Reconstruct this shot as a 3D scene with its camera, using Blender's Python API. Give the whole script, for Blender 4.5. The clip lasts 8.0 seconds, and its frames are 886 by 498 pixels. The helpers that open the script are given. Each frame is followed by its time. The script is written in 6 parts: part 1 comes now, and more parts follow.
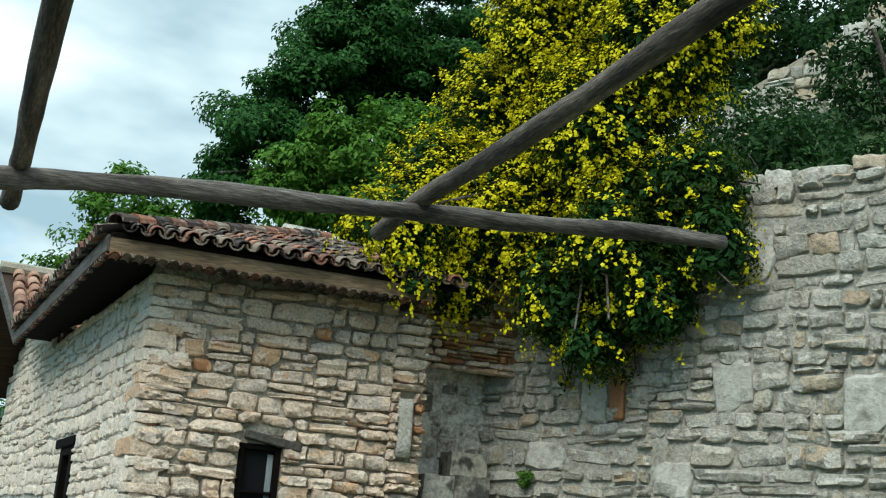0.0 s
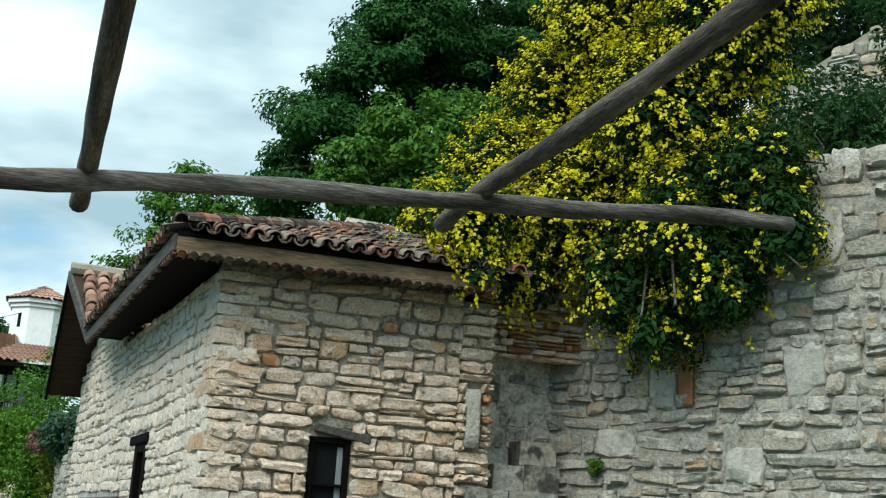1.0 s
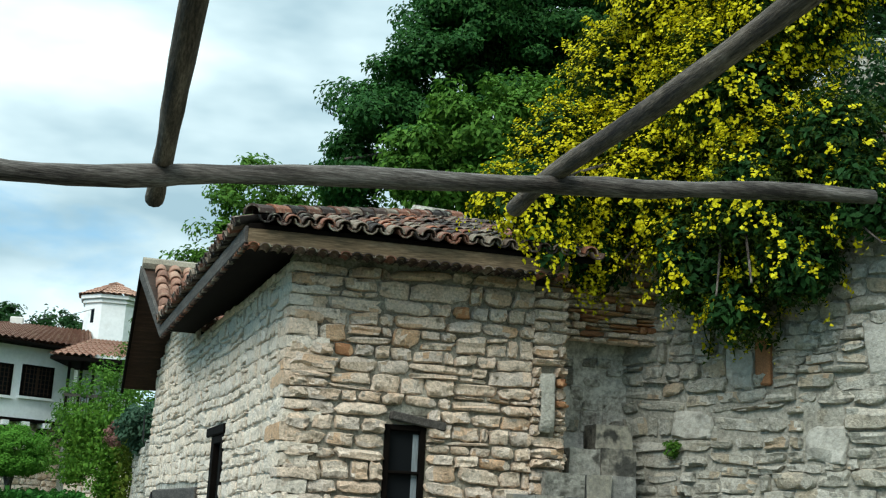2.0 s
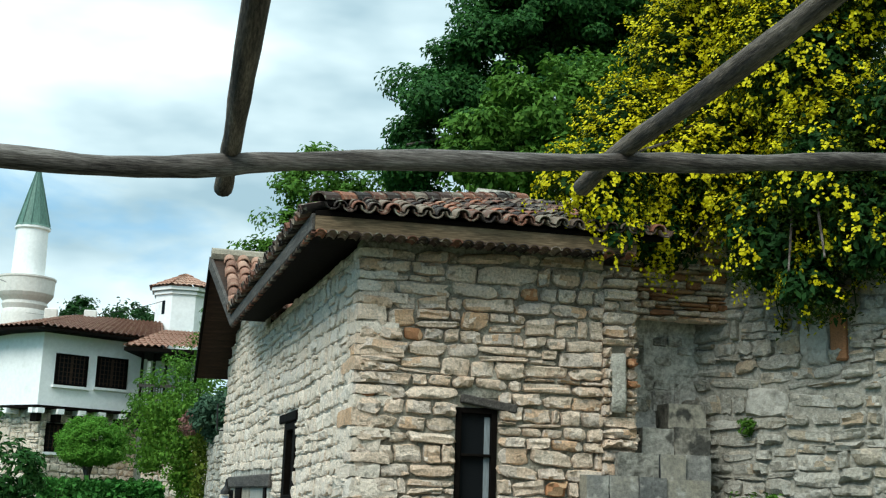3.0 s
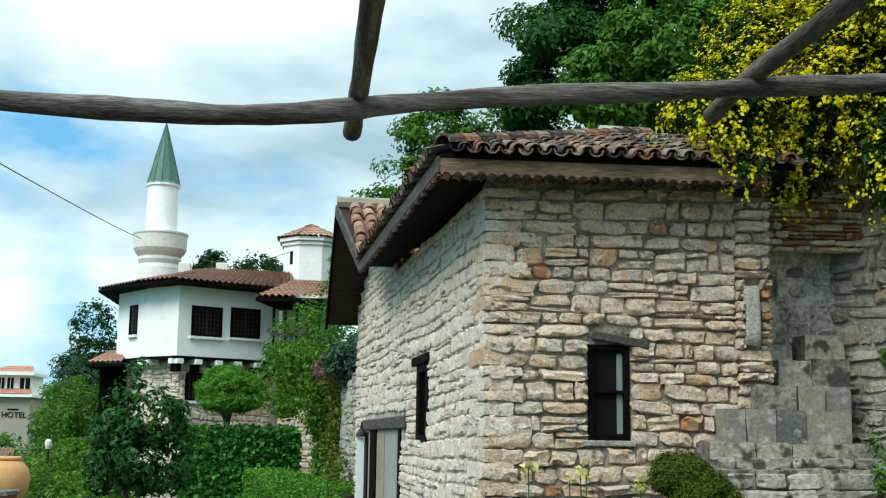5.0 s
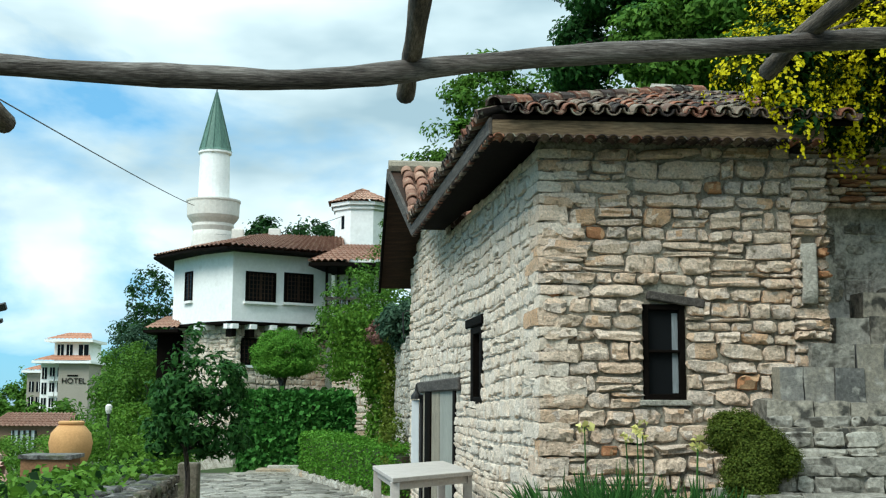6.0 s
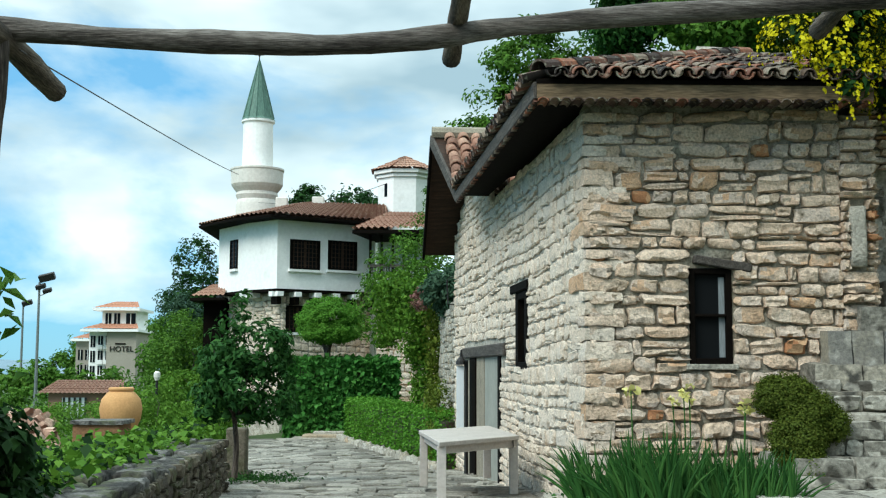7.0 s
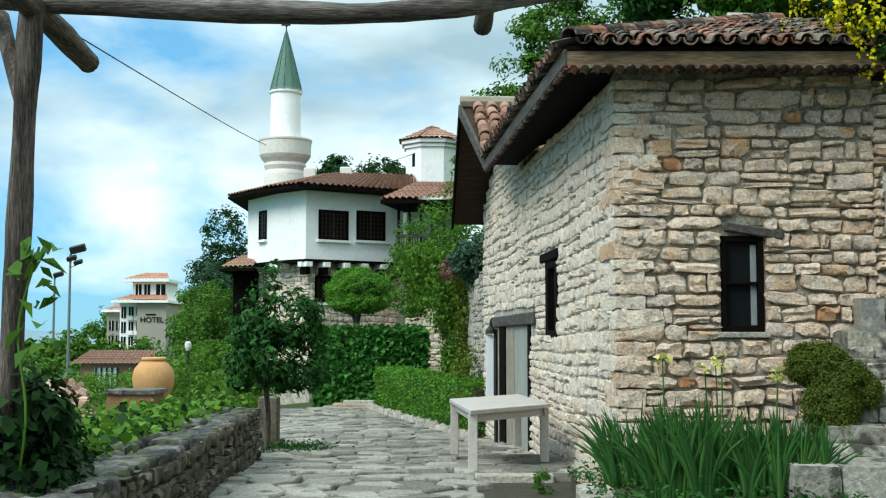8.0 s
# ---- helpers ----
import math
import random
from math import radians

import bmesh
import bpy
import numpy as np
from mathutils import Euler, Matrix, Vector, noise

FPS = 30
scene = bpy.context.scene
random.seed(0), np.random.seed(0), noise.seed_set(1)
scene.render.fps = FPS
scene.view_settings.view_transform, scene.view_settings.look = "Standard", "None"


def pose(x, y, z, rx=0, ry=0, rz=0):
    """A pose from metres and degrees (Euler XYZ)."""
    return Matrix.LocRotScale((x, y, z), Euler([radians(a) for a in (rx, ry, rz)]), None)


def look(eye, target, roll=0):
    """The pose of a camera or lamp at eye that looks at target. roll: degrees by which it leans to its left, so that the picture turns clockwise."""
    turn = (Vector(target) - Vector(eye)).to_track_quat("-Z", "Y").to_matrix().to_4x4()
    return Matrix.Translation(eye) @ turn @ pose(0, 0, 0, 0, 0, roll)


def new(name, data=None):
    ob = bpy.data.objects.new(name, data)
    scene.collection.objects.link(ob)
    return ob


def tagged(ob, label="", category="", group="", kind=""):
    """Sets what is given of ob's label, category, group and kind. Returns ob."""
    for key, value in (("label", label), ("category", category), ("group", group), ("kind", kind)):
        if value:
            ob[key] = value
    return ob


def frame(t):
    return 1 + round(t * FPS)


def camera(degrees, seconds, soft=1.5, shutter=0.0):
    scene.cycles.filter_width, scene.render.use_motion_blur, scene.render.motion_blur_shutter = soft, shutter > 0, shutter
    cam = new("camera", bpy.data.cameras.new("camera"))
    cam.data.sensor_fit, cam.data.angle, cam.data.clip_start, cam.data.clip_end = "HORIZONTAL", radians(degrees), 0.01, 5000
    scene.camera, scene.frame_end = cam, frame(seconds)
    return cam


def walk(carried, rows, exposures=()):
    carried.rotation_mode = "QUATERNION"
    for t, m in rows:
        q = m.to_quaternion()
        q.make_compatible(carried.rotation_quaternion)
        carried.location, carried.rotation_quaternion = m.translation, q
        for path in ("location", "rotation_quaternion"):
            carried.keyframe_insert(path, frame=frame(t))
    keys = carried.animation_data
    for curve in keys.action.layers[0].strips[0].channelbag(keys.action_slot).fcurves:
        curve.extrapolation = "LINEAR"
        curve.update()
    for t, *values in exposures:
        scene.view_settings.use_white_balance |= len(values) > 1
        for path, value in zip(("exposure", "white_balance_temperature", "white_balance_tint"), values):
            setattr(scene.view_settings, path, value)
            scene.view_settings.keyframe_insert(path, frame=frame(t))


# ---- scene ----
cam = camera(40.91, 8.0, soft=1.2)
PATH = [
    (0.0, pose(0.236, -0.053, 1.556, 90 + 14.36, 0, -20.91) @ pose(0, 0, 0, 0, 0, 4.53)),
    (0.5, pose(0.233, -0.055, 1.557, 90 + 14.04, 0, -19.46) @ pose(0, 0, 0, 0, 0, 4.10)),
    (1.0, pose(0.229, -0.046, 1.556, 90 + 13.69, 0, -17.85) @ pose(0, 0, 0, 0, 0, 3.69)),
    (1.5, pose(0.198, -0.007, 1.559, 90 + 13.28, 0, -16.33) @ pose(0, 0, 0, 0, 0, 3.22)),
    (3.0, pose(0.153, 0.051, 1.547, 90 + 11.97, 0, -11.66) @ pose(0, 0, 0, 0, 0, 1.84)),
    (3.5, pose(0.144, 0.056, 1.541, 90 + 11.50, 0, -10.15) @ pose(0, 0, 0, 0, 0, 1.49)),
    (4.0, pose(0.132, 0.061, 1.525, 90 + 10.98, 0, -8.67) @ pose(0, 0, 0, 0, 0, 1.21)),
    (4.5, pose(0.114, 0.057, 1.509, 90 + 10.11, 0, -7.17) @ pose(0, 0, 0, 0, 0, 1.02)),
    (6.0, pose(0.061, 0.027, 1.486, 90 + 7.35, 0, -3.37) @ pose(0, 0, 0, 0, 0, 0.30)),
    (6.5, pose(0.046, 0.018, 1.470, 90 + 6.56, 0, -2.26) @ pose(0, 0, 0, 0, 0, 0.23)),
    (7.0, pose(0.032, 0.011, 1.461, 90 + 5.78, 0, -1.32) @ pose(0, 0, 0, 0, 0, 0.17)),
    (7.5, pose(0.016, 0.008, 1.461, 90 + 5.01, 0, -0.55) @ pose(0, 0, 0, 0, 0, 0.06)),
    (8.0, pose(-0.000, -0.000, 1.450, 90 + 4.33, 0, -0.00) @ pose(0, 0, 0, 0, 0, 0.00)),
]
walk(cam, PATH, [(0.0, 0.05, 6250, 4), (8.0, 0.05, 6250, 4)])

# ---- world and sun ----
SUN_EL, SUN_AZ = 44.0, 227.0
world = bpy.data.worlds.new("sky")
scene.world = world
world.use_nodes = True
wn, wl = world.node_tree.nodes, world.node_tree.links
wn.clear()


def wnode(kind, **vals):
    n = wn.new(kind)
    for k, v in vals.items():
        n.inputs[k].default_value = v
    return n


w_out = wnode("ShaderNodeOutputWorld")
w_bg = wnode("ShaderNodeBackground", Strength=0.1)
w_sky = wnode("ShaderNodeTexSky")
w_sky.sky_type, w_sky.sun_disc = "NISHITA", False
w_sky.sun_elevation, w_sky.sun_rotation = radians(SUN_EL), radians(SUN_AZ)
w_sky.dust_density, w_sky.ozone_density = 0.2, 3.0
w_co = wnode("ShaderNodeTexCoord")
w_map = wnode("ShaderNodeMapping", Scale=(1.0, 1.0, 2.6), Location=(1.6, 4.2, 0.1))
w_n1 = wnode("ShaderNodeTexNoise", Scale=2.6, Detail=7.0, Roughness=0.53, Distortion=0.3)
w_n2 = wnode("ShaderNodeTexNoise", Scale=4.0, Detail=4.5, Roughness=0.5)
w_cover = wnode("ShaderNodeValToRGB")
w_cover.color_ramp.elements[0].position, w_cover.color_ramp.elements[1].position = 0.36, 0.5
w_shade = wnode("ShaderNodeValToRGB")
w_shade.color_ramp.elements[0].position, w_shade.color_ramp.elements[1].position = 0.33, 0.62
w_shade.color_ramp.elements[0].color = (4.3, 6.0, 6.9, 1)
w_shade.color_ramp.elements[1].color = (10.6, 12.1, 12.3, 1)
w_mix = wnode("ShaderNodeMix")
w_mix.data_type = "RGBA"
wl.new(w_co.outputs["Generated"], w_map.inputs["Vector"])
wl.new(w_map.outputs["Vector"], w_n1.inputs["Vector"])
wl.new(w_map.outputs["Vector"], w_n2.inputs["Vector"])
# cloud thickens inland and overhead, thins out over the sea
w_dot = wnode("ShaderNodeVectorMath")
w_dot.operation = "DOT_PRODUCT"
w_dot.inputs[1].default_value = (2.1, 0.0, 6.2)
wl.new(w_co.outputs["Generated"], w_dot.inputs[0])
w_bias = wnode("ShaderNodeMath")
w_bias.operation = "MULTIPLY_ADD"
w_bias.inputs[1].default_value = 0.24
wl.new(w_dot.outputs["Value"], w_bias.inputs[0])
wl.new(w_n1.outputs["Fac"], w_bias.inputs[2])
w_off = wnode("ShaderNodeMath")
w_off.operation = "SUBTRACT"
w_off.inputs[1].default_value = 0.2
wl.new(w_bias.outputs[0], w_off.inputs[0])
wl.new(w_off.outputs[0], w_cover.inputs["Fac"])
wl.new(w_n2.outputs["Fac"], w_shade.inputs["Fac"])
wl.new(w_cover.outputs["Color"], w_mix.inputs["Factor"])
w_blue = wnode("ShaderNodeMix")
w_blue.data_type, w_blue.blend_type = "RGBA", "MULTIPLY"
w_blue.inputs["Factor"].default_value, w_blue.inputs["B"].default_value = 1.0, (0.95, 1.55, 1.9, 1)
w_pale = wnode("ShaderNodeMix")
w_pale.data_type = "RGBA"
w_pale.inputs["Factor"].default_value, w_pale.inputs["B"].default_value = 0.7, (2.3, 5.6, 8.4, 1)
wl.new(w_sky.outputs["Color"], w_blue.inputs["A"])
wl.new(w_blue.outputs["Result"], w_pale.inputs["A"])
wl.new(w_pale.outputs["Result"], w_mix.inputs["A"])
# thin overcast is brightest towards the zenith
w_up = wnode("ShaderNodeVectorMath")
w_up.operation = "DOT_PRODUCT"
w_up.inputs[1].default_value = (0.0, 0.0, 1.0)
wl.new(w_co.outputs["Generated"], w_up.inputs[0])
w_zen = wnode("ShaderNodeMapRange")
w_zen.inputs["From Min"].default_value, w_zen.inputs["From Max"].default_value = 0.42, 1.0
w_zen.inputs["To Min"].default_value, w_zen.inputs["To Max"].default_value = 1.0, 2.6
wl.new(w_up.outputs["Value"], w_zen.inputs["Value"])
w_lift = wnode("ShaderNodeMix")
w_lift.data_type, w_lift.blend_type = "RGBA", "MULTIPLY"
w_lift.inputs["Factor"].default_value = 1.0
wl.new(w_shade.outputs["Color"], w_lift.inputs["A"])
wl.new(w_zen.outputs["Result"], w_lift.inputs["B"])
wl.new(w_lift.outputs["Result"], w_mix.inputs["B"])
wl.new(w_mix.outputs["Result"], w_bg.inputs["Color"])
wl.new(w_bg.outputs["Background"], w_out.inputs["Surface"])

sun = new("sun", bpy.data.lights.new("sun", "SUN"))
sun.data.energy, sun.data.angle, sun.data.color = 2.8, radians(28), (1.0, 0.95, 0.87)
_az, _el = radians(SUN_AZ), radians(SUN_EL)
sun.matrix_world = look((0, 0, 0), (-math.sin(_az) * math.cos(_el), -math.cos(_az) * math.cos(_el), -math.sin(_el)))

# ---- materials ----


def ramp(nt, stops):
    r = nt.nodes.new("ShaderNodeValToRGB")
    el = r.color_ramp.elements
    while len(el) < len(stops):
        el.new(0.5)
    for e, (p, c) in zip(el, stops):
        e.position, e.color = p, (*c, 1)
    return r


def material(name, stops, scale=4.0, stretch=(1, 1, 1), rough=0.85, bump=0.4, fine=30.0, island=0.0, tint=None, metal=0.0, translucent=0.0, spec=0.3, depth=0.02, speckle=0.35):
    """A procedural surface: stops colour a mix of coarse and fine noise with a random share for each piece."""
    m = bpy.data.materials.new(name)
    m.use_nodes = True
    nt = m.node_tree
    nd, ln = nt.nodes, nt.links
    b = nd["Principled BSDF"]
    b.inputs["Roughness"].default_value, b.inputs["Metallic"].default_value = rough, metal
    b.inputs["Specular IOR Level"].default_value = spec
    co = nd.new("ShaderNodeTexCoord")
    geo = nd.new("ShaderNodeNewGeometry")
    mp = nd.new("ShaderNodeMapping")
    mp.inputs["Scale"].default_value = stretch
    ln.new(geo.outputs["Position"], mp.inputs["Vector"])
    n1 = nd.new("ShaderNodeTexNoise")
    n1.inputs["Scale"].default_value, n1.inputs["Detail"].default_value = scale, 5
    n2 = nd.new("ShaderNodeTexNoise")
    n2.inputs["Scale"].default_value, n2.inputs["Detail"].default_value, n2.inputs["Roughness"].default_value = fine, 6, 0.65
    ln.new(mp.outputs["Vector"], n1.inputs["Vector"])
    ln.new(mp.outputs["Vector"], n2.inputs["Vector"])
    mix = nd.new("ShaderNodeMath")
    mix.operation = "MULTIPLY_ADD"
    mix.inputs[1].default_value = 0.6
    ln.new(n1.outputs["Fac"], mix.inputs[0])
    sc = nd.new("ShaderNodeMath")
    sc.operation = "MULTIPLY"
    sc.inputs[1].default_value = 0.4
    ln.new(n2.outputs["Fac"], sc.inputs[0])
    ln.new(sc.outputs[0], mix.inputs[2])
    fac = mix.outputs[0]
    if island:
        oi = nd.new("ShaderNodeObjectInfo")
        add = nd.new("ShaderNodeMath")
        add.operation = "ADD"
        ln.new(oi.outputs["Random"], add.inputs[0])
        ln.new(geo.outputs["Random Per Island"], add.inputs[1])
        fr = nd.new("ShaderNodeMath")
        fr.operation = "FRACT"
        ln.new(add.outputs[0], fr.inputs[0])
        mx = nd.new("ShaderNodeMix")
        mx.inputs["Factor"].default_value = island
        ln.new(fac, mx.inputs["A"])
        ln.new(fr.outputs[0], mx.inputs["B"])
        fac = mx.outputs["Result"]
    r = ramp(nt, stops)
    ln.new(fac, r.inputs["Fac"])
    col = r.outputs["Color"]
    if tint:
        (lo, hi), tc, tscale = tint
        n3 = nd.new("ShaderNodeTexNoise")
        n3.inputs["Scale"].default_value, n3.inputs["Detail"].default_value = tscale, 6
        ln.new(mp.outputs["Vector"], n3.inputs["Vector"])
        mr = nd.new("ShaderNodeMapRange")
        mr.inputs["From Min"].default_value, mr.inputs["From Max"].default_value = lo, hi
        ln.new(n3.outputs["Fac"], mr.inputs["Value"])
        mc = nd.new("ShaderNodeMix")
        mc.data_type = "RGBA"
        ln.new(mr.outputs["Result"], mc.inputs["Factor"])
        ln.new(col, mc.inputs["A"])
        mc.inputs["B"].default_value = (*tc, 1)
        col = mc.outputs["Result"]
    if speckle:
        sp = nd.new("ShaderNodeMapRange")
        sp.inputs["From Min"].default_value, sp.inputs["From Max"].default_value = 0.3, 0.7
        sp.inputs["To Min"].default_value, sp.inputs["To Max"].default_value = 1.0 - speckle, 1.0 + 0.6 * speckle
        ln.new(n2.outputs["Fac"], sp.inputs["Value"])
        mv = nd.new("ShaderNodeMix")
        mv.data_type, mv.blend_type = "RGBA", "MULTIPLY"
        mv.inputs["Factor"].default_value = 1.0
        ln.new(col, mv.inputs["A"])
        ln.new(sp.outputs["Result"], mv.inputs["B"])
        col = mv.outputs["Result"]
    ln.new(col, b.inputs["Base Color"])
    if bump:
        bp = nd.new("ShaderNodeBump")
        bp.inputs["Strength"].default_value, bp.inputs["Distance"].default_value = bump, depth
        ln.new(mix.outputs[0], bp.inputs["Height"])
        ln.new(bp.outputs["Normal"], b.inputs["Normal"])
    if translucent:
        tr = nd.new("ShaderNodeBsdfTranslucent")
        ln.new(col, tr.inputs["Color"])
        ms = nd.new("ShaderNodeMixShader")
        ms.inputs["Fac"].default_value = translucent
        ln.new(b.outputs[0], ms.inputs[1])
        ln.new(tr.outputs[0], ms.inputs[2])
        ln.new(ms.outputs[0], nd["Material Output"].inputs["Surface"])
    return m


STONE = [(0.0, (0.33, 0.275, 0.2)), (0.12, (0.48, 0.4, 0.285)), (0.26, (0.6, 0.505, 0.375)), (0.4, (0.46, 0.41, 0.33)), (0.54, (0.65, 0.57, 0.435)), (0.66, (0.54, 0.42, 0.29)), (0.78, (0.58, 0.49, 0.36)), (0.92, (0.48, 0.31, 0.165)), (0.985, (0.42, 0.19, 0.085))]
STONE = [(p, (r_ * 1.22, g_ * 1.15, b_ * 1.2)) for p, (r_, g_, b_) in STONE]
M_STONE = material("limestone", STONE, 6, island=0.78, speckle=0.42, bump=1.0, fine=38, tint=((0.58, 0.75), (0.16, 0.13, 0.085), 11.0), depth=0.075)
STONE_L = [(p, tuple(0.5 * v + 0.5 * w for v, w in zip(c, (0.76, 0.7, 0.6)))) for p, c in STONE]
M_STONE_PALE = material("limewashed limestone", STONE_L, 6, island=0.75, speckle=0.36, bump=1.0, fine=34, tint=((0.6, 0.78), (0.22, 0.2, 0.16), 10.0), depth=0.075)
STONE2 = [(0.0, (0.22, 0.2, 0.165)), (0.22, (0.34, 0.32, 0.265)), (0.45, (0.42, 0.395, 0.335)), (0.68, (0.5, 0.475, 0.415)), (0.84, (0.43, 0.355, 0.255)), (0.95, (0.4, 0.245, 0.145))]
M_STONE_GREY = material("grey limestone", STONE2, 4, island=0.75, speckle=0.4, bump=1.0, fine=30, tint=((0.55, 0.74), (0.15, 0.145, 0.12), 8.0), depth=0.08)
M_STONE_DARK = material("mossy dark stone", [(0.0, (0.02, 0.017, 0.012)), (0.35, (0.06, 0.05, 0.036)), (0.65, (0.13, 0.112, 0.082)), (1.0, (0.28, 0.25, 0.19))], 6, island=0.55, bump=1.0, depth=0.07, fine=26, tint=((0.5, 0.7), (0.07, 0.08, 0.035), 5.0))
M_MORTAR = material("lime mortar", [(0.2, (0.15, 0.13, 0.1)), (0.5, (0.26, 0.23, 0.175)), (0.8, (0.38, 0.34, 0.265))], 5, bump=0.7, fine=50)
M_MORTAR_PALE = material("pale pointing mortar", [(0.3, (0.2, 0.185, 0.15)), (0.5, (0.33, 0.31, 0.26)), (0.7, (0.42, 0.4, 0.345))], 5, bump=0.9, fine=24, depth=0.06)
M_POINT = material("weathered lime pointing", [(0.25, (0.07, 0.06, 0.043)), (0.42, (0.19, 0.168, 0.128)), (0.55, (0.33, 0.3, 0.24)), (0.75, (0.45, 0.415, 0.345))], 5, bump=1.0, fine=36, depth=0.03)
M_POINT_WHITE = material("limewashed pointing", [(0.3, (0.12, 0.105, 0.08)), (0.44, (0.3, 0.275, 0.225)), (0.55, (0.48, 0.45, 0.385)), (0.72, (0.58, 0.555, 0.5))], 5, bump=1.0, fine=30, depth=0.03)
M_BRICK = material("old brick", [(0.1, (0.22, 0.095, 0.045)), (0.5, (0.39, 0.19, 0.09)), (0.9, (0.5, 0.34, 0.2))], 8, island=0.6, bump=0.6, fine=60)
M_PLASTER_GREY = material("grey cement render", [(0.34, (0.15, 0.13, 0.108)), (0.46, (0.36, 0.33, 0.285)), (0.6, (0.6, 0.56, 0.5))], 6, bump=0.9, fine=22, island=0.15, depth=0.04)
M_BLOCK = material("weathered concrete block", [(0.25, (0.06, 0.062, 0.06)), (0.45, (0.14, 0.14, 0.132)), (0.6, (0.2, 0.195, 0.178)), (0.85, (0.3, 0.27, 0.2))], 3.5, island=0.55, bump=1.0, fine=26, tint=((0.56, 0.66), (0.36, 0.35, 0.31), 6.0), depth=0.03)
M_TILE_OLD = material("weathered roof tile", [(0.0, (0.012, 0.01, 0.009)), (0.3, (0.03, 0.021, 0.018)), (0.48, (0.075, 0.042, 0.032)), (0.6, (0.21, 0.17, 0.13)), (0.72, (0.1, 0.05, 0.035)), (0.82, (0.19, 0.08, 0.05)), (0.94, (0.46, 0.18, 0.09))], 6, island=0.72, bump=0.5, fine=40, tint=((0.56, 0.72), (0.3, 0.29, 0.22), 14.0))
M_TILE_RED = material("red roof tile", [(0.1, (0.15, 0.078, 0.055)), (0.5, (0.31, 0.165, 0.115)), (0.9, (0.47, 0.31, 0.23))], 4, island=0.6, bump=0.4, fine=30, tint=((0.55, 0.78), (0.36, 0.26, 0.18), 6.0))
M_LOG_X = material("weathered log", [(0.37, (0.018, 0.014, 0.011)), (0.45, (0.06, 0.05, 0.042)), (0.54, (0.12, 0.105, 0.092)), (0.64, (0.21, 0.19, 0.17))], 5, stretch=(0.25, 2.6, 2.6), bump=1.0, fine=44, depth=0.03)
M_LOG_Y = material("weathered log", [(0.37, (0.016, 0.012, 0.009)), (0.45, (0.05, 0.038, 0.028)), (0.54, (0.105, 0.083, 0.062)), (0.64, (0.19, 0.155, 0.12))], 5, stretch=(2.6, 0.25, 2.6), bump=1.0, fine=44, depth=0.03)
M_LOG_Z = material("weathered log", [(0.37, (0.014, 0.011, 0.009)), (0.45, (0.055, 0.043, 0.035)), (0.54, (0.115, 0.095, 0.08)), (0.64, (0.21, 0.18, 0.155))], 5, stretch=(2.6, 2.6, 0.25), bump=1.0, fine=44, depth=0.03)
M_CUT = material("sawn log end", [(0.2, (0.14, 0.095, 0.055)), (0.8, (0.27, 0.2, 0.125))], 12, bump=0.4, fine=50)
M_BOARD_PALE = material("pale weathered board", [(0.3, (0.05, 0.033, 0.018)), (0.5, (0.13, 0.09, 0.05)), (0.7, (0.22, 0.16, 0.1))], 5, stretch=(0.3, 3, 3), bump=0.4, fine=20)
M_BOARD_GREY = material("grey weathered board", [(0.3, (0.025, 0.021, 0.018)), (0.5, (0.06, 0.052, 0.045)), (0.7, (0.115, 0.103, 0.09))], 5, stretch=(3, 0.3, 3), bump=0.5, fine=20)
# dark wood, taken near black so eave shade sits in its colour
M_WOOD_DARK = material("shade-deepened dark stained wood", [(0.2, (0.003, 0.0022, 0.0018)), (0.6, (0.006, 0.0045, 0.0035)), (0.9, (0.016, 0.012, 0.0095))], 8, bump=0.4, fine=40, rough=0.8, spec=0.04)
M_WOOD_BROWN = material("brown soffit boards", [(0.3, (0.012, 0.006, 0.003)), (0.5, (0.03, 0.014, 0.007)), (0.7, (0.055, 0.027, 0.014))], 5, stretch=(0.4, 3, 3), bump=0.3, fine=25)
M_WHITE = material("white limewash", [(0.2, (0.8, 0.8, 0.79)), (0.6, (0.87, 0.87, 0.86)), (0.9, (0.89, 0.89, 0.88))], 0.8, speckle=0.06, bump=0.12, fine=8, tint=((0.6, 0.85), (0.62, 0.61, 0.57), 1.6))
M_PALE_STONE = material("pale minaret stone", [(0.2, (0.58, 0.55, 0.50)), (0.6, (0.68, 0.655, 0.61)), (0.9, (0.76, 0.74, 0.71))], 1.2, speckle=0.1, bump=0.15, fine=9)
M_COPPER = material("green copper sheet", [(0.2, (0.055, 0.115, 0.092)), (0.5, (0.09, 0.175, 0.14)), (0.85, (0.14, 0.24, 0.19))], 2.5, stretch=(2, 2, 0.3), rough=0.6, bump=0.1, fine=12)
M_GLASS_DARK = bpy.data.materials.new("dark window glass")
M_GLASS_DARK.use_nodes = True
_g = M_GLASS_DARK.node_tree.nodes["Principled BSDF"]
_g.inputs["Base Color"].default_value, _g.inputs["Roughness"].default_value = (0.008, 0.009, 0.01, 1), 0.09
_g.inputs["Specular IOR Level"].default_value = 0.09
M_CURTAIN = material("pale curtain", [(0.2, (0.16, 0.18, 0.19)), (0.8, (0.26, 0.29, 0.3))], 6, stretch=(8, 8, 0.4), bump=0.5, fine=20)
M_PAVE = material("path flagstone", [(0.0, (0.1, 0.095, 0.08)), (0.3, (0.19, 0.18, 0.155)), (0.65, (0.31, 0.295, 0.255)), (1.0, (0.43, 0.41, 0.355))], 4, island=0.7, speckle=0.45, bump=1.0, fine=30, tint=((0.54, 0.7), (0.1, 0.095, 0.065), 4.0), depth=0.06)
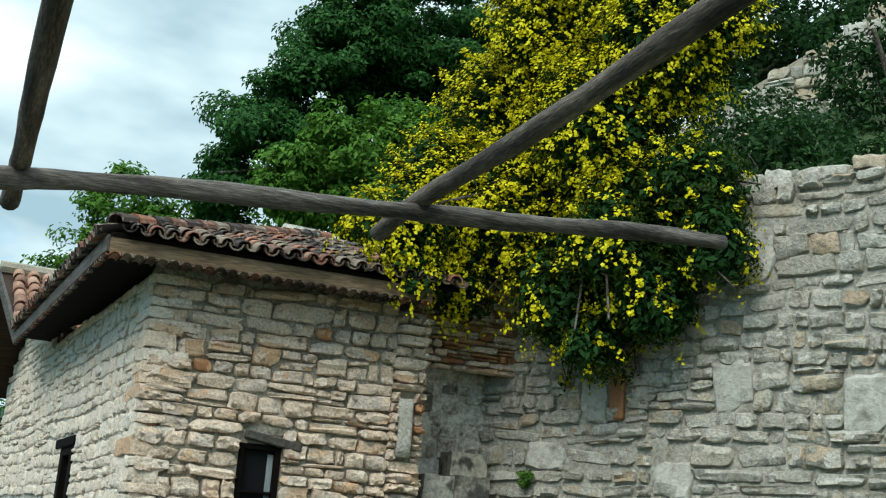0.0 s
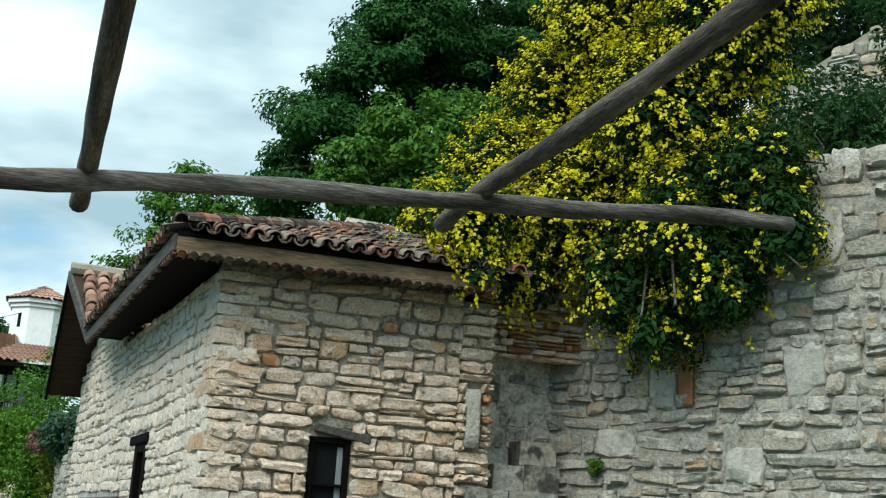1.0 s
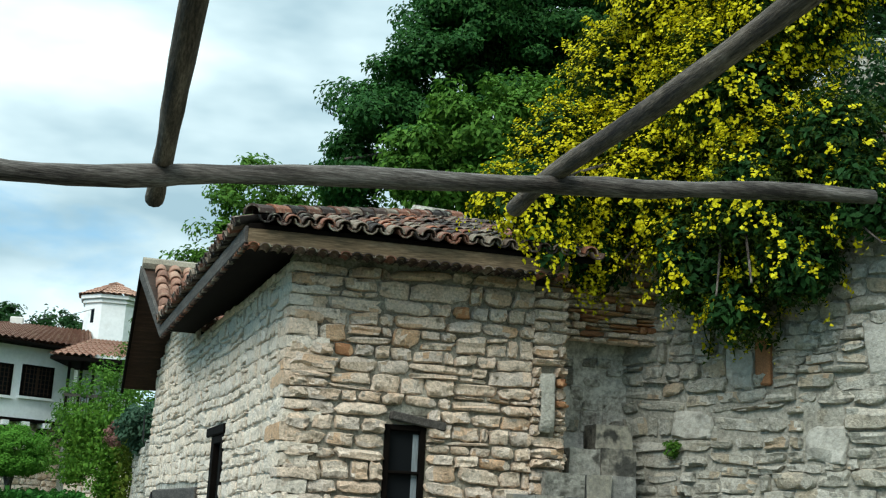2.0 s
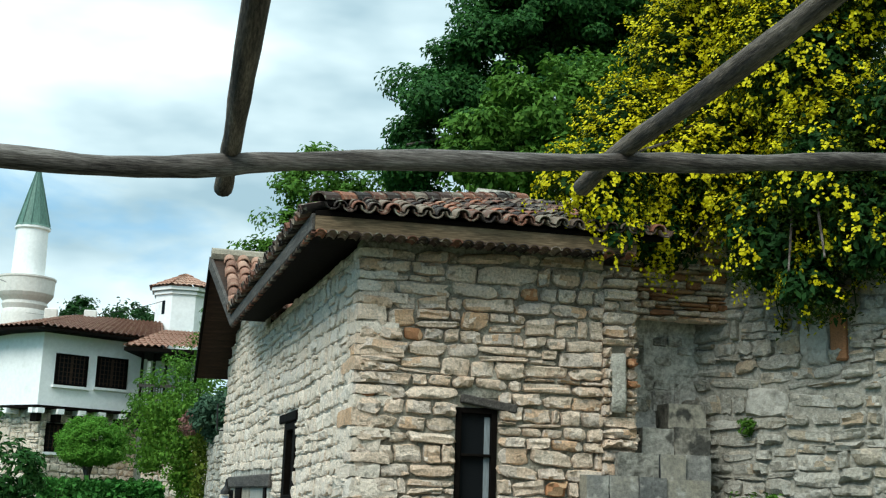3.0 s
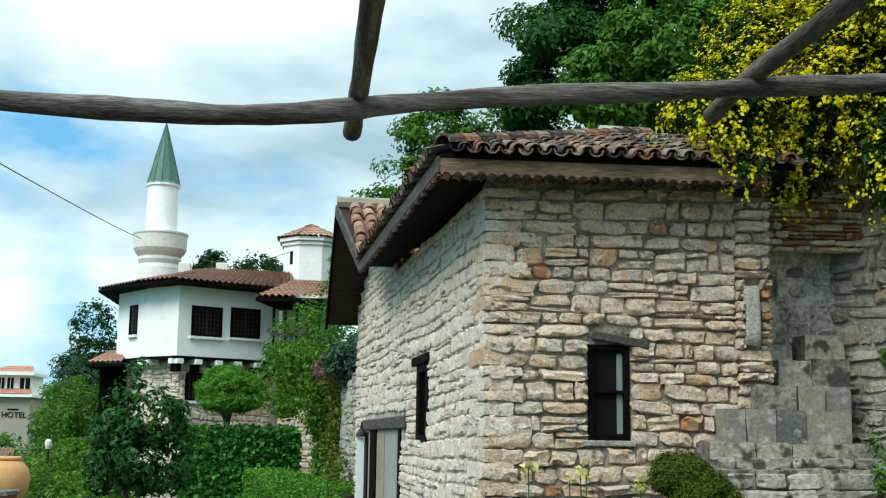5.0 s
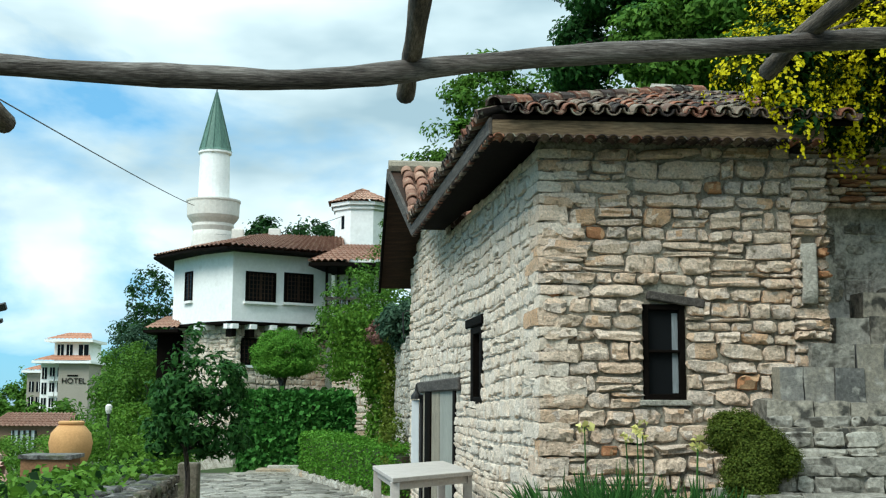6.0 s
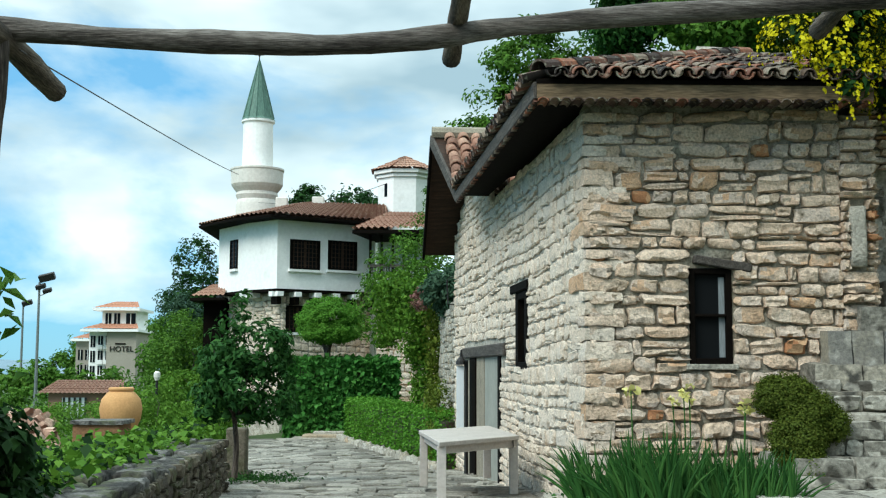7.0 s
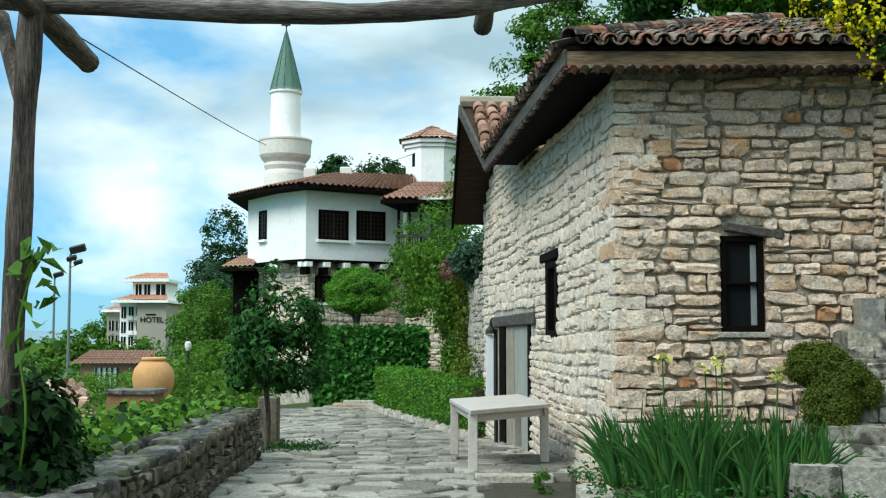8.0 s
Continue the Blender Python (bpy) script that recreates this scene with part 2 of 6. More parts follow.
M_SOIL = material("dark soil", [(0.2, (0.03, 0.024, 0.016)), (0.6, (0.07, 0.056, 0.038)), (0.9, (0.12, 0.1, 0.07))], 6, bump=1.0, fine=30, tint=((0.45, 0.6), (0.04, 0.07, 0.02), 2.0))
M_GRASS = material("rough green ground", [(0.2, (0.025, 0.045, 0.012)), (0.5, (0.045, 0.08, 0.02)), (0.85, (0.08, 0.12, 0.035))], 1.5, bump=1.0, fine=12, tint=((0.6, 0.75), (0.14, 0.11, 0.07), 0.5))
M_JOINT = material("mossy path joint", [(0.2, (0.018, 0.018, 0.01)), (0.6, (0.045, 0.042, 0.026)), (0.9, (0.1, 0.09, 0.062))], 8, bump=0.8, fine=40)
M_TERRACOTTA = material("terracotta", [(0.2, (0.4, 0.2, 0.08)), (0.55, (0.52, 0.29, 0.12)), (0.9, (0.6, 0.38, 0.19))], 3, bump=0.25, fine=25, speckle=0.1)
M_TABLE = material("pale grey painted wood", [(0.2, (0.36, 0.325, 0.295)), (0.6, (0.47, 0.435, 0.4)), (0.9, (0.55, 0.52, 0.49))], 5, bump=0.2, fine=30, rough=0.7, speckle=0.08)
M_DOOR = material("plain grey-green door paint", [(0.3, (0.22, 0.225, 0.195)), (0.7, (0.32, 0.325, 0.285))], 2, stretch=(1, 1, 0.4), bump=0.15, fine=18, rough=0.65, speckle=0.12)
M_METAL_DARK = material("dark iron", [(0.2, (0.02, 0.02, 0.02)), (0.8, (0.05, 0.05, 0.05))], 6, bump=0.2, rough=0.55, metal=0.6)
M_METAL_GREY = material("galvanised pole", [(0.2, (0.16, 0.18, 0.18)), (0.8, (0.25, 0.27, 0.27))], 3, bump=0.1, rough=0.5, metal=0.5)
M_SIGN = material("white sign panel", [(0.2, (0.6, 0.66, 0.7)), (0.8, (0.74, 0.78, 0.8))], 3, bump=0.0, rough=0.4, speckle=0.0)
M_HOTEL = material("beige render", [(0.2, (0.3, 0.27, 0.225)), (0.8, (0.4, 0.365, 0.31))], 0.2, bump=0.0)
M_TILE_HOTEL = material("orange roof tile", [(0.1, (0.3, 0.13, 0.08)), (0.5, (0.44, 0.21, 0.13)), (0.9, (0.55, 0.3, 0.2))], 0.6, bump=0.2, fine=6)
M_SEA = material("sea water", [(0.2, (0.05, 0.13, 0.18)), (0.8, (0.08, 0.18, 0.24))], 0.05, bump=0.2, rough=0.25, fine=0.6)
M_HILL = material("hazy far hill", [(0.2, (0.16, 0.24, 0.3)), (0.8, (0.2, 0.28, 0.33))], 0.01, bump=0.0)
M_WET = material("shallow basin water", [(0.2, (0.08, 0.05, 0.018)), (0.8, (0.15, 0.1, 0.04))], 5, bump=0.05, rough=0.3, spec=0.12)


def leafy(name, a, b, c, trans=0.3, rough=0.65):
    return material(name, [(0.0, a), (0.5, b), (1.0, c)], 1.2, island=0.6, bump=0.0, rough=rough, translucent=trans, spec=0.12, speckle=0.0)


M_LEAF_DARK = leafy("dark tree leaf", (0.008, 0.03, 0.008), (0.018, 0.06, 0.014), (0.04, 0.11, 0.022))
# leaf green with deep shade put into its colour
M_LEAF_SHADED = leafy("shade-darkened green leaf", (0.005, 0.017, 0.005), (0.014, 0.042, 0.011), (0.04, 0.1, 0.022))
M_LEAF_TREE = leafy("tree leaf", (0.011, 0.045, 0.011), (0.028, 0.095, 0.02), (0.066, 0.17, 0.035))
M_LEAF_MID = leafy("mid green leaf", (0.03, 0.085, 0.011), (0.07, 0.165, 0.02), (0.13, 0.25, 0.034))
M_LEAF_LIGHT = leafy("fresh green leaf", (0.035, 0.1, 0.01), (0.085, 0.19, 0.02), (0.16, 0.29, 0.04))
M_LEAF_HEDGE = leafy("box hedge leaf", (0.035, 0.13, 0.012), (0.09, 0.24, 0.024), (0.17, 0.36, 0.05))
M_LEAF_IVY = leafy("ivy leaf", (0.025, 0.1, 0.018), (0.055, 0.19, 0.034), (0.105, 0.28, 0.052), 0.25)
M_LEAF_BUSH = leafy("yellow bush leaf", (0.008, 0.023, 0.002), (0.026, 0.052, 0.004), (0.075, 0.1, 0.008))
M_LEAF_BLUE = leafy("blue green leaf", (0.025, 0.06, 0.035), (0.045, 0.095, 0.055), (0.08, 0.14, 0.08))
M_FLOWER = leafy("yellow flower", (0.46, 0.39, 0.003), (0.64, 0.57, 0.006), (0.8, 0.75, 0.05), 0.3)
M_IRIS = leafy("iris leaf", (0.01, 0.045, 0.01), (0.032, 0.105, 0.022), (0.085, 0.2, 0.045), 0.2)
M_IRIS_FLOWER = leafy("pale yellow iris flower", (0.5, 0.46, 0.14), (0.6, 0.56, 0.2), (0.7, 0.66, 0.3))
M_SUCC = leafy("creeping plant leaf", (0.05, 0.085, 0.01), (0.11, 0.16, 0.02), (0.19, 0.24, 0.04))
M_LEAF_CUSHION = leafy("cushion plant leaf", (0.03, 0.055, 0.008), (0.075, 0.11, 0.014), (0.15, 0.18, 0.03))
M_PINK = leafy("faded pink flower", (0.2, 0.1, 0.09), (0.25, 0.13, 0.11), (0.3, 0.17, 0.14))

# ---- builders ----


def obj(name, me, mat=None, parent=None, label=""):
    ob = new(name, me)
    if mat is not None:
        me.materials.append(mat)
    if parent is not None:
        ob.parent = parent
    if label:
        ob["label"] = label
    return ob


def part(name, bm, mat, parent=None, label="", smooth=False):
    me = bpy.data.meshes.new(name)
    bmesh.ops.recalc_face_normals(bm, faces=bm.faces)
    bm.to_mesh(me)
    bm.free()
    if smooth:
        me.shade_smooth()
    return obj(name, me, mat, parent, label)


def raw(name, verts, faces, mat=None, parent=None, label="", smooth=False):
    me = bpy.data.meshes.new(name)
    me.from_pydata([tuple(v) for v in verts], [], [tuple(f) for f in faces])
    if smooth:
        me.shade_smooth()
    return obj(name, me, mat, parent, label)


def empty(name, x=0.0, y=0.0, z=0.0):
    e = new(name)
    e.location = (x, y, z)
    e.empty_display_size = 0.1
    return e


def box(bm, x0, x1, y0, y1, z0, z1, m=None, bevel=0.0):
    r = bmesh.ops.create_cube(bm, size=1.0, matrix=Matrix.Translation(((x0 + x1) / 2, (y0 + y1) / 2, (z0 + z1) / 2)) @ Matrix.Diagonal((abs(x1 - x0), abs(y1 - y0), abs(z1 - z0), 1)))
    if bevel:
        es = list({e for v in r["verts"] for e in v.link_edges})
        nv = bmesh.ops.bevel(bm, geom=es, offset=bevel, segments=1, affect="EDGES")
        vs = {v for f in nv["faces"] for v in f.verts} | {v for v in r["verts"] if v.is_valid}
    else:
        vs = r["verts"]
    if m is not None:
        bmesh.ops.transform(bm, matrix=m, verts=list(vs))
    return bm


def boxed(x0, x1, y0, y1, z0, z1, m=None, bevel=0.0):
    return box(bmesh.new(), x0, x1, y0, y1, z0, z1, m, bevel)


def tube(bm, pts, radii, seg=10, rough=0.0, seed=0):
    """A tapered round bar along points, with closed ends."""
    rng = random.Random(seed)
    pts = [Vector(p) for p in pts]
    rings = []
    for i, p in enumerate(pts):
        d = (pts[min(i + 1, len(pts) - 1)] - pts[max(i - 1, 0)]).normalized()
        a = d.cross(Vector((0, 0, 1)) if abs(d.z) < 0.9 else Vector((1, 0, 0))).normalized()
        b = d.cross(a)
        ring = []
        for k in range(seg):
            t = 2 * math.pi * k / seg
            q = p + (a * math.cos(t) + b * math.sin(t)) * radii[i]
            if rough:
                q += (q - p) * (noise.noise(q * 5 + Vector((seed, 0, 0))) * rough + rng.uniform(-rough, rough) * 0.25)
            ring.append(bm.verts.new(q))
        rings.append(ring)
    for r0, r1 in zip(rings, rings[1:]):
        for k in range(seg):
            bm.faces.new((r0[k], r0[(k + 1) % seg], r1[(k + 1) % seg], r1[k]))
    bm.faces.new(rings[0][::-1])
    bm.faces.new(rings[-1])
    return bm


def spline(pts, n):
    """Points along a smooth line through pts."""
    p = [Vector(q) for q in pts]
    p = [2 * p[0] - p[1]] + p + [2 * p[-1] - p[-2]]
    out = []
    for i in range(1, len(p) - 2):
        for k in range(n):
            t = k / n
            out.append(0.5 * ((2 * p[i]) + (p[i + 1] - p[i - 1]) * t + (2 * p[i - 1] - 5 * p[i] + 4 * p[i + 1] - p[i + 2]) * t * t + (3 * p[i] - p[i - 1] - 3 * p[i + 1] + p[i + 2]) * t ** 3))
    out.append(p[-2])
    return out


def lathe(bm, profile, cx, cy, seg=24):
    rings = [[bm.verts.new((cx + r * math.cos(2 * math.pi * k / seg), cy + r * math.sin(2 * math.pi * k / seg), z)) for k in range(seg)] for r, z in profile]
    for r0, r1 in zip(rings, rings[1:]):
        for k in range(seg):
            bm.faces.new((r0[k], r0[(k + 1) % seg], r1[(k + 1) % seg], r1[k]))
    bm.faces.new(rings[0][::-1])
    bm.faces.new(rings[-1])
    return bm


def prism(bm, poly, z0, z1):
    a = [bm.verts.new((x, y, z0)) for x, y in poly]
    b = [bm.verts.new((x, y, z1)) for x, y in poly]
    n = len(poly)
    for k in range(n):
        bm.faces.new((a[k], a[(k + 1) % n], b[(k + 1) % n], b[k]))
    bm.faces.new(a[::-1])
    bm.faces.new(b)
    return bm


def slab(bm, corners, down):
    """A plate with the given top corners and the thickness vector down."""
    a = [bm.verts.new(Vector(c)) for c in corners]
    b = [bm.verts.new(Vector(c) + Vector(down)) for c in corners]
    n = len(corners)
    bm.faces.new(a)
    bm.faces.new(b[::-1])
    for k in range(n):
        bm.faces.new((a[k], b[k], b[(k + 1) % n], a[(k + 1) % n]))
    return bm


def rough_box(x0, x1, y0, y1, z0, z1, amp=0.015, cuts=3, seed=0, freq=4.0):
    """A worn block: a subdivided box with uneven faces and softened edges."""
    bm = bmesh.new()
    bmesh.ops.create_cube(bm, size=1.0)
    bmesh.ops.subdivide_edges(bm, edges=bm.edges[:], cuts=cuts, use_grid_fill=True)
    for v in bm.verts:
        n = sum(abs(c) > 0.499 for c in v.co)
        p = Vector(((x0 + x1) / 2 + v.co.x * (x1 - x0), (y0 + y1) / 2 + v.co.y * (y1 - y0), (z0 + z1) / 2 + v.co.z * (z1 - z0)))
        c = Vector(((x0 + x1) / 2, (y0 + y1) / 2, (z0 + z1) / 2))
        q = noise.noise_vector(p * freq + Vector((seed, 0, 0))) * amp
        if n > 1:
            q += (c - p).normalized() * amp * (0.2 if n == 2 else 0.45)
        v.co = p + q
    return bm


# stone library: lumpy fronts on a unit block (x across, y outwards, z up)
def stone_data(seed):
    rng = random.Random(seed)
    vs, fs = [], []
    skew, cut = rng.uniform(-0.3, 0.3), [rng.choice((0.02, 0.05, 0.1, 0.22, 0.36)) for _ in range(4)]
    lean, roll_ = rng.uniform(-0.25, 0.25), rng.uniform(-0.25, 0.25)
    ph = Vector((seed * 3.7, seed * 1.3, 0))
    A, B = (-1.0, -0.9, -0.5, -0.05, 0.42, 0.9, 1.0), (-1.0, -0.84, -0.3, 0.3, 0.84, 1.0)
    nx, nz = len(A), len(B)
    for b in B:
        for a in A:
            q = (0 if a < 0 else 1) + (0 if b < 0 else 2)
            k = cut[q] * (abs(a) * abs(b)) ** 3
            x, z = 0.5 * a * (1 - k), 0.5 * b * (1 - k)
            x += 0.085 * noise.noise(ph + Vector((a * 1.8, b * 1.8, 3))) + skew * z * 0.4
            z += 0.16 * noise.noise(ph + Vector((a * 1.9, b * 1.6, 9))) + lean * x * 0.35
            edge = max(abs(a), abs(b))
            y = 1.0 - (0.5 if edge > 0.95 else 0.14 if edge > 0.8 else 0.0) + 0.42 * noise.noise(ph + Vector((a * 1.3, b * 1.3, 0))) + 0.34 * noise.noise(ph + Vector((a * 3.4, b * 3.4, 5))) + lean * b * 0.6 + roll_ * a * 0.6
            vs.append((x, y, z))
    for j in range(nz - 1):
        for i in range(nx - 1):
            fs.append((j * nx + i, j * nx + i + 1, (j + 1) * nx + i + 1, (j + 1) * nx + i))
    rim = [i for i in range(nx)] + [(j + 1) * nx - 1 for j in range(1, nz)] + [nz * nx - 1 - i for i in range(1, nx)] + [(nz - 1 - j) * nx for j in range(1, nz - 1)]
    n0 = len(vs)
    for r in rim:
        vs.append((vs[r][0] * 0.97, -0.7, vs[r][2] * 0.95))
    m = len(rim)
    for k in range(m):
        fs.append((rim[(k + 1) % m], rim[k], n0 + k, n0 + (k + 1) % m))
    return np.array(vs), fs


LIB = [stone_data(s) for s in range(28)]
LIB_MESH = {}


def stone_mesh(k, mat):
    key = (k, mat.name)
    if key not in LIB_MESH:
        me = bpy.data.meshes.new("stone")
        me.from_pydata([tuple(v) for v in LIB[k][0]], [], LIB[k][1])
        me.shade_smooth()
        me.set_sharp_from_angle(angle=radians(40))
        me.materials.append(mat)
        LIB_MESH[key] = me
    return LIB_MESH[key]


def lay(parent, placed, mat, single, name="stone"):
    """placed: list of (matrix, library index). Those for which single(place) holds become objects, the rest one joined mesh."""
    vs, fs, n, count = [], [], 0, 0
    for m, k in placed:
        if count < 300 and single(m.translation):
            ob = new(name, stone_mesh(k, mat))
            ob.parent, ob.matrix_basis = parent, m
            count += 1
        else:
            v = LIB[k][0] @ np.array(m.to_3x3()).T + np.array(m.translation)
            vs.append(v)
            fs += [tuple(i + n for i in f) for f in LIB[k][1]]
            n += len(v)
    if vs:
        ob = raw(name + "work", np.concatenate(vs), fs, mat, parent, smooth=True)
        ob.data.set_sharp_from_angle(angle=radians(40))
        tagged(ob, kind="stuff")


def masonry(O, U, N, length, z0, top, rows, widths, holes=(), seed=1, depth=0.05, gap=0.012, band=2.6, wave=0.05, lean=0.05):
    """Rubble stones: bands broken into short runs, each run with one to three courses of its own; holes are (u0, u1, z0, z1)."""
    rng = random.Random(seed)
    O, U, N = Vector(O), Vector(U).normalized(), Vector(N).normalized()
    Z = Vector((0, 0, 1))
    out, z = [], z0
    wob = lambda u, zz: wave * noise.noise(Vector((u * 0.6, zz * 1.2, seed * 7.1)))
    zmax = max(top(length * k / 20) for k in range(21))

    def stone(c, w, pz, ph):
        if pz + ph * 0.7 > top(c):
            return
        d = depth * rng.uniform(0.6, 1.5)
        tilt = rng.uniform(-lean, lean)
        ca, sa = math.cos(tilt), math.sin(tilt)
        uu, zz = U * ca + Z * sa, Z * ca - U * sa
        cw, chh = max(w - gap * rng.uniform(0.5, 1.6), 0.03), max(ph - gap * rng.uniform(0.5, 1.6), 0.025)
        if rng.random() < 0.5:
            uu = -uu
        if rng.random() < 0.5:
            zz = -zz
        p = O + U * c + Z * (pz + ph / 2 + wob(c, pz))
        m = Matrix(((uu.x * cw, N.x * d, zz.x * chh, p.x), (uu.y * cw, N.y * d, zz.y * chh, p.y), (uu.z * cw, N.z * d, zz.z * chh, p.z), (0, 0, 0, 1)))
        out.append((m, rng.randrange(len(LIB))))

    while z < zmax:
        h = rng.uniform(rows[0] * band * 0.8, rows[1] * band * 0.8)
        cuts = sorted([0.0, length] + [e for a, b, c, d in holes if z + h * 0.7 > c and z + h * 0.3 < d for e in (a, b)])
        for s0, s1 in zip(cuts, cuts[1:]):
            if s1 - s0 < 0.03 or any(a <= (s0 + s1) / 2 <= b and z + h * 0.7 > c and z + h * 0.3 < d for a, b, c, d in holes):
                continue
            u = s0
            while u < s1 - 0.02:
                run = min(rng.uniform(widths[0] * 1.2, widths[1] * 2.2), s1 - u)
                if s1 - u - run < widths[0] * 0.8:
                    run = s1 - u
                n = max(1, round(h / rng.uniform(*rows)))
                if n > 1 and rng.random() < 0.07 and run < widths[1] * 1.3:
                    n = 1
                cut = sorted(rng.uniform(0.25, 0.75) if n == 2 else (k + 1 + rng.uniform(-0.28, 0.28)) / n for k in range(n - 1))
                edges = [0.0, *cut, 1.0]
                for e0, e1 in zip(edges, edges[1:]):
                    x = u
                    while x < u + run - 0.02:
                        w = min(rng.uniform(*widths) * rng.choice((0.5, 0.75, 1, 1, 1.3)), u + run - x)
                        if u + run - x - w < widths[0] * 0.45:
                            w = u + run - x
                        stone(x + w / 2, w, z + h * e0, h * (e1 - e0))
                        x += w
                u += run
        z += h
    return out


def mortar_bed(parent, O, U, N, length, z0, top, mat, seed, holes=(), out=0.015, amp=0.035, cell_=0.04):
    """The uneven pointing between rubble stones: flush in places, hollow in others."""
    O, U, N = Vector(O), Vector(U).normalized(), Vector(N).normalized()
    nu, nz_ = int(length / cell_) + 1, int((max(top(length * k / 20) for k in range(21)) - z0) / cell_) + 1
    vs, fs = [], []
    for j in range(nz_ + 1):
        for i in range(nu + 1):
            u, z = min(i * cell_, length), z0 + j * cell_
            q = Vector((u, z, seed * 5.3))
            h = out + amp * noise.noise(q * 3.1) + 0.45 * amp * noise.noise(q * 13.0)
            vs.append(O + U * u + N * max(h, 0.002) + Vector((0, 0, min(z, top(u)))))
    for j in range(nz_):
        for i in range(nu):
            u, z = (i + 0.5) * cell_, z0 + (j + 0.5) * cell_
            if z > top(min(u, length)) or any(a - 0.02 < u < b + 0.02 and c - 0.02 < z < d + 0.02 for a, b, c, d in holes):
                continue
            k = j * (nu + 1) + i
            fs.append((k, k + 1, k + nu + 2, k + nu + 1))
    return raw("pointing", vs, fs, mat, parent, smooth=True)


# leaves
def leaf_mesh(P, size, seed, aspect=0.5, up=0.5, droop=0.0, fold=0.18, N=None, spread=0.55):
    """Folded four-cornered leaves at the places P."""
    rng = np.random.default_rng(seed)
    n = len(P)
    nrm = rng.normal(size=(n, 3))
    nrm[:, 2] = np.abs(nrm[:, 2]) + up
    if N is not None:
        nrm = N + spread * nrm
    nrm /= np.linalg.norm(nrm, axis=1, keepdims=True)
    t = np.cross(nrm, rng.normal(size=(n, 3)))
    t[:, 2] -= droop
    t -= nrm * (t * nrm).sum(1, keepdims=True)
    t /= np.linalg.norm(t, axis=1, keepdims=True)
    s = np.cross(nrm, t)
    L = (size * rng.uniform(0.65, 1.35, n))[:, None]
    a, b = P - t * L * 0.5, P + t * L * 0.5
    mid = P - t * L * 0.05 + nrm * L * fold
    c, d = mid + s * L * aspect * 0.5, mid - s * L * aspect * 0.5
    v = np.stack([a, c, b, d], 1).reshape(-1, 3)
    f = np.arange(4 * n).reshape(n, 4)
    return v, f


def foliage(name, P, size, mat, seed, parent=None, label="", **kw):
    v, f = leaf_mesh(np.asarray(P, float), size, seed, **kw)
    me = bpy.data.meshes.new(name)
    me.vertices.add(len(v))
    me.vertices.foreach_set("co", v.ravel())
    me.loops.add(f.size)
    me.loops.foreach_set("vertex_index", f.ravel())
    me.polygons.add(len(f))
    me.polygons.foreach_set("loop_start", np.arange(0, f.size, 4))
    me.update()
    return obj(name, me, mat, parent, label)


def clumps(blobs, n_clump, r_clump, n_leaf, seed, flat=0.75, inner=0.35, normals=False):
    """Leaf places: small shells scattered over and in ellipsoids given as (centre, radii)."""
    rng = np.random.default_rng(seed)
    vol = np.array([b[1][0] * b[1][1] * b[1][2] for b in blobs]) ** 0.67
    out, nrm = [], []
    which = rng.choice(len(blobs), n_clump, p=vol / vol.sum())
    for w in which:
        c, r = np.array(blobs[w][0]), np.array(blobs[w][1])
        d = rng.normal(size=3)
        d /= np.linalg.norm(d)
        c2 = c + d * r * (rng.uniform(inner, 1.0) ** 0.5)
        rc = r_clump * rng.uniform(0.5, 1.4)
        q = rng.normal(size=(max(3, int(n_leaf * rng.uniform(0.5, 1.5))), 3))
        q /= np.linalg.norm(q, axis=1, keepdims=True)
        nrm.append(q + d * 0.5)
        q = q * rng.uniform(0.4, 1.0, (len(q), 1)) * rc
        q[:, 2] *= flat
        out.append(c2 + q)
    P = np.concatenate(out)
    return (P, np.concatenate(nrm)) if normals else P


def tree(name, base, trunk_h, trunk_r, blobs, n_clump, r_clump, n_leaf, leaf, mat, seed, label, category="tree", bark=None, limbs=6, flat=0.75, inner=0.35, **kw):
    t = empty(name, *base)
    rng = random.Random(seed)
    b = Vector((0, 0, 0))
    bm = bmesh.new()
    topp = Vector((rng.uniform(-0.1, 0.1), rng.uniform(-0.1, 0.1), trunk_h))
    tube(bm, spline([b - Vector((0, 0, 0.2)), b + Vector((rng.uniform(-0.05, 0.05), 0, trunk_h * 0.5)), topp], 5), [trunk_r * (1.15 - 0.04 * i) for i in range(11)], 8, 0.2, seed)
    part("trunk", bm, bark or M_LOG_Z, t, smooth=True)
    o = Vector(base)
    for k in range(limbs):
        c, r = blobs[k % len(blobs)]
        e = Vector(c) - o + Vector([rng.uniform(-0.6, 0.6) * q for q in r])
        bm = bmesh.new()
        mid = topp.lerp(e, 0.5) + Vector((rng.uniform(-0.1, 0.1), rng.uniform(-0.1, 0.1), 0.08)) * trunk_h * 0.5
        p = spline([topp - Vector((0, 0, 0.1 * trunk_h)), mid, e], 4)
        tube(bm, p, [trunk_r * (0.6 - 0.06 * i) for i in range(len(p))], 6, 0.15, seed + k)
        part("limb", bm, bark or M_LOG_Z, t, smooth=True)
    P, N = clumps([(Vector(c) - o, r) for c, r in blobs], n_clump, r_clump, n_leaf, seed, flat, inner, True)
    foliage("crown", P, leaf, mat, seed, t, N=N, **kw)
    return tagged(t, label, category)


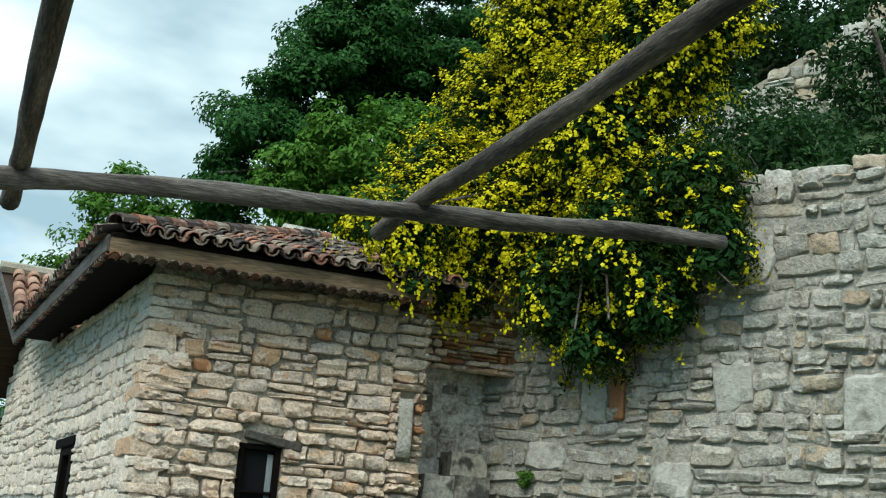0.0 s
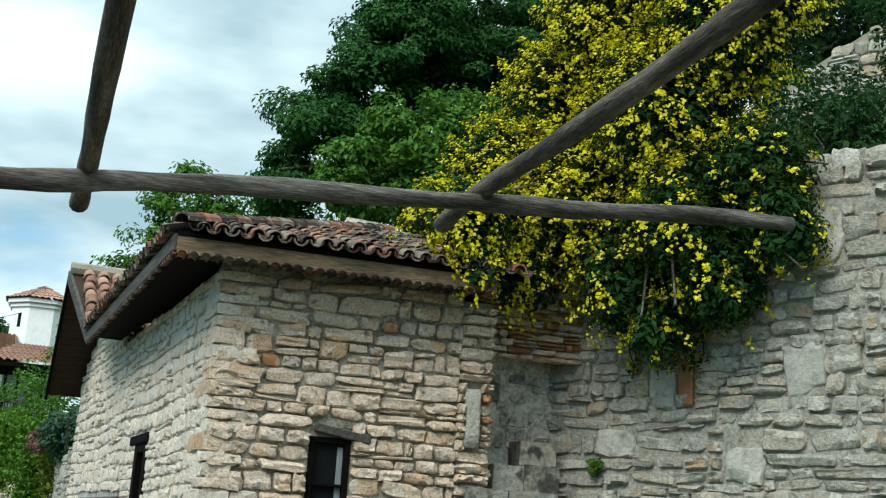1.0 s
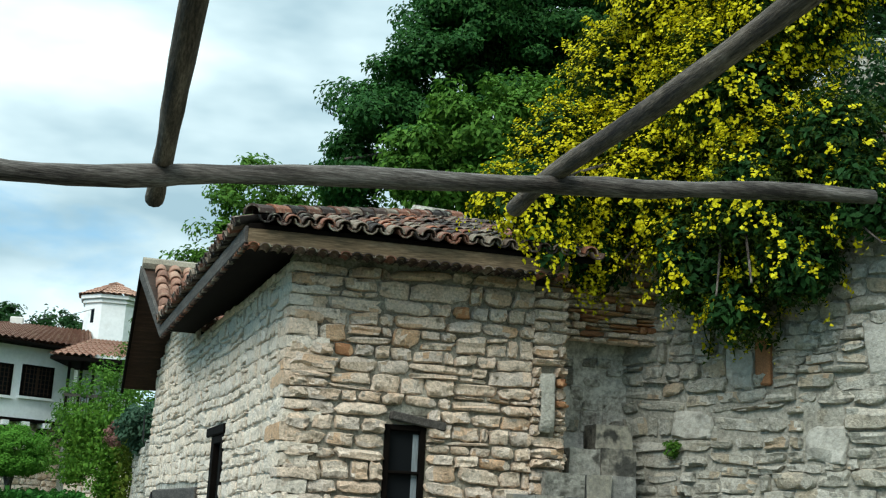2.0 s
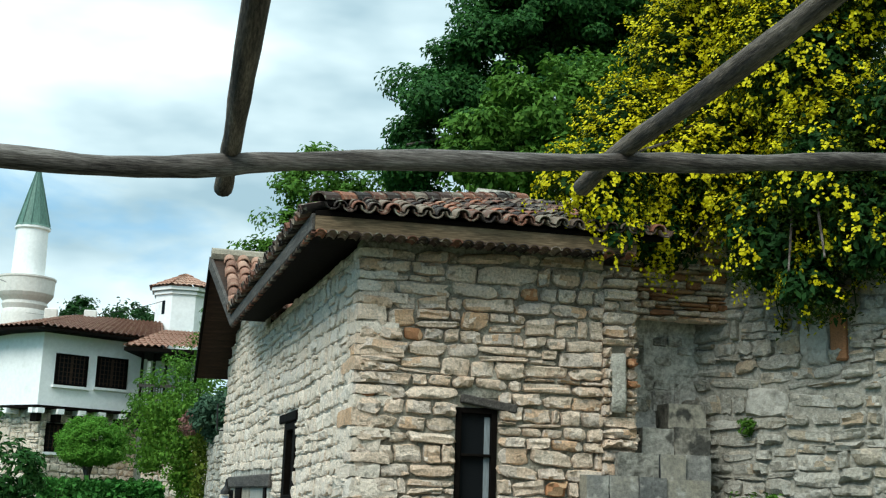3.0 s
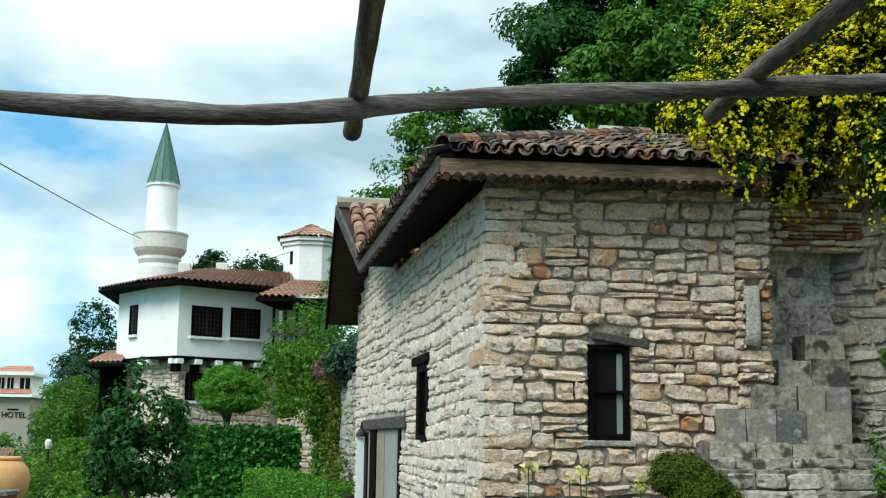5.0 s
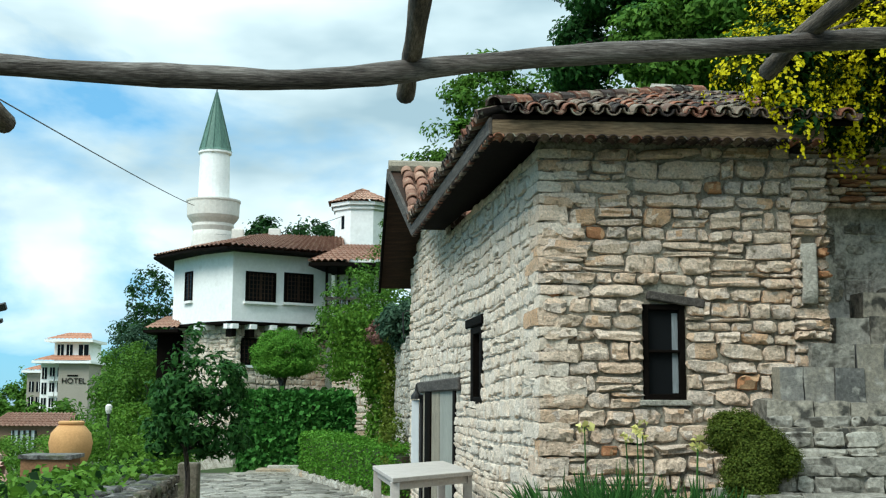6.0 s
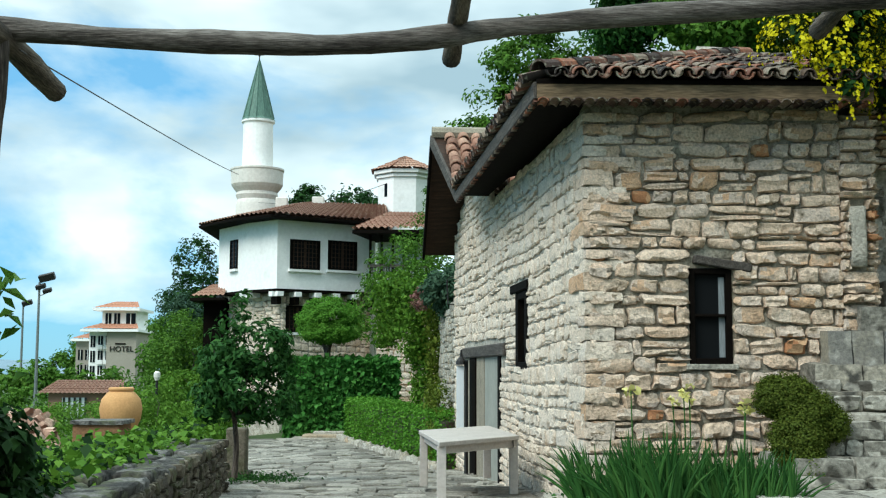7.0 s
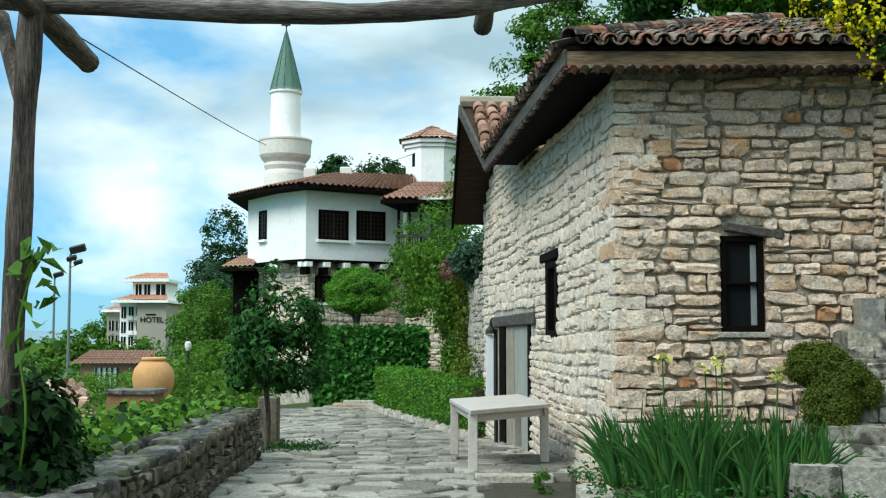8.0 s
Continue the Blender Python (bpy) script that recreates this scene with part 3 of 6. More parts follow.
# roof tiles: half-round, on a unit of 1 m along y, radius 1, thin
def tile_data(seg=6, up=True):
    vs, fs = [], []
    for y, r in ((0.0, 1.0), (1.0, 0.8)):
        for t in (1.0, 0.8):
            for k in range(seg + 1):
                a = math.pi * k / seg
                z = math.sin(a) * r * t
                vs.append((math.cos(a) * r * t, y, z if up else -z))
    s = seg + 1
    for k in range(seg):
        fs += [(k, k + 1, 2 * s + k + 1, 2 * s + k), (s + k + 1, s + k, 3 * s + k, 3 * s + k + 1), (k + 1, k, s + k, s + k + 1)]
    return np.array(vs), fs


TILE, PAN = tile_data(6), tile_data(5, False)


def roof_tiles(parent, O, U, V, wid, length, inside, mat, seed, single=None, pitch=0.175, row=0.27, rad=0.075):
    """Cover tiles in columns up the slope V from the eave O + U, with trough tiles between; inside(u, v) cuts the outline."""
    rng = random.Random(seed)
    O, U, V = Vector(O), Vector(U).normalized(), Vector(V).normalized()
    W = U.cross(V).normalized()
    if W.z < 0:
        W = -W
    vs, fs, n, count = [], [], 0, 0
    meshes = None
    for i in range(int(wid / pitch) + 1):
        for j in range(int(length / row) + 1):
            for cover in (True, False):
                u, v = (i + (0.0 if cover else 0.5)) * pitch, j * row - 0.06
                if not inside(u, v + row * 0.5):
                    continue
                data = TILE if cover else PAN
                l, r = row * 1.3, rad * rng.uniform(0.94, 1.1)
                yaw = rng.uniform(-0.05, 0.05)
                uu, vv = U * math.cos(yaw) + V * math.sin(yaw), V * math.cos(yaw) - U * math.sin(yaw)
                vv = (vv - W * (0.05 + rng.uniform(-0.02, 0.03))).normalized()
                p = O + U * (u + rng.uniform(-0.012, 0.012)) + V * (v + rng.uniform(-0.02, 0.02)) + W * ((0.045 if cover else 0.075) + rng.uniform(0, 0.015))
                m = Matrix(((uu.x * r, vv.x * l, W.x * r, p.x), (uu.y * r, vv.y * l, W.y * r, p.y), (uu.z * r, vv.z * l, W.z * r, p.z), (0, 0, 0, 1)))
                if cover and single and count < 300 and single(u, v):
                    if meshes is None:
                        meshes = bpy.data.meshes.new("roof_tile")
                        meshes.from_pydata([tuple(q) for q in TILE[0]], [], TILE[1])
                        meshes.shade_smooth()
                        meshes.materials.append(mat)
                    ob = new("roof_tile", meshes)
                    ob.parent, ob.matrix_basis = parent, m
                    count += 1
                else:
                    q = data[0] @ np.array(m.to_3x3()).T + np.array(m.translation)
                    vs.append(q)
                    fs += [tuple(k + n for k in f) for f in data[1]]
                    n += len(q)
    if vs:
        tagged(raw("roof_tiles", np.concatenate(vs), fs, mat, parent, smooth=True), kind="stuff")


def ribbed_roof(name, corners, parent, mat, pitch=0.2, rows=0.3, amp=0.06, thick=0.06):
    """A far tiled roof face: eave corners a, b and upper corners d, c; ribs run up the slope and each row steps."""
    a, b, c, d = [Vector(p) for p in corners]
    nu = max(4, int((b - a).length / pitch * 4))
    nv = max(2, int(max((d - a).length, (c - b).length) / rows))
    W = (b - a).cross(d - a).normalized()
    if W.z < 0:
        W = -W
    vs, fs = [], []
    jit = random.Random(nu * 31 + nv)
    for j in range(nv):
        off = jit.uniform(-0.01, 0.01)
        for e in (0, 1):
            t = (j + e) / nv
            l, r = a.lerp(d, t), b.lerp(c, t)
            for i in range(nu + 1):
                s = i / nu
                ph = s * (b - a).length / pitch
                h = amp * (abs(math.sin(math.pi * ph)) - 0.4) + (0.03 if e == 0 else 0.0) + off
                vs.append(l.lerp(r, s) + W * h)
    for k in range(2 * nv - 1):
        for i in range(nu):
            q = k * (nu + 1) + i
            fs.append((q, q + 1, q + nu + 2, q + nu + 1))
    return raw(name, vs, fs, mat, parent)

# ---- plan ----
CX, CY, SL = 1.785, 12.1, -0.08          # house corner and the lean of its long wall
WDIR = Vector((SL, 1, 0)).normalized()
WN = Vector((-1, SL, 0)).normalized()     # outwards from the long wall
FRONT_R = 4.42                            # where the window wall ends
RW0, RW1 = Vector((5.84, 12.88, 0)), Vector((10.6, 4.45, 0))
RWD = (RW1 - RW0).normalized()
RWN = Vector((RWD.y, -RWD.x, 0)).normalized()
if RWN.x > 0:
    RWN = -RWN


def wall_x(y):
    return CX + SL * (y - CY)


def path_z(y):
    return 0.0 if y < 12 else -0.5 * min((y - 12) / 11, 1) if y < 23 else -0.5 - 0.15 * min((y - 23) / 12, 1)


def sstep(a, b, x):
    t = min(max((x - a) / (b - a), 0), 1)
    return t * t * (3 - 2 * t)


def ground_z(x, y):
    z = path_z(y)
    # hill behind the retaining wall and the house
    p = Vector((x, y, 0)) - RW0
    d_rw = -(p.dot(RWN))
    if y < 12.71:
        d = d_rw - 0.3
    elif y < 15:
        d = min(x - 5.6, max(y - 13.6, d_rw))
    elif y < 25:
        d = x - 4.8
    else:
        d = x - (4.8 - 3.0 * sstep(25, 31, y))
    if d > 0:
        z += 5.0 * sstep(0, 0.7, d) + 0.55 * min(d, 60) if y < 25 else (2.8 * sstep(0, 2, d) + 0.5 * min(d, 60)) * 1.0
    # seaward side lies lower
    left = -3.4 - x
    if left > 0 and y > 10:
        z -= 0.7 * sstep(0, 8, left) + 0.02 * min(left, 60)
    # slope with trees beyond the palace
    if y > 46:
        z += 7.0 * sstep(46, 90, y) * sstep(-26, 2, x)
    return z


# ground sheet: fine near, coarse far, out to the horizon
def ground_sheet():
    xs = np.concatenate([[-4000, -1500, -600, -250, -120, -70], np.arange(-48, -8, 2.0), np.arange(-8, 18, 0.5), np.arange(18, 60, 3.0), [80, 140, 400, 1500, 4000]])
    ys = np.concatenate([[-4000, -800, -150, -40, -12], np.arange(-4, 36, 0.5), np.arange(36, 100, 2.0), [110, 130, 160, 200, 260, 500, 1200, 2500, 4500]])
    vs, fs = [], []
    for y in ys:
        for x in xs:
            z = ground_z(x, y) + (0.05 * noise.noise(Vector((x * 0.6, y * 0.6, 0))) if not -2.6 < x < wall_x(y) else -0.03)
            vs.append((x, y, z))
    n = len(xs)
    for j in range(len(ys) - 1):
        for i in range(n - 1):
            fs.append((j * n + i, j * n + i + 1, (j + 1) * n + i + 1, (j + 1) * n + i))
    return tagged(raw("ground", vs, fs, M_GRASS, smooth=True), "rough green hillside ground with bare earth", "ground", kind="structure")


ground_sheet()
raw_sea = raw("water", [(-4000, 330, -0.6), (-60, 330, -0.6), (-60, 4400, -0.6), (-4000, 4400, -0.6)], [(0, 1, 2, 3)], M_SEA)
tagged(raw_sea, "calm blue sea reaching the horizon", "sea", kind="structure")
hv, hf = [], []
for i in range(61):
    x = -2600 + i * 45
    h = 26 + 22 * noise.noise(Vector((i * 0.13, 4.2, 0))) + 8 * noise.noise(Vector((i * 0.6, 1, 0)))
    hv += [(x, 3300, -5), (x, 3340, max(h, 6)), (x, 3600, -5)]
for i in range(60):
    hf += [(i * 3, i * 3 + 3, i * 3 + 4, i * 3 + 1), (i * 3 + 1, i * 3 + 4, i * 3 + 5, i * 3 + 2)]
tagged(raw("backdrop", hv, hf, M_HILL, smooth=True), "hazy blue headland across the bay", "hill", kind="structure")

# ---- path of flagstones ----
pbm = bmesh.new()
py = [-7 + 0.5 * k for k in range(86)]
pl = [pbm.verts.new((-2.35 - 0.075 * max(y - 9, 0), y, path_z(y) - 0.015)) for y in py]
pr = [pbm.verts.new((wall_x(y) + 0.3 if y < 26 else 0.4, y, path_z(y) - 0.015)) for y in py]
for k in range(len(py) - 1):
    pbm.faces.new((pl[k], pr[k], pr[k + 1], pl[k + 1]))
path = part("pavement", pbm, M_JOINT)
tagged(path, "path of uneven grey limestone flagstones with mossy joints", "path", kind="structure")


# ---- stone house ----
house = empty("stone_house", CX, CY, 0)
house.location = (0, 0, 0)
tagged(house, "old rubble limestone house with a tiled hipped roof", "house")
EAVE = 4.12


def left_top(u):
    y = CY + u
    if y < 18.6:
        return EAVE + 0.05
    if y < 21.0:
        return EAVE + (y - 18.6) * 0.5
    return EAVE + 1.2 - (y - 21.0) * 0.45


bm = bmesh.new()
wz0 = -1.0
T = 0.45
# front wall core round the window
wx0, wx1, wz_0, wz_1 = 2.83, 3.27, 1.52, 2.5
for a, b, c, d in ((CX, wx0, wz0, EAVE + 0.1), (wx1, FRONT_R, wz0, EAVE + 0.1), (wx0, wx1, wz0, wz_0), (wx0, wx1, wz_1, EAVE + 0.1)):
    box(bm, a, b, CY, CY + T, c, d)
part("front_wall", bm, M_MORTAR, house)
# long wall core, in the frame of the wall: u along, inwards positive y
LM = Matrix(((WDIR.x, -WN.x, 0, CX), (WDIR.y, -WN.y, 0, CY), (0, 0, 1, 0), (0, 0, 0, 1)))
slit = (3.4, 4.32, 1.46, 2.5)
door = (5.75, 9.75, -0.6, 1.66)
bm = bmesh.new()
for a, b, c, d in ((0, slit[0], wz0, 4.15), (slit[0], slit[1], wz0, slit[2]), (slit[0], slit[1], slit[3], 4.15), (slit[1], door[0], wz0, 4.15), (door[0], door[1], door[3], 4.15), (door[1], 11.8, wz0, 3.9), (8.0, 9.75, 4.15, 5.05), (9.75, 11.0, 3.9, 4.6)):
    box(bm, a, b, 0.0, T, c, d, LM)
part("side_wall", bm, M_MORTAR, house)
# back rooms: dark inner wall behind window and door
part("inner_wall", boxed(CX + 0.3, FRONT_R, CY + 2.4, CY + 2.5, -1, 4.1), M_PLASTER_GREY, house)

# front window
win = empty("window")
win.parent = house
f = 0.06
for n_, a in (("frame", (wx0, wx0 + f, wz_0, wz_1)), ("frame", (wx1 - f, wx1, wz_0, wz_1)), ("frame", (wx0 + f, wx1 - f, wz_0, wz_0 + f)), ("frame", (wx0 + f, wx1 - f, wz_1 - f, wz_1)), ("glazing_bar", (wx0 + f, wx1 - f, 2.0, 2.03))):
    part(n_, boxed(a[0], a[1], CY - 0.02, CY + 0.09, a[2], a[3], bevel=0.006), M_WOOD_DARK, win)
part("pane", boxed(wx0 + f, wx1 - f, CY + 0.05, CY + 0.056, 2.03, wz_1 - f), M_GLASS_DARK, win)
part("pane", boxed(wx0 + f, wx1 - f, CY + 0.05, CY + 0.056, wz_0 + f, 2.0), M_GLASS_DARK, win)
part("curtain", boxed(wx1 - 0.125, wx1 - f - 0.005, CY + 0.036, CY + 0.047, wz_0 + f + 0.01, wz_1 - f - 0.03), M_CURTAIN, win, "pale half-drawn curtain")
bm = bmesh.new()
box(bm, -0.3, 0.3, -0.05, 0.1, -0.045, 0.045, pose(3.17, CY - 0.03, 2.545, 0, 9, 0), 0.012)
part("lintel", bm, M_BOARD_GREY, house, "split weathered timber lintel")
part("sill", boxed(wx0 - 0.05, wx1 + 0.05, CY - 0.07, CY + 0.1, wz_0 - 0.06, wz_0, bevel=0.01), M_STONE_GREY, house)

# slit window in the long wall
win2 = empty("window")
win2.parent = house
for a in ((slit[0], slit[0] + 0.2, slit[2], slit[3]), (slit[1] - 0.2, slit[1], slit[2], slit[3]), (slit[0] + 0.2, slit[1] - 0.2, slit[2], slit[2] + 0.1), (slit[0] + 0.2, slit[1] - 0.2, slit[3] - 0.1, slit[3])):
    part("frame", boxed(a[0], a[1], -0.03, 0.1, a[2], a[3], LM, 0.008), M_WOOD_DARK, win2)
part("pane", boxed(slit[0] + 0.2, slit[1] - 0.2, 0.05, 0.056, slit[2] + 0.1, slit[3] - 0.1, LM), M_GLASS_DARK, win2)
part("lintel", boxed(slit[0] - 0.15, slit[1] + 0.3, -0.06, 0.1, slit[3] + 0.005, slit[3] + 0.13, LM, 0.015), M_WOOD_DARK, win2)

# doorway: timber lintel, posts, grey reveal
dw = empty("doorway")
dw.parent = house
part("lintel", boxed(door[0] - 0.55, door[1] + 0.55, -0.07, 0.25, door[3], door[3] + 0.19, LM, 0.02), M_BOARD_GREY, dw, "thick weathered timber lintel")
part("post", boxed(8.55, 9.3, -0.04, 0.2, -0.7, door[3], LM, 0.01), M_WOOD_DARK, dw)
part("post", boxed(door[0], door[0] + 0.25, -0.03, 0.2, -0.7, door[3], LM, 0.01), M_WOOD_DARK, dw)
part("door_leaf", boxed(door[0] + 0.25, 7.6, 0.0, 0.06, -0.6, door[3], LM, 0.006), M_DOOR, dw, "plain grey painted door leaf")
part("infill", boxed(7.6, 8.55, -0.01, 0.2, -0.7, door[3], LM), M_MORTAR, dw)
part("infill", boxed(9.3, door[1], -0.01, 0.2, -0.7, door[3], LM), M_MORTAR, dw)

# eave boards and soffits
E1 = Vector((1.22, 11.5, EAVE))
E2 = Vector((0.69, 18.8, EAVE))
E3 = Vector((0.31, 21.0, 5.43))
E4 = Vector((0.2, 24.5, 3.71))
ER = Vector((4.58, 11.5, EAVE))
part("fascia", boxed(E1.x, ER.x, 11.5, 11.54, EAVE + 0.0, EAVE + 0.16, bevel=0.006), M_BOARD_PALE, house, "pale weathered eave board")
bm = bmesh.new()
ed = (E2 - E1).normalized()
EM = Matrix(((ed.x, ed.y, 0, E1.x), (ed.y, -ed.x, 0, E1.y + 0.0), (0, 0, 1, EAVE), (0, 0, 0, 1)))
el_ = (E2 - E1).length
box(bm, 0.0, el_, -0.035, 0.0, 0.0, 0.17, EM, 0.006)
part("fascia", bm, M_BOARD_GREY, house, "grey weathered eave board")
# soffit whose near-black colour stands in for shade under the eave
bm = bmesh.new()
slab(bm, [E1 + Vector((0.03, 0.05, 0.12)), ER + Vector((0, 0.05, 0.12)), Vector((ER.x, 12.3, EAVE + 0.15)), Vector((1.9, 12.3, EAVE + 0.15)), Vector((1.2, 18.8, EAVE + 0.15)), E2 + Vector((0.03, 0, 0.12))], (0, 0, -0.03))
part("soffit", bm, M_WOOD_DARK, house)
# scalloped row of tile ends under the boards
for i in range(31):
    m = Matrix.Translation((E1.x + 0.06 + i * 0.115, 11.47, EAVE - 0.025)) @ Matrix.Diagonal((0.058, 0.3, 0.042, 1))
    me_t = bpy.data.meshes.new("under_tile")
    me_t.from_pydata([tuple(q) for q in TILE[0]], [], TILE[1])
    o_t = obj("under_tile", me_t, M_TILE_OLD, house)
    o_t.matrix_basis = m
    if i * 0.115 + E1.x > ER.x - 0.15:
        break
for i in range(63):
    p = E1 + ed * (0.06 + i * 0.115)
    m = Matrix(((ed.x * 0.056, ed.y * 0.06, 0, p.x - 0.03), (ed.y * 0.056, 0.0, 0, p.y), (0, 0, 0.045, EAVE - 0.03), (0, 0, 0, 1)))
    o_t = obj("under_tile", me_t.copy(), None, house)
    o_t.matrix_basis = m

# hipped roof over the front part
PT = math.tan(radians(18))
RZ = EAVE + 0.2
ridge_d = 3.3
H0 = Vector((E1.x + 0.0, 11.5, RZ))
bm = bmesh.new()
ridge_a = Vector((E1.x - 0.3 + ridge_d, 11.5 + ridge_d, RZ + ridge_d * PT))
slab(bm, [Vector((E1.x, 11.5, RZ)), Vector((ER.x + 0.3, 11.5, RZ)), Vector((ER.x + 0.6, 11.5 + ridge_d, RZ + ridge_d * PT)), ridge_a], (0, 0, -0.05))
slab(bm, [Vector((E1.x, 11.5, RZ)), ridge_a, Vector((ridge_a.x, 19.0, RZ + ridge_d * PT)), Vector((E2.x, 18.8, RZ))], (0, 0, -0.05))
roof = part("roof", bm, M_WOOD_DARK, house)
upf = Vector((0, 1, PT)).normalized()
roof_tiles(roof, (E1.x + 0.06, 11.46, RZ), (1, 0, 0), upf, ER.x - E1.x + 0.3, 3.5, lambda u, v: u > v * 0.9 * 0.93 - 0.03, M_TILE_OLD, 5, lambda u, v: True)
perp = Vector((-ed.y, ed.x, 0)) * -1
upl = Vector((perp.x, perp.y, PT)).normalized()
roof_tiles(roof, E1 + Vector((-0.04, 0.06, 0.2)), ed, upl, el_, 3.4, lambda u, v: u > v * 0.9 and u < el_ + 0.1, M_TILE_OLD, 6)
# hip caps
hd = (ridge_a - H0)
for k in range(16):
    p = H0 + hd * ((k + 0.1) / 16.0) + Vector((0, 0, 0.1))
    d = hd.normalized()
    s_ = d.cross(Vector((0, 0, 1))).normalized()
    w_ = s_.cross(d)
    L_ = hd.length / 16 * 1.25
    o_t = obj("ridge_tile", me_t.copy(), None, roof)
    o_t.matrix_basis = Matrix(((s_.x * 0.11, d.x * L_, w_.x * 0.1, p.x), (s_.y * 0.11, d.y * L_, w_.y * 0.1, p.y), (s_.z * 0.11, d.z * L_, w_.z * 0.1, p.z), (0, 0, 0, 1)))

part("chimney", rough_box(4.35, 4.95, 17.8, 18.3, 4.6, 6.42, 0.03, 4, 5), M_STONE_GREY, house, "pale plastered chimney stack", True)
# gable roof over the rear part, ridge across
DX = Vector((4.6, 0.25, 0))
bm = bmesh.new()
slab(bm, [E2 + Vector((0, 0, 0.16)), E3 + Vector((0, 0, 0.16)), E3 + DX + Vector((0, 0, 0.16)), E2 + DX + Vector((0, 0, 0.16))], (0, 0, -0.06))
slab(bm, [E3 + Vector((0, 0, 0.16)), E4 + Vector((0, 0, 0.16)), E4 + DX + Vector((0, 0, 0.16)), E3 + DX + Vector((0, 0, 0.16))], (0, 0, -0.06))
groof = part("gable_roof", bm, M_WOOD_BROWN, house, "brown boarded underside of the gable roof")
gu = DX.normalized()
gv = (E3 - E2)
gv = gv - gu * gv.dot(gu)
roof_tiles(groof, E2 + Vector((0.05, 0, 0.17)), gu, gv, 4.5, gv.length, lambda u, v: v > -0.1 and v < gv.length - 0.1, M_TILE_RED, 8, pitch=0.24, row=0.33, rad=0.105)
for a, b in ((E2, E3), (E3, E4)):
    bm = bmesh.new()
    slab(bm, [a + Vector((-0.03, 0, 0.2)), b + Vector((-0.03, 0, 0.2)), b + Vector((0.02, 0, 0.2)), a + Vector((0.02, 0, 0.2))], (0, 0, -0.2))
    part("barge_board", bm, M_BOARD_GREY if a == E2 else M_WOOD_DARK, groof)
bm = tube(bmesh.new(), [E3 + Vector((0.0, 0, 0.24)), E3 + DX + Vector((0, 0, 0.24))], [0.12, 0.12], 8, 0.1)
part("ridge", bm, M_MORTAR, groof, "mortared pale ridge")

# ---- masonry on the house ----
near = lambda p: True
holes = [(wx0 - CX, wx1 - CX, wz_0 - 0.06, wz_1 + 0.1)]
st = masonry((CX, CY, 0), (1, 0, 0), (0, -1, 0), FRONT_R - CX, -0.15, lambda u: EAVE + 0.02, (0.095, 0.185), (0.19, 0.56), holes, 3, 0.062, 0.018, 1.5, 0.06, 0.07)
mortar_bed(house, (CX, CY, 0), (1, 0, 0), (0, -1, 0), FRONT_R - CX, -0.15, lambda u: EAVE + 0.06, M_POINT, 2, holes, 0.004, 0.04)
rng = random.Random(4)
red = [rng.random() < 0.05 and q[0].col[0].length < 0.25 for q in st]
lay(house, [q for q, r in zip(st, red) if not r], M_STONE, near)
lay(house, [q for q, r in zip(st, red) if r], M_BRICK, near, "brick")
lm_holes = [(slit[0], slit[1], slit[2], slit[3] + 0.13), (door[0], door[1], -1, door[3]), (door[0] - 0.55, door[1] + 0.55, door[3], door[3] + 0.19)]
st = masonry((CX, CY, 0), WDIR, WN, 11.8, -0.75, left_top, (0.095, 0.2), (0.22, 0.5), lm_holes, 4, 0.034, 0.022, 1.5, 0.08, 0.09)
mortar_bed(house, (CX, CY, 0), WDIR, WN, 11.8, -0.75, left_top, M_POINT_WHITE, 3, lm_holes, 0.0, 0.016, 0.05)
lay(house, st, M_STONE_PALE, lambda p: p.y < 15.6)

# quoins: long and short blocks in turn, tying both walls together
rng = random.Random(31)
z, turn_ = -0.1, 0
while z < EAVE - 0.05:
    h = min(rng.uniform(0.1, 0.21), EAVE + 0.03 - z)
    a, b = (rng.uniform(0.32, 0.52), rng.uniform(0.2, 0.3)) if turn_ % 2 else (rng.uniform(0.18, 0.28), rng.uniform(0.4, 0.7))
    bm = rough_box(-rng.uniform(0.03, 0.055), a, -rng.uniform(0.045, 0.075), b, z + 0.008, z + h - 0.008, 0.022, 5, 3.3 * turn_, 6.0)
    bmesh.ops.transform(bm, matrix=Matrix(((1, WDIR.x, 0, CX), (0, WDIR.y, 0, CY), (0, 0, 1, 0), (0, 0, 0, 1))), verts=bm.verts[:])
    part("quoin", bm, M_STONE if rng.random() < 0.6 else M_STONE_PALE, house, smooth=True).data.set_sharp_from_angle(angle=radians(45))
    z += h
    turn_ += 1

# rounded pier, walled-up doorway and stair side
pier = empty("stone_pier")
tagged(pier, "rubble stone pier with thin brick courses beside a walled-up doorway", "wall", kind="structure")
part("core", boxed(FRONT_R + 0.003, 4.74, CY - 0.03, 13.5, -0.5, 4.1), M_MORTAR, pier)
part("core", boxed(4.743, 4.9, 12.88, 13.5, -0.5, 3.64), M_MORTAR, pier)
st = masonry((FRONT_R - 0.03, CY - 0.03, 0), Vector((1, 0.12, 0)), (0.05, -1, 0), 0.4, 1.2, lambda u: 4.05, (0.085, 0.15), (0.2, 0.42), ((0.1, 0.26, 2.5, 3.16),), 11, 0.1, 0.016, 1.2)
st += masonry((4.74, CY, 0), (0, 1, 0), (1, 0, 0), 0.75, 1.2, lambda u: 4.05, (0.09, 0.16), (0.2, 0.35), (), 12, 0.06)
rng = random.Random(6)
red = [rng.random() < 0.12 for q in st]
lay(pier, [q for q, r in zip(st, red) if not r], M_STONE, near)
lay(pier, [q for q, r in zip(st, red) if r], M_BRICK, near, "brick")
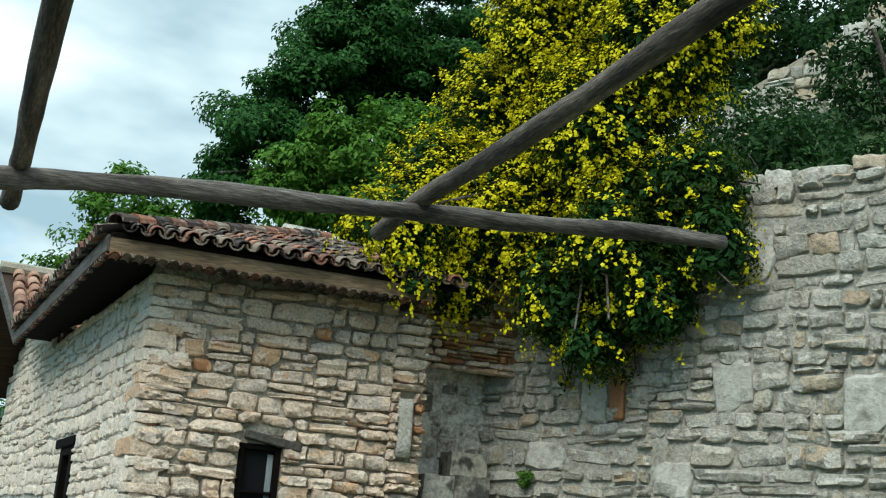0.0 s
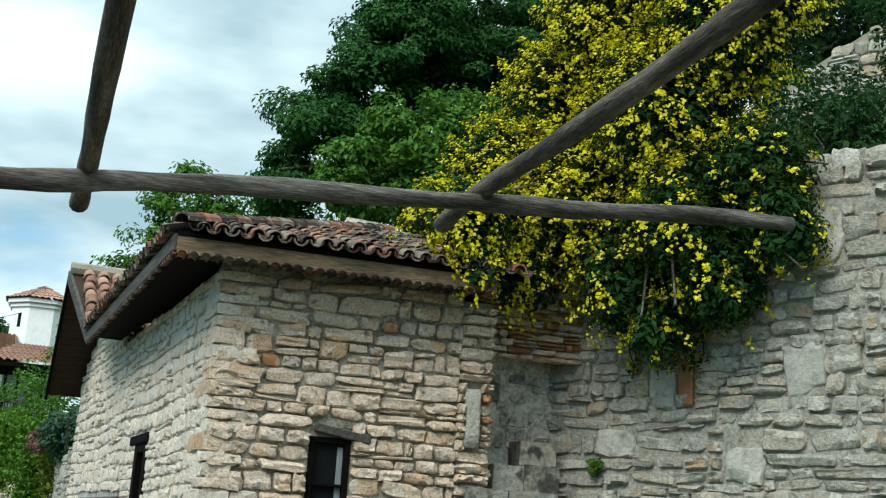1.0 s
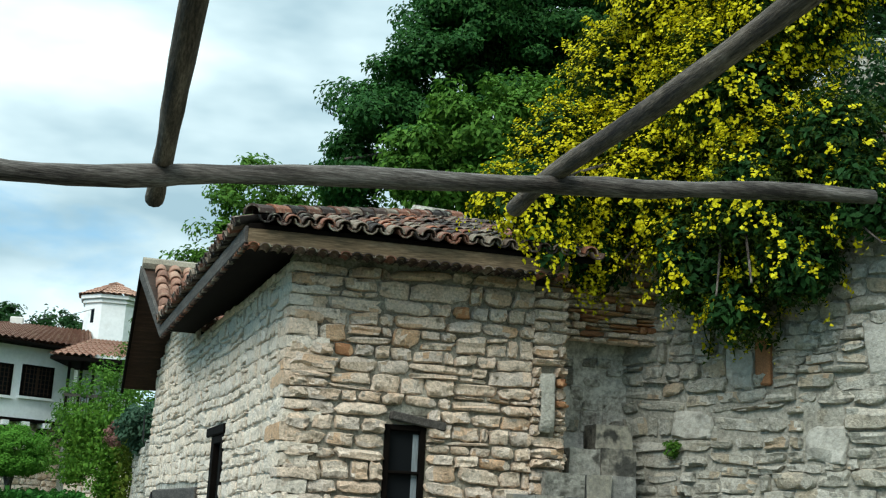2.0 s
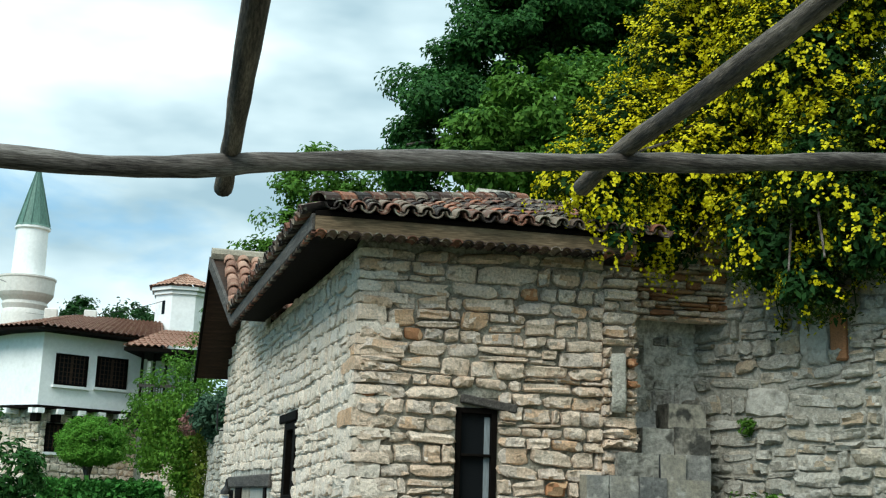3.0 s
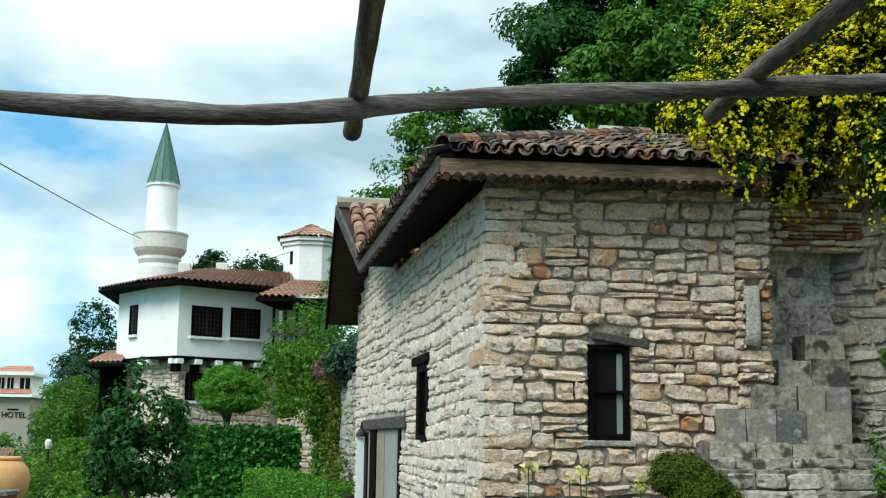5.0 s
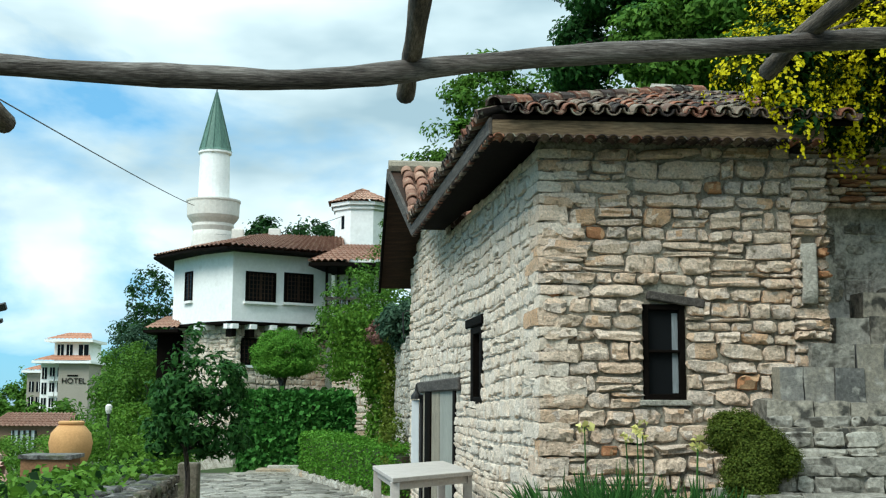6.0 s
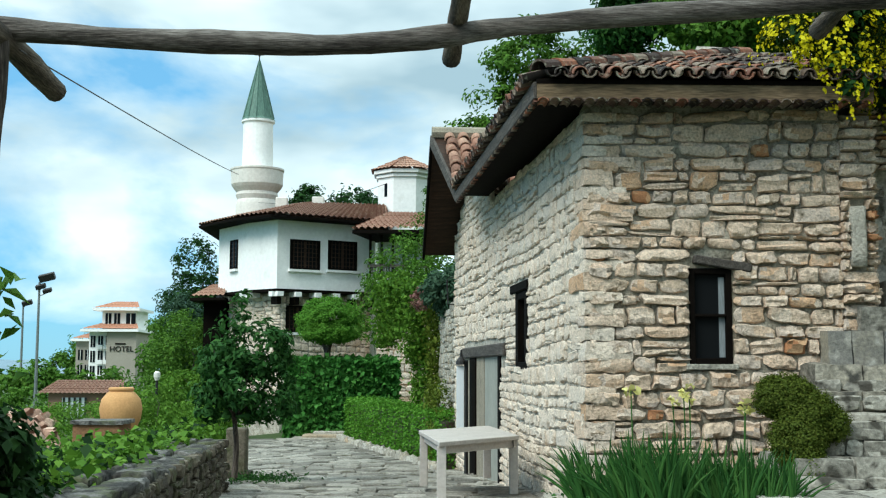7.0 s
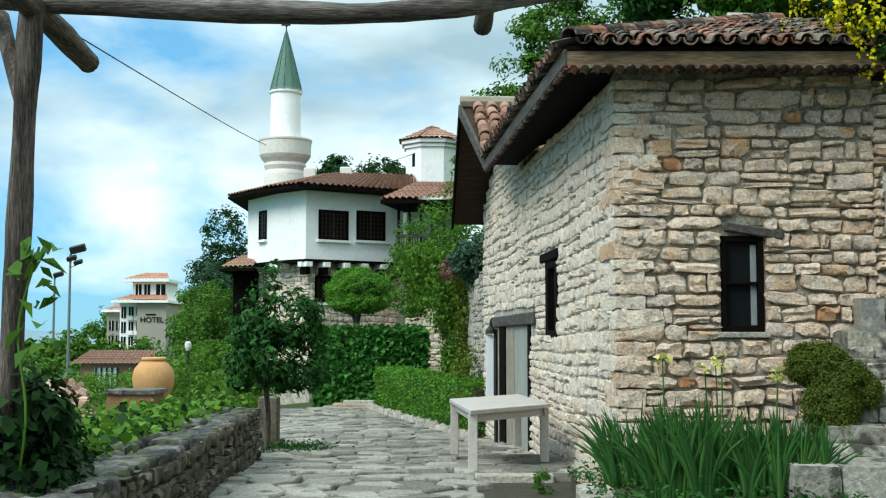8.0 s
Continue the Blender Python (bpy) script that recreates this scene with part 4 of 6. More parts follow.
part("upright_slab", rough_box(4.48, 4.64, CY - 0.13, CY + 0.05, 2.52, 3.14, 0.02, 4, 2), M_STONE_GREY, pier, smooth=True)
bay = empty("blocked_doorway")
tagged(bay, "blocked doorway patched with grey render under thin brick courses", "wall", kind="structure")
part("render", rough_box(4.78, 6.3, 12.84, 13.4, 1.6, 3.72, 0.06, 14, 3, 3.2), M_PLASTER_GREY, bay, smooth=True)
part("core", boxed(4.76, 6.3, 12.52, 13.3, 3.66, 5.2), M_MORTAR, bay)
rng = random.Random(5)
st = masonry((4.7, 12.5, 0), (1, 0, 0), (0, -1, 0), 1.35, 3.6, lambda u: 4.8, (0.05, 0.095), (0.2, 0.42), (), 13, 0.07, 0.012, 1.3)
red = [rng.random() < 0.3 for q in st]
lay(bay, [q for q, r in zip(st, red) if r], M_BRICK, near, "brick")
lay(bay, [q for q, r in zip(st, red) if not r], M_STONE, near)
st = masonry((5.0, 12.86, 0), (1, 0, 0), (0, -1, 0), 0.85, 2.6, lambda u: 3.62, (0.1, 0.26), (0.12, 0.34), (), 17, 0.05)
lay(bay, [q for q in st if rng.random() < 0.5], M_PLASTER_GREY, near)
lay(bay, [q for q in st if rng.random() < 0.3], M_STONE_GREY, near)

# ---- retaining wall ----
M_SLAB = material("pale limestone slab", [(0.2, (0.33, 0.31, 0.265)), (0.5, (0.43, 0.41, 0.36)), (0.8, (0.5, 0.48, 0.43))], 4, speckle=0.2, bump=1.0, fine=20, tint=((0.55, 0.74), (0.2, 0.19, 0.16), 6.0), depth=0.05)
rw = empty("retaining_wall")
tagged(rw, "tall grey limestone retaining wall with pale mortar", "wall", kind="structure")
rw_len = (RW1 - RW0).length
RM = Matrix(((RWD.x, -RWN.x, 0, RW0.x), (RWD.y, -RWN.y, 0, RW0.y), (0, 0, 1, 0), (0, 0, 0, 1)))


def rw_top(u):
    return 5.3 + 0.08 * u + 0.06 * noise.noise(Vector((u * 1.5, 0, 2)))


part("core", boxed(0, rw_len, -0.02, 0.6, -0.5, 5.25, RM), M_MORTAR_PALE, rw)
big = [(1.55, 1.75, 3.1, 3.6), (1.2, 1.53, 3.08, 3.55), (2.8, 3.2, 3.2, 3.68), (3.0, 3.42, 4.5, 5.1), (4.15, 4.6, 2.95, 3.5), (2.1, 2.55, 2.3, 2.66), (0.5, 1.0, 2.55, 2.85)]
big = [(a + 0.2, c + 0.2, d, e) for a, c, d, e in big]
rng = random.Random(8)
slabs = []
for k, (a, c, d, e) in enumerate(big[1:]):
    p = RW0 + RWD * ((a + c) / 2) + Vector((0, 0, (d + e) / 2))
    w, h, s = (c - a) * 1.06, (e - d) * 1.04, rng.uniform(-0.16, 0.16)
    slabs.append((Matrix(((RWD.x * w, RWN.x * 0.07, 0, p.x), (RWD.y * w, RWN.y * 0.07, 0, p.y), (s * w, 0, h, p.z), (0, 0, 0, 1))), 3 + 4 * k))
lay(rw, slabs, M_SLAB, near, "large_stone")
st = masonry(RW0, RWD, RWN, rw_len, 0.2, rw_top, (0.11, 0.235), (0.24, 0.62), big, 21, 0.065, 0.024, 1.4, 0.16, 0.1)
mortar_bed(rw, RW0, RWD, RWN, rw_len, 0.2, rw_top, M_POINT, 5, (), 0.0, 0.034, 0.05)
lay(rw, st, M_STONE_GREY, lambda p: p.y > 6.5 and p.z > 1.6)
part("rust_brick", boxed(1.76, 1.94, -0.085, 0.1, 3.1, 3.6, RM, 0.02), M_BRICK, rw, "rust-stained upright brick")
# coping stones
rng = random.Random(9)
cop, u = [], 0.0
while u < rw_len - 0.3:
    w = rng.uniform(0.3, 0.7)
    p = RW0 + RWD * (u + w / 2) - RWN * 0.22 + Vector((0, 0, rw_top(u + w / 2) - 0.02))
    up_, out_ = Vector((0, 0, 1)), RWN
    m = Matrix(((RWD.x * (w - 0.03), 0, out_.x * 0.55, p.x), (RWD.y * (w - 0.03), 0, out_.y * 0.55, p.y), (0, rng.uniform(0.07, 0.16), 0, p.z), (0, 0, 0, 1)))
    cop.append((m, rng.randrange(28)))
    u += w
lay(rw, cop, M_STONE_GREY, near, "coping_stone")

# unseen walls added round the near end to cut low sky light
for nm, x0_, x1_, y0_, y1_ in (("wall_south", -9.0, 11.2, -9.0, -8.5), ("wall_east", 10.7, 11.2, -8.5, 4.3)):
    tagged(part(nm, boxed(x0_, x1_, y0_, y1_, -0.5, 5.4), M_STONE_GREY), "added unseen plain wall that blocks low sky light", "wall", kind="structure")

# upper terrace wall on the hill
uw = empty("upper_terrace_wall")
tagged(uw, "pale dry-stone terrace wall high on the slope", "wall", kind="structure")
UO, UD = Vector((14.6, 22.6, 0)), Vector((5.2, -6.0, 0)).normalized()
UN = Vector((UD.y, -UD.x, 0))
UN = -UN if UN.y > 0 else UN
UM = Matrix(((UD.x, -UN.x, 0, UO.x), (UD.y, -UN.y, 0, UO.y), (0, 0, 1, 0), (0, 0, 0, 1)))
uw_top = lambda u: 11.58 + 0.546 * u
bm = bmesh.new()
slab(bm, [UM @ Vector((0, 0, 6.0)), UM @ Vector((6.5, 0, 6.0)), UM @ Vector((6.5, 0, uw_top(6.5))), UM @ Vector((0, 0, uw_top(0)))], -UN * 0.5)
part("core", bm, M_MORTAR, uw)
st = masonry(UO, UD, UN, 6.5, 8.5, lambda u: uw_top(u) + 0.05, (0.18, 0.3), (0.35, 0.7), (), 31, 0.08, 0.025)
lay(uw, st, M_STONE_GREY, lambda p: False)

M_STEP = material("worn lichened step stone", [(0.25, (0.08, 0.074, 0.06)), (0.42, (0.21, 0.195, 0.16)), (0.62, (0.33, 0.305, 0.25)), (0.85, (0.41, 0.37, 0.275))], 5, island=0.3, speckle=0.3, bump=1.0, fine=20, tint=((0.5, 0.62), (0.06, 0.058, 0.05), 6.0), depth=0.04)
M_STEP_PALE = material("pale lichened step stone", [(0.25, (0.1, 0.095, 0.08)), (0.42, (0.26, 0.25, 0.215)), (0.62, (0.4, 0.385, 0.335)), (0.85, (0.48, 0.455, 0.39))], 5, island=0.3, speckle=0.3, bump=1.0, fine=20, tint=((0.56, 0.64), (0.07, 0.066, 0.055), 5.0), depth=0.04)
# ---- stairs beside the pier ----
stair = empty("stone_stair")
tagged(stair, "worn stair of grey stone blocks climbing between the walls", "stairs", kind="structure")
rng = random.Random(14)
steps = [(9.7, 2.84, 5.9, 0.43), (10.6, 3.42, 5.9, 0.68), (11.0, 3.8, 5.9, 1.0), (11.3, 3.72, 5.8, 1.27), (11.6, 3.93, 5.75, 1.52), (11.8, 4.15, 5.5, 1.85), (11.93, 4.53, 5.58, 2.11), (12.26, 4.93, 5.72, 2.4), (12.5, 5.32, 5.78, 2.69)]
for k, (y, x0, x1, zt) in enumerate(steps):
    zb = steps[k - 1][3] if k else -0.1
    ye = 13.1
    x = x0
    while x < x1 - 0.05:
        w = min(rng.uniform(0.35, 0.62) if k < 5 else rng.uniform(0.24, 0.46), x1 - x)
        if x1 - x - w < 0.2:
            w = x1 - x
        bm = rough_box(x + 0.004, x + w - 0.004, y + rng.uniform(-0.03, 0.02), ye if k > 3 else min(y + 1.2, ye), zb - 0.04 if k else -0.2, zt + rng.uniform(-0.015, 0.01), 0.03 if k < 5 else 0.01, 5, k * 9.1 + x, 5.0)
        part("step_block", bm, (M_BLOCK if rng.random() < 0.5 else M_STEP_PALE if rng.random() < 0.4 else M_STEP) if k > 4 else M_STEP if k > 2 else M_STEP_PALE, stair, smooth=True).data.set_sharp_from_angle(angle=radians(40))
        x += w
    if 0 < k < 5:
        st = masonry((x0, y - 0.01, 0), (1, 0, 0), (0, -1, 0), x1 - x0, zb - 0.02, lambda u: zt - 0.03, (0.11, 0.25), (0.28, 0.7), (), 40 + k, 0.04, 0.014, 1.0, 0.02, 0.03)
        lay(stair, st, M_STEP_PALE, near, "facing_stone")

# ---- pergola of rough logs ----
pg = empty("log_pergola")
tagged(pg, "open pergola frame of rough weathered tree-trunk poles", "pergola")
BY = 6.7
bpts = [(-3.2, BY, 3.46), (-2.25, BY, 3.385), (-1.64, BY, 3.34), (-1.0, BY, 3.325), (-0.4, BY, 3.315), (0.2, BY, 3.375), (0.46, BY, 3.415), (1.22, BY, 3.5), (1.97, BY, 3.555), (2.71, BY, 3.62), (3.25, BY, 3.66), (3.7, BY, 3.71), (4.31, BY, 3.77), (4.9, BY, 3.8)]
p = spline(bpts, 4)
bm = tube(bmesh.new(), p, [0.067 + 0.006 * math.sin(i * 0.7) - 0.012 * i / len(p) for i in range(len(p))], 14, 0.12, 3)
part("cross_beam", bm, M_LOG_X, pg, "long bowed grey log", True)
for x, ys, z0_, r, sd in ((0.25, 7.4, 3.46, 0.058, 1), (2.62, 7.45, 3.68, 0.06, 2), (-2.35, 7.75, 3.31, 0.075, 4)):
    pts = spline([(x, ys, z0_ - 0.035), (x + 0.02, BY, z0_ + 0.02), (x + 0.03, 5.0, z0_ - 0.02), (x + 0.06, 3.0, z0_ + 0.02), (x + 0.08, 0.0, z0_), (x + 0.1, -2.0, z0_)], 5)
    bm = tube(bmesh.new(), pts, [r * (1 + 0.05 * math.sin(i * 1.3 + sd)) for i in range(len(pts))], 12, 0.12, sd)
    part("rafter_pole", bm, M_LOG_Y, pg, smooth=True)
    bm = tube(bmesh.new(), [(x, ys + 0.004, z0_ - 0.035), (x, ys - 0.01, z0_ - 0.035)], [r * 0.94, r * 0.94], 12)
    part("sawn_end", bm, M_CUT, pg)
for pts, r in (([(-2.44, 6.6, -0.3), (-2.41, 6.6, 0.58), (-2.4, 6.6, 1.14), (-2.37, 6.6, 1.92), (-2.35, 6.6, 2.72), (-2.33, 6.6, 3.32)], 0.068), ([(-2.5, -2, -0.3), (-2.45, -2, 1.6), (-2.4, -2, 3.35)], 0.07), ([(5.0, -2, -0.3), (5.05, -2, 1.6), (5.1, -2, 3.9)], 0.07)):
    q = spline(pts, 5)
    part("post", tube(bmesh.new(), q, [r * (1 + 0.06 * math.sin(i * 0.9)) for i in range(len(q))], 12, 0.12, 7), M_LOG_Z, pg, smooth=True)
q = spline([(-2.2, -2, 3.4), (1.5, -2, 3.5), (5.2, -2, 3.85)], 6)
part("cross_beam", tube(bmesh.new(), q, [0.06] * len(q), 10, 0.1, 9), M_LOG_X, pg, smooth=True)
q = spline([(-2.36, 6.62, 2.75), (-2.5, 6.75, 3.1), (-2.62, 6.9, 3.35)], 4)
part("brace", tube(bmesh.new(), q, [0.05] * len(q), 10, 0.1, 11), M_LOG_Z, pg, smooth=True)

# ---- palace ----
pal = empty("palace")
tagged(pal, "white limewashed palace with tiled roofs above a stone base", "building")
poly = [(-7.09, 43.0), (-5.75, 41.0), (-4.64, 40.0), (-1.44, 42.0), (-1.2, 50.0), (-7.2, 50.0)]
ZF, ZE = 4.15, 6.5
part("upper_wall", prism(bmesh.new(), poly, ZF, ZE), M_WHITE, pal)
inset = [(-6.7, 43.2), (-5.55, 41.5), (-4.55, 40.6), (-1.6, 42.4), (-1.4, 49.8), (-7.0, 49.8)]
part("stone_base", prism(bmesh.new(), inset, -1.5, ZF), M_POINT_WHITE, pal)
grow = lambda pl_, g: [(x + (x + 3.7) / max(math.hypot(x + 3.7, y - 45.5), 0.1) * g, y + (y - 45.5) / max(math.hypot(x + 3.7, y - 45.5), 0.1) * g) for x, y in pl_]
ov = grow(poly, 0.82)
part("floor_band", prism(bmesh.new(), grow(poly, 0.06), ZF - 0.1, ZF - 0.004), M_WOOD_DARK, pal)
# palace eave underside, its shade likewise put into the near-black colour
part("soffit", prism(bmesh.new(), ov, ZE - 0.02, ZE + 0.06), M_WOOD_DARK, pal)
topc = [(-5.0, 46.5), (-4.6, 45.5), (-4.0, 45.0), (-1.2, 45.4), (-1.0, 47.5), (-4.9, 47.6)]
for k in range(6):
    a, b = ov[k], ov[(k + 1) % 6]
    c, d = topc[(k + 1) % 6], topc[k]
    ribbed_roof("roof", [(a[0], a[1], ZE + 0.1), (b[0], b[1], ZE + 0.1), (c[0], c[1], 7.75), (d[0], d[1], 7.75)], pal, M_TILE_RED, 0.22, 0.33, 0.08)


def on_wall(a, b, t0, t1, z0_, z1_, out, thick=0.08):
    """Matrix-ready box on the wall from a to b between the shares t0 and t1."""
    A, B = Vector((*a, 0)), Vector((*b, 0))
    D = (B - A).normalized()
    Nn = Vector((D.y, -D.x, 0))
    if Nn.y > 0:
        Nn = -Nn
    L = (B - A).length
    m = Matrix(((D.x, Nn.x, 0, A.x), (D.y, Nn.y, 0, A.y), (0, 0, 1, 0), (0, 0, 0, 1)))
    return boxed(t0 * L, t1 * L, out - thick, out, z0_, z1_, m)


def palace_window(a, b, t0, t1, z0_, z1_, bars, parent=pal):
    w = empty("window")
    w.parent = parent
    e = (t1 - t0) * 0.07
    part("pane", on_wall(a, b, t0, t1, z0_, z1_, 0.012, 0.02), M_GLASS_DARK, w)
    for u0, u1, c, d in ((t0, t0 + e, z0_, z1_), (t1 - e, t1, z0_, z1_), (t0 + e, t1 - e, z0_, z0_ + 0.06), (t0 + e, t1 - e, z1_ - 0.06, z1_)):
        part("window_frame", on_wall(a, b, u0, u1, c, d, 0.05, 0.07), M_WOOD_DARK, w)
    for k in range(1, bars):
        u = t0 + (t1 - t0) * k / bars
        g = 0.0035 if k * 2 != bars else 0.012
        part("bar", on_wall(a, b, u - g, u + g, z0_ + 0.06, z1_ - 0.06, 0.035, 0.04), M_WOOD_BROWN, w)
    for k in range(1, 7):
        z = z0_ + (z1_ - z0_) * k / 7
        part("bar", on_wall(a, b, t0 + e, t1 - e, z - 0.008, z + 0.008, 0.03, 0.03), M_WOOD_BROWN, w)
    part("sill", on_wall(a, b, t0 - e * 0.8, t1 + e * 0.8, z0_ - 0.09, z0_ - 0.005, 0.12, 0.15), M_WHITE, w)


palace_window(poly[2], poly[3], 0.125, 0.425, 4.83, 5.85, 8)
palace_window(poly[2], poly[3], 0.51, 0.81, 4.87, 5.9, 8)
palace_window(poly[0], poly[1], 0.42, 0.66, 4.95, 5.98, 2)
palace_window(poly[5], poly[0], 0.9, 0.95, 4.9, 5.9, 2)
palace_window(inset[2], inset[3], 0.05, 0.3, 2.7, 3.62, 6)
# corbels under the floor
for t in (0.02, 0.2, 0.4, 0.59, 0.79, 0.97):
    part("corbel", on_wall(poly[2], poly[3], t - 0.03, t + 0.03, ZF - 0.26, ZF - 0.1, 0.16, 0.5), M_WHITE, pal)
    part("bracket", on_wall(poly[2], poly[3], t - 0.022, t + 0.022, ZF - 0.52, ZF - 0.265, 0.03, 0.45), M_WOOD_DARK, pal)
for t in (0.1, 0.9):
    part("corbel", on_wall(poly[1], poly[2], t - 0.06, t + 0.06, ZF - 0.26, ZF - 0.1, 0.14, 0.5), M_WHITE, pal)
    part("corbel", on_wall(poly[0], poly[1], t - 0.05, t + 0.05, ZF - 0.26, ZF - 0.1, 0.14, 0.5), M_WHITE, pal)
# rubble facing of the base
def face(parent, a, b, z0_, z1_, seed):
    A, B = Vector((*a, 0)), Vector((*b, 0))
    D = (B - A).normalized()
    Nn = Vector((D.y, -D.x, 0))
    Nn = -Nn if Nn.y > 0 else Nn
    lay(parent, masonry(A, D, Nn, (B - A).length, z0_, lambda u: z1_, (0.14, 0.26), (0.25, 0.5), (), seed, 0.06, 0.02, 1.6), M_STONE_PALE, lambda p: False)


base_p = empty("base_wall")
base_p.parent = pal
face(base_p, inset[0], inset[1], 0.5, ZF - 0.1, 71)
face(base_p, inset[1], inset[2], 0.5, ZF - 0.1, 72)
A_, B_ = inset[2], inset[3]
for t0_, t1_, za, zb in ((0, 0.05, 0.5, 4.05), (0.05, 0.3, 0.5, 2.65), (0.05, 0.3, 3.66, 4.05), (0.3, 1.0, 0.5, 4.05)):
    face(base_p, (A_[0] + (B_[0] - A_[0]) * t0_, A_[1] + (B_[1] - A_[1]) * t0_), (A_[0] + (B_[0] - A_[0]) * t1_, A_[1] + (B_[1] - A_[1]) * t1_), za, zb, 73 + int(t0_ * 20) + int(za))
face(base_p, (-1.3, 41.0), (0.8, 41.0), 0.5, 4.0, 79)
# eight-sided turret
oct_ = lambda r, cx, cy: [(cx + r * math.cos(math.pi / 8 + k * math.pi / 4), cy + r * math.sin(math.pi / 8 + k * math.pi / 4)) for k in range(8)]
part("turret", prism(bmesh.new(), oct_(1.12, -0.4, 46), 5.5, 8.95), M_WHITE, pal)
part("cornice", prism(bmesh.new(), oct_(1.2, -0.4, 46), 8.8, 8.9), M_WHITE, pal)
part("cornice", prism(bmesh.new(), oct_(1.3, -0.4, 46), 8.95, 9.08), M_WHITE, pal)
o8 = oct_(1.4, -0.4, 46)
for k in range(8):
    a, b = o8[k], o8[(k + 1) % 8]
    ribbed_roof("turret_roof", [(a[0], a[1], 9.1), (b[0], b[1], 9.1), (-0.38, 46, 9.75), (-0.42, 46, 9.75)], pal, M_TILE_RED, 0.2, 0.3, 0.05)
o8 = oct_(1.12, -0.4, 46)
for a, b in ((4, 5),):
    A, B = o8[a], o8[b]
    part("slot_window", on_wall(A, B, 0.42, 0.6, 8.05, 8.55, 0.01, 0.05), M_GLASS_DARK, pal)
# porch roof and balcony beside the turret
pr_ = [(-2.1, 39.6), (0.6, 39.4), (0.6, 42.5), (-1.4, 42.5)]
part("porch_soffit", prism(bmesh.new(), pr_, 5.98, 6.1), M_WOOD_DARK, pal)
ribbed_roof("porch_roof", [(-2.1, 39.6, 6.14), (0.6, 39.4, 6.14), (0.6, 42, 7.0), (-0.9, 42, 7.0)], pal, M_TILE_RED, 0.22, 0.33, 0.08)
ribbed_roof("porch_roof", [(-1.4, 42.5, 6.14), (-2.1, 39.6, 6.14), (-0.9, 42, 7.0), (-0.8, 42.4, 7.0)], pal, M_TILE_RED, 0.22, 0.33, 0.08)
for k in range(6):
    x = -1.55 + k * 0.38
    part("porch_post", boxed(x, x + 0.09, 40.1, 40.19, 4.1, 5.98), M_WOOD_DARK, pal)
    for j in range(3):
        part("baluster", boxed(x + 0.11 + j * 0.09, x + 0.15 + j * 0.09, 40.12, 40.16, 4.2, 4.9), M_BOARD_GREY, pal)
part("balcony_rail", boxed(-1.6, 0.6, 40.08, 40.2, 4.88, 4.98), M_BOARD_GREY, pal)
part("balcony_floor", boxed(-1.7, 0.6, 40.0, 42.3, 4.02, 4.17), M_BOARD_GREY, pal)
part("porch_wall", boxed(-1.3, 0.6, 42.3, 42.5, 4.17, 6.0), M_WHITE, pal)
part("porch_base", boxed(-1.3, 0.8, 41.0, 42.5, -1, 4.0), M_STONE, pal)
# small lean-to at the seaward side
ribbed_roof("side_roof", [(-8.0, 42.4, 4.0), (-6.7, 41.8, 4.0), (-6.7, 43.2, 4.5), (-7.4, 43.6, 4.5)], pal, M_TILE_RED, 0.2, 0.3, 0.07)
part("side_soffit", prism(bmesh.new(), [(-8.0, 42.4), (-6.7, 41.8), (-6.7, 44), (-8.0, 44)], 3.86, 3.96), M_WOOD_DARK, pal)
part("side_wall", boxed(-7.6, -6.8, 43.0, 45.0, -1, 3.86), M_WOOD_DARK, pal)
for x, y in ((-5.3, 44.8), (-3.9, 44.6)):
    part("chimney", boxed(x, x + 0.45, y, y + 0.35, 7.3, 7.95, bevel=0.03), M_PALE_STONE, pal)

# ---- minaret ----
mn = empty("minaret")
tagged(mn, "slim white stone minaret with a balcony and green copper cone", "minaret")
MX, MY = -6.3, 47.0
part("shaft", lathe(bmesh.new(), [(0.9, -1), (0.86, 7.2), (0.82, 7.9), (0.74, 8.25)], MX, MY, 28), M_PALE_STONE, mn, smooth=True)
part("balcony", lathe(bmesh.new(), [(0.76, 8.1), (0.84, 8.3), (0.8, 8.42), (0.95, 8.6), (1.02, 8.72), (1.04, 9.25), (1.07, 9.3), (1.07, 9.36), (0.98, 9.37), (0.6, 9.38)], MX, MY, 28), M_PALE_STONE, mn)
part("upper_shaft", lathe(bmesh.new(), [(0.62, 9.2), (0.6, 10.5), (0.59, 11.2), (0.66, 11.25), (0.66, 11.33), (0.5, 11.35)], MX, MY, 28), M_WHITE, mn)
part("spire", lathe(bmesh.new(), [(0.68, 11.33), (0.62, 11.42), (0.33, 12.6), (0.03, 13.8)], MX, MY, 12), M_COPPER, mn)
part("finial", lathe(bmesh.new(), [(0.03, 13.75), (0.02, 13.95), (0.05, 14.0), (0.015, 14.1)], MX, MY, 8), M_METAL_DARK, mn)
part("vane", boxed(MX - 0.2, MX + 0.16, MY - 0.02, MY + 0.02, 14.02, 14.08), M_METAL_DARK, mn)
for k in range(12):
    a = 2 * math.pi * k / 12
    part("seam", tube(bmesh.new(), [(MX + 0.63 * math.cos(a), MY + 0.63 * math.sin(a), 11.42), (MX + 0.34 * math.cos(a), MY + 0.34 * math.sin(a), 12.6), (MX + 0.04 * math.cos(a), MY + 0.04 * math.sin(a), 13.78)], [0.02, 0.016, 0.01], 4), M_COPPER, mn)

# ---- garden: parapet, planter, path edging ----


def par_x(y):
    return -1.87 - 0.057 * (y - 6.2)


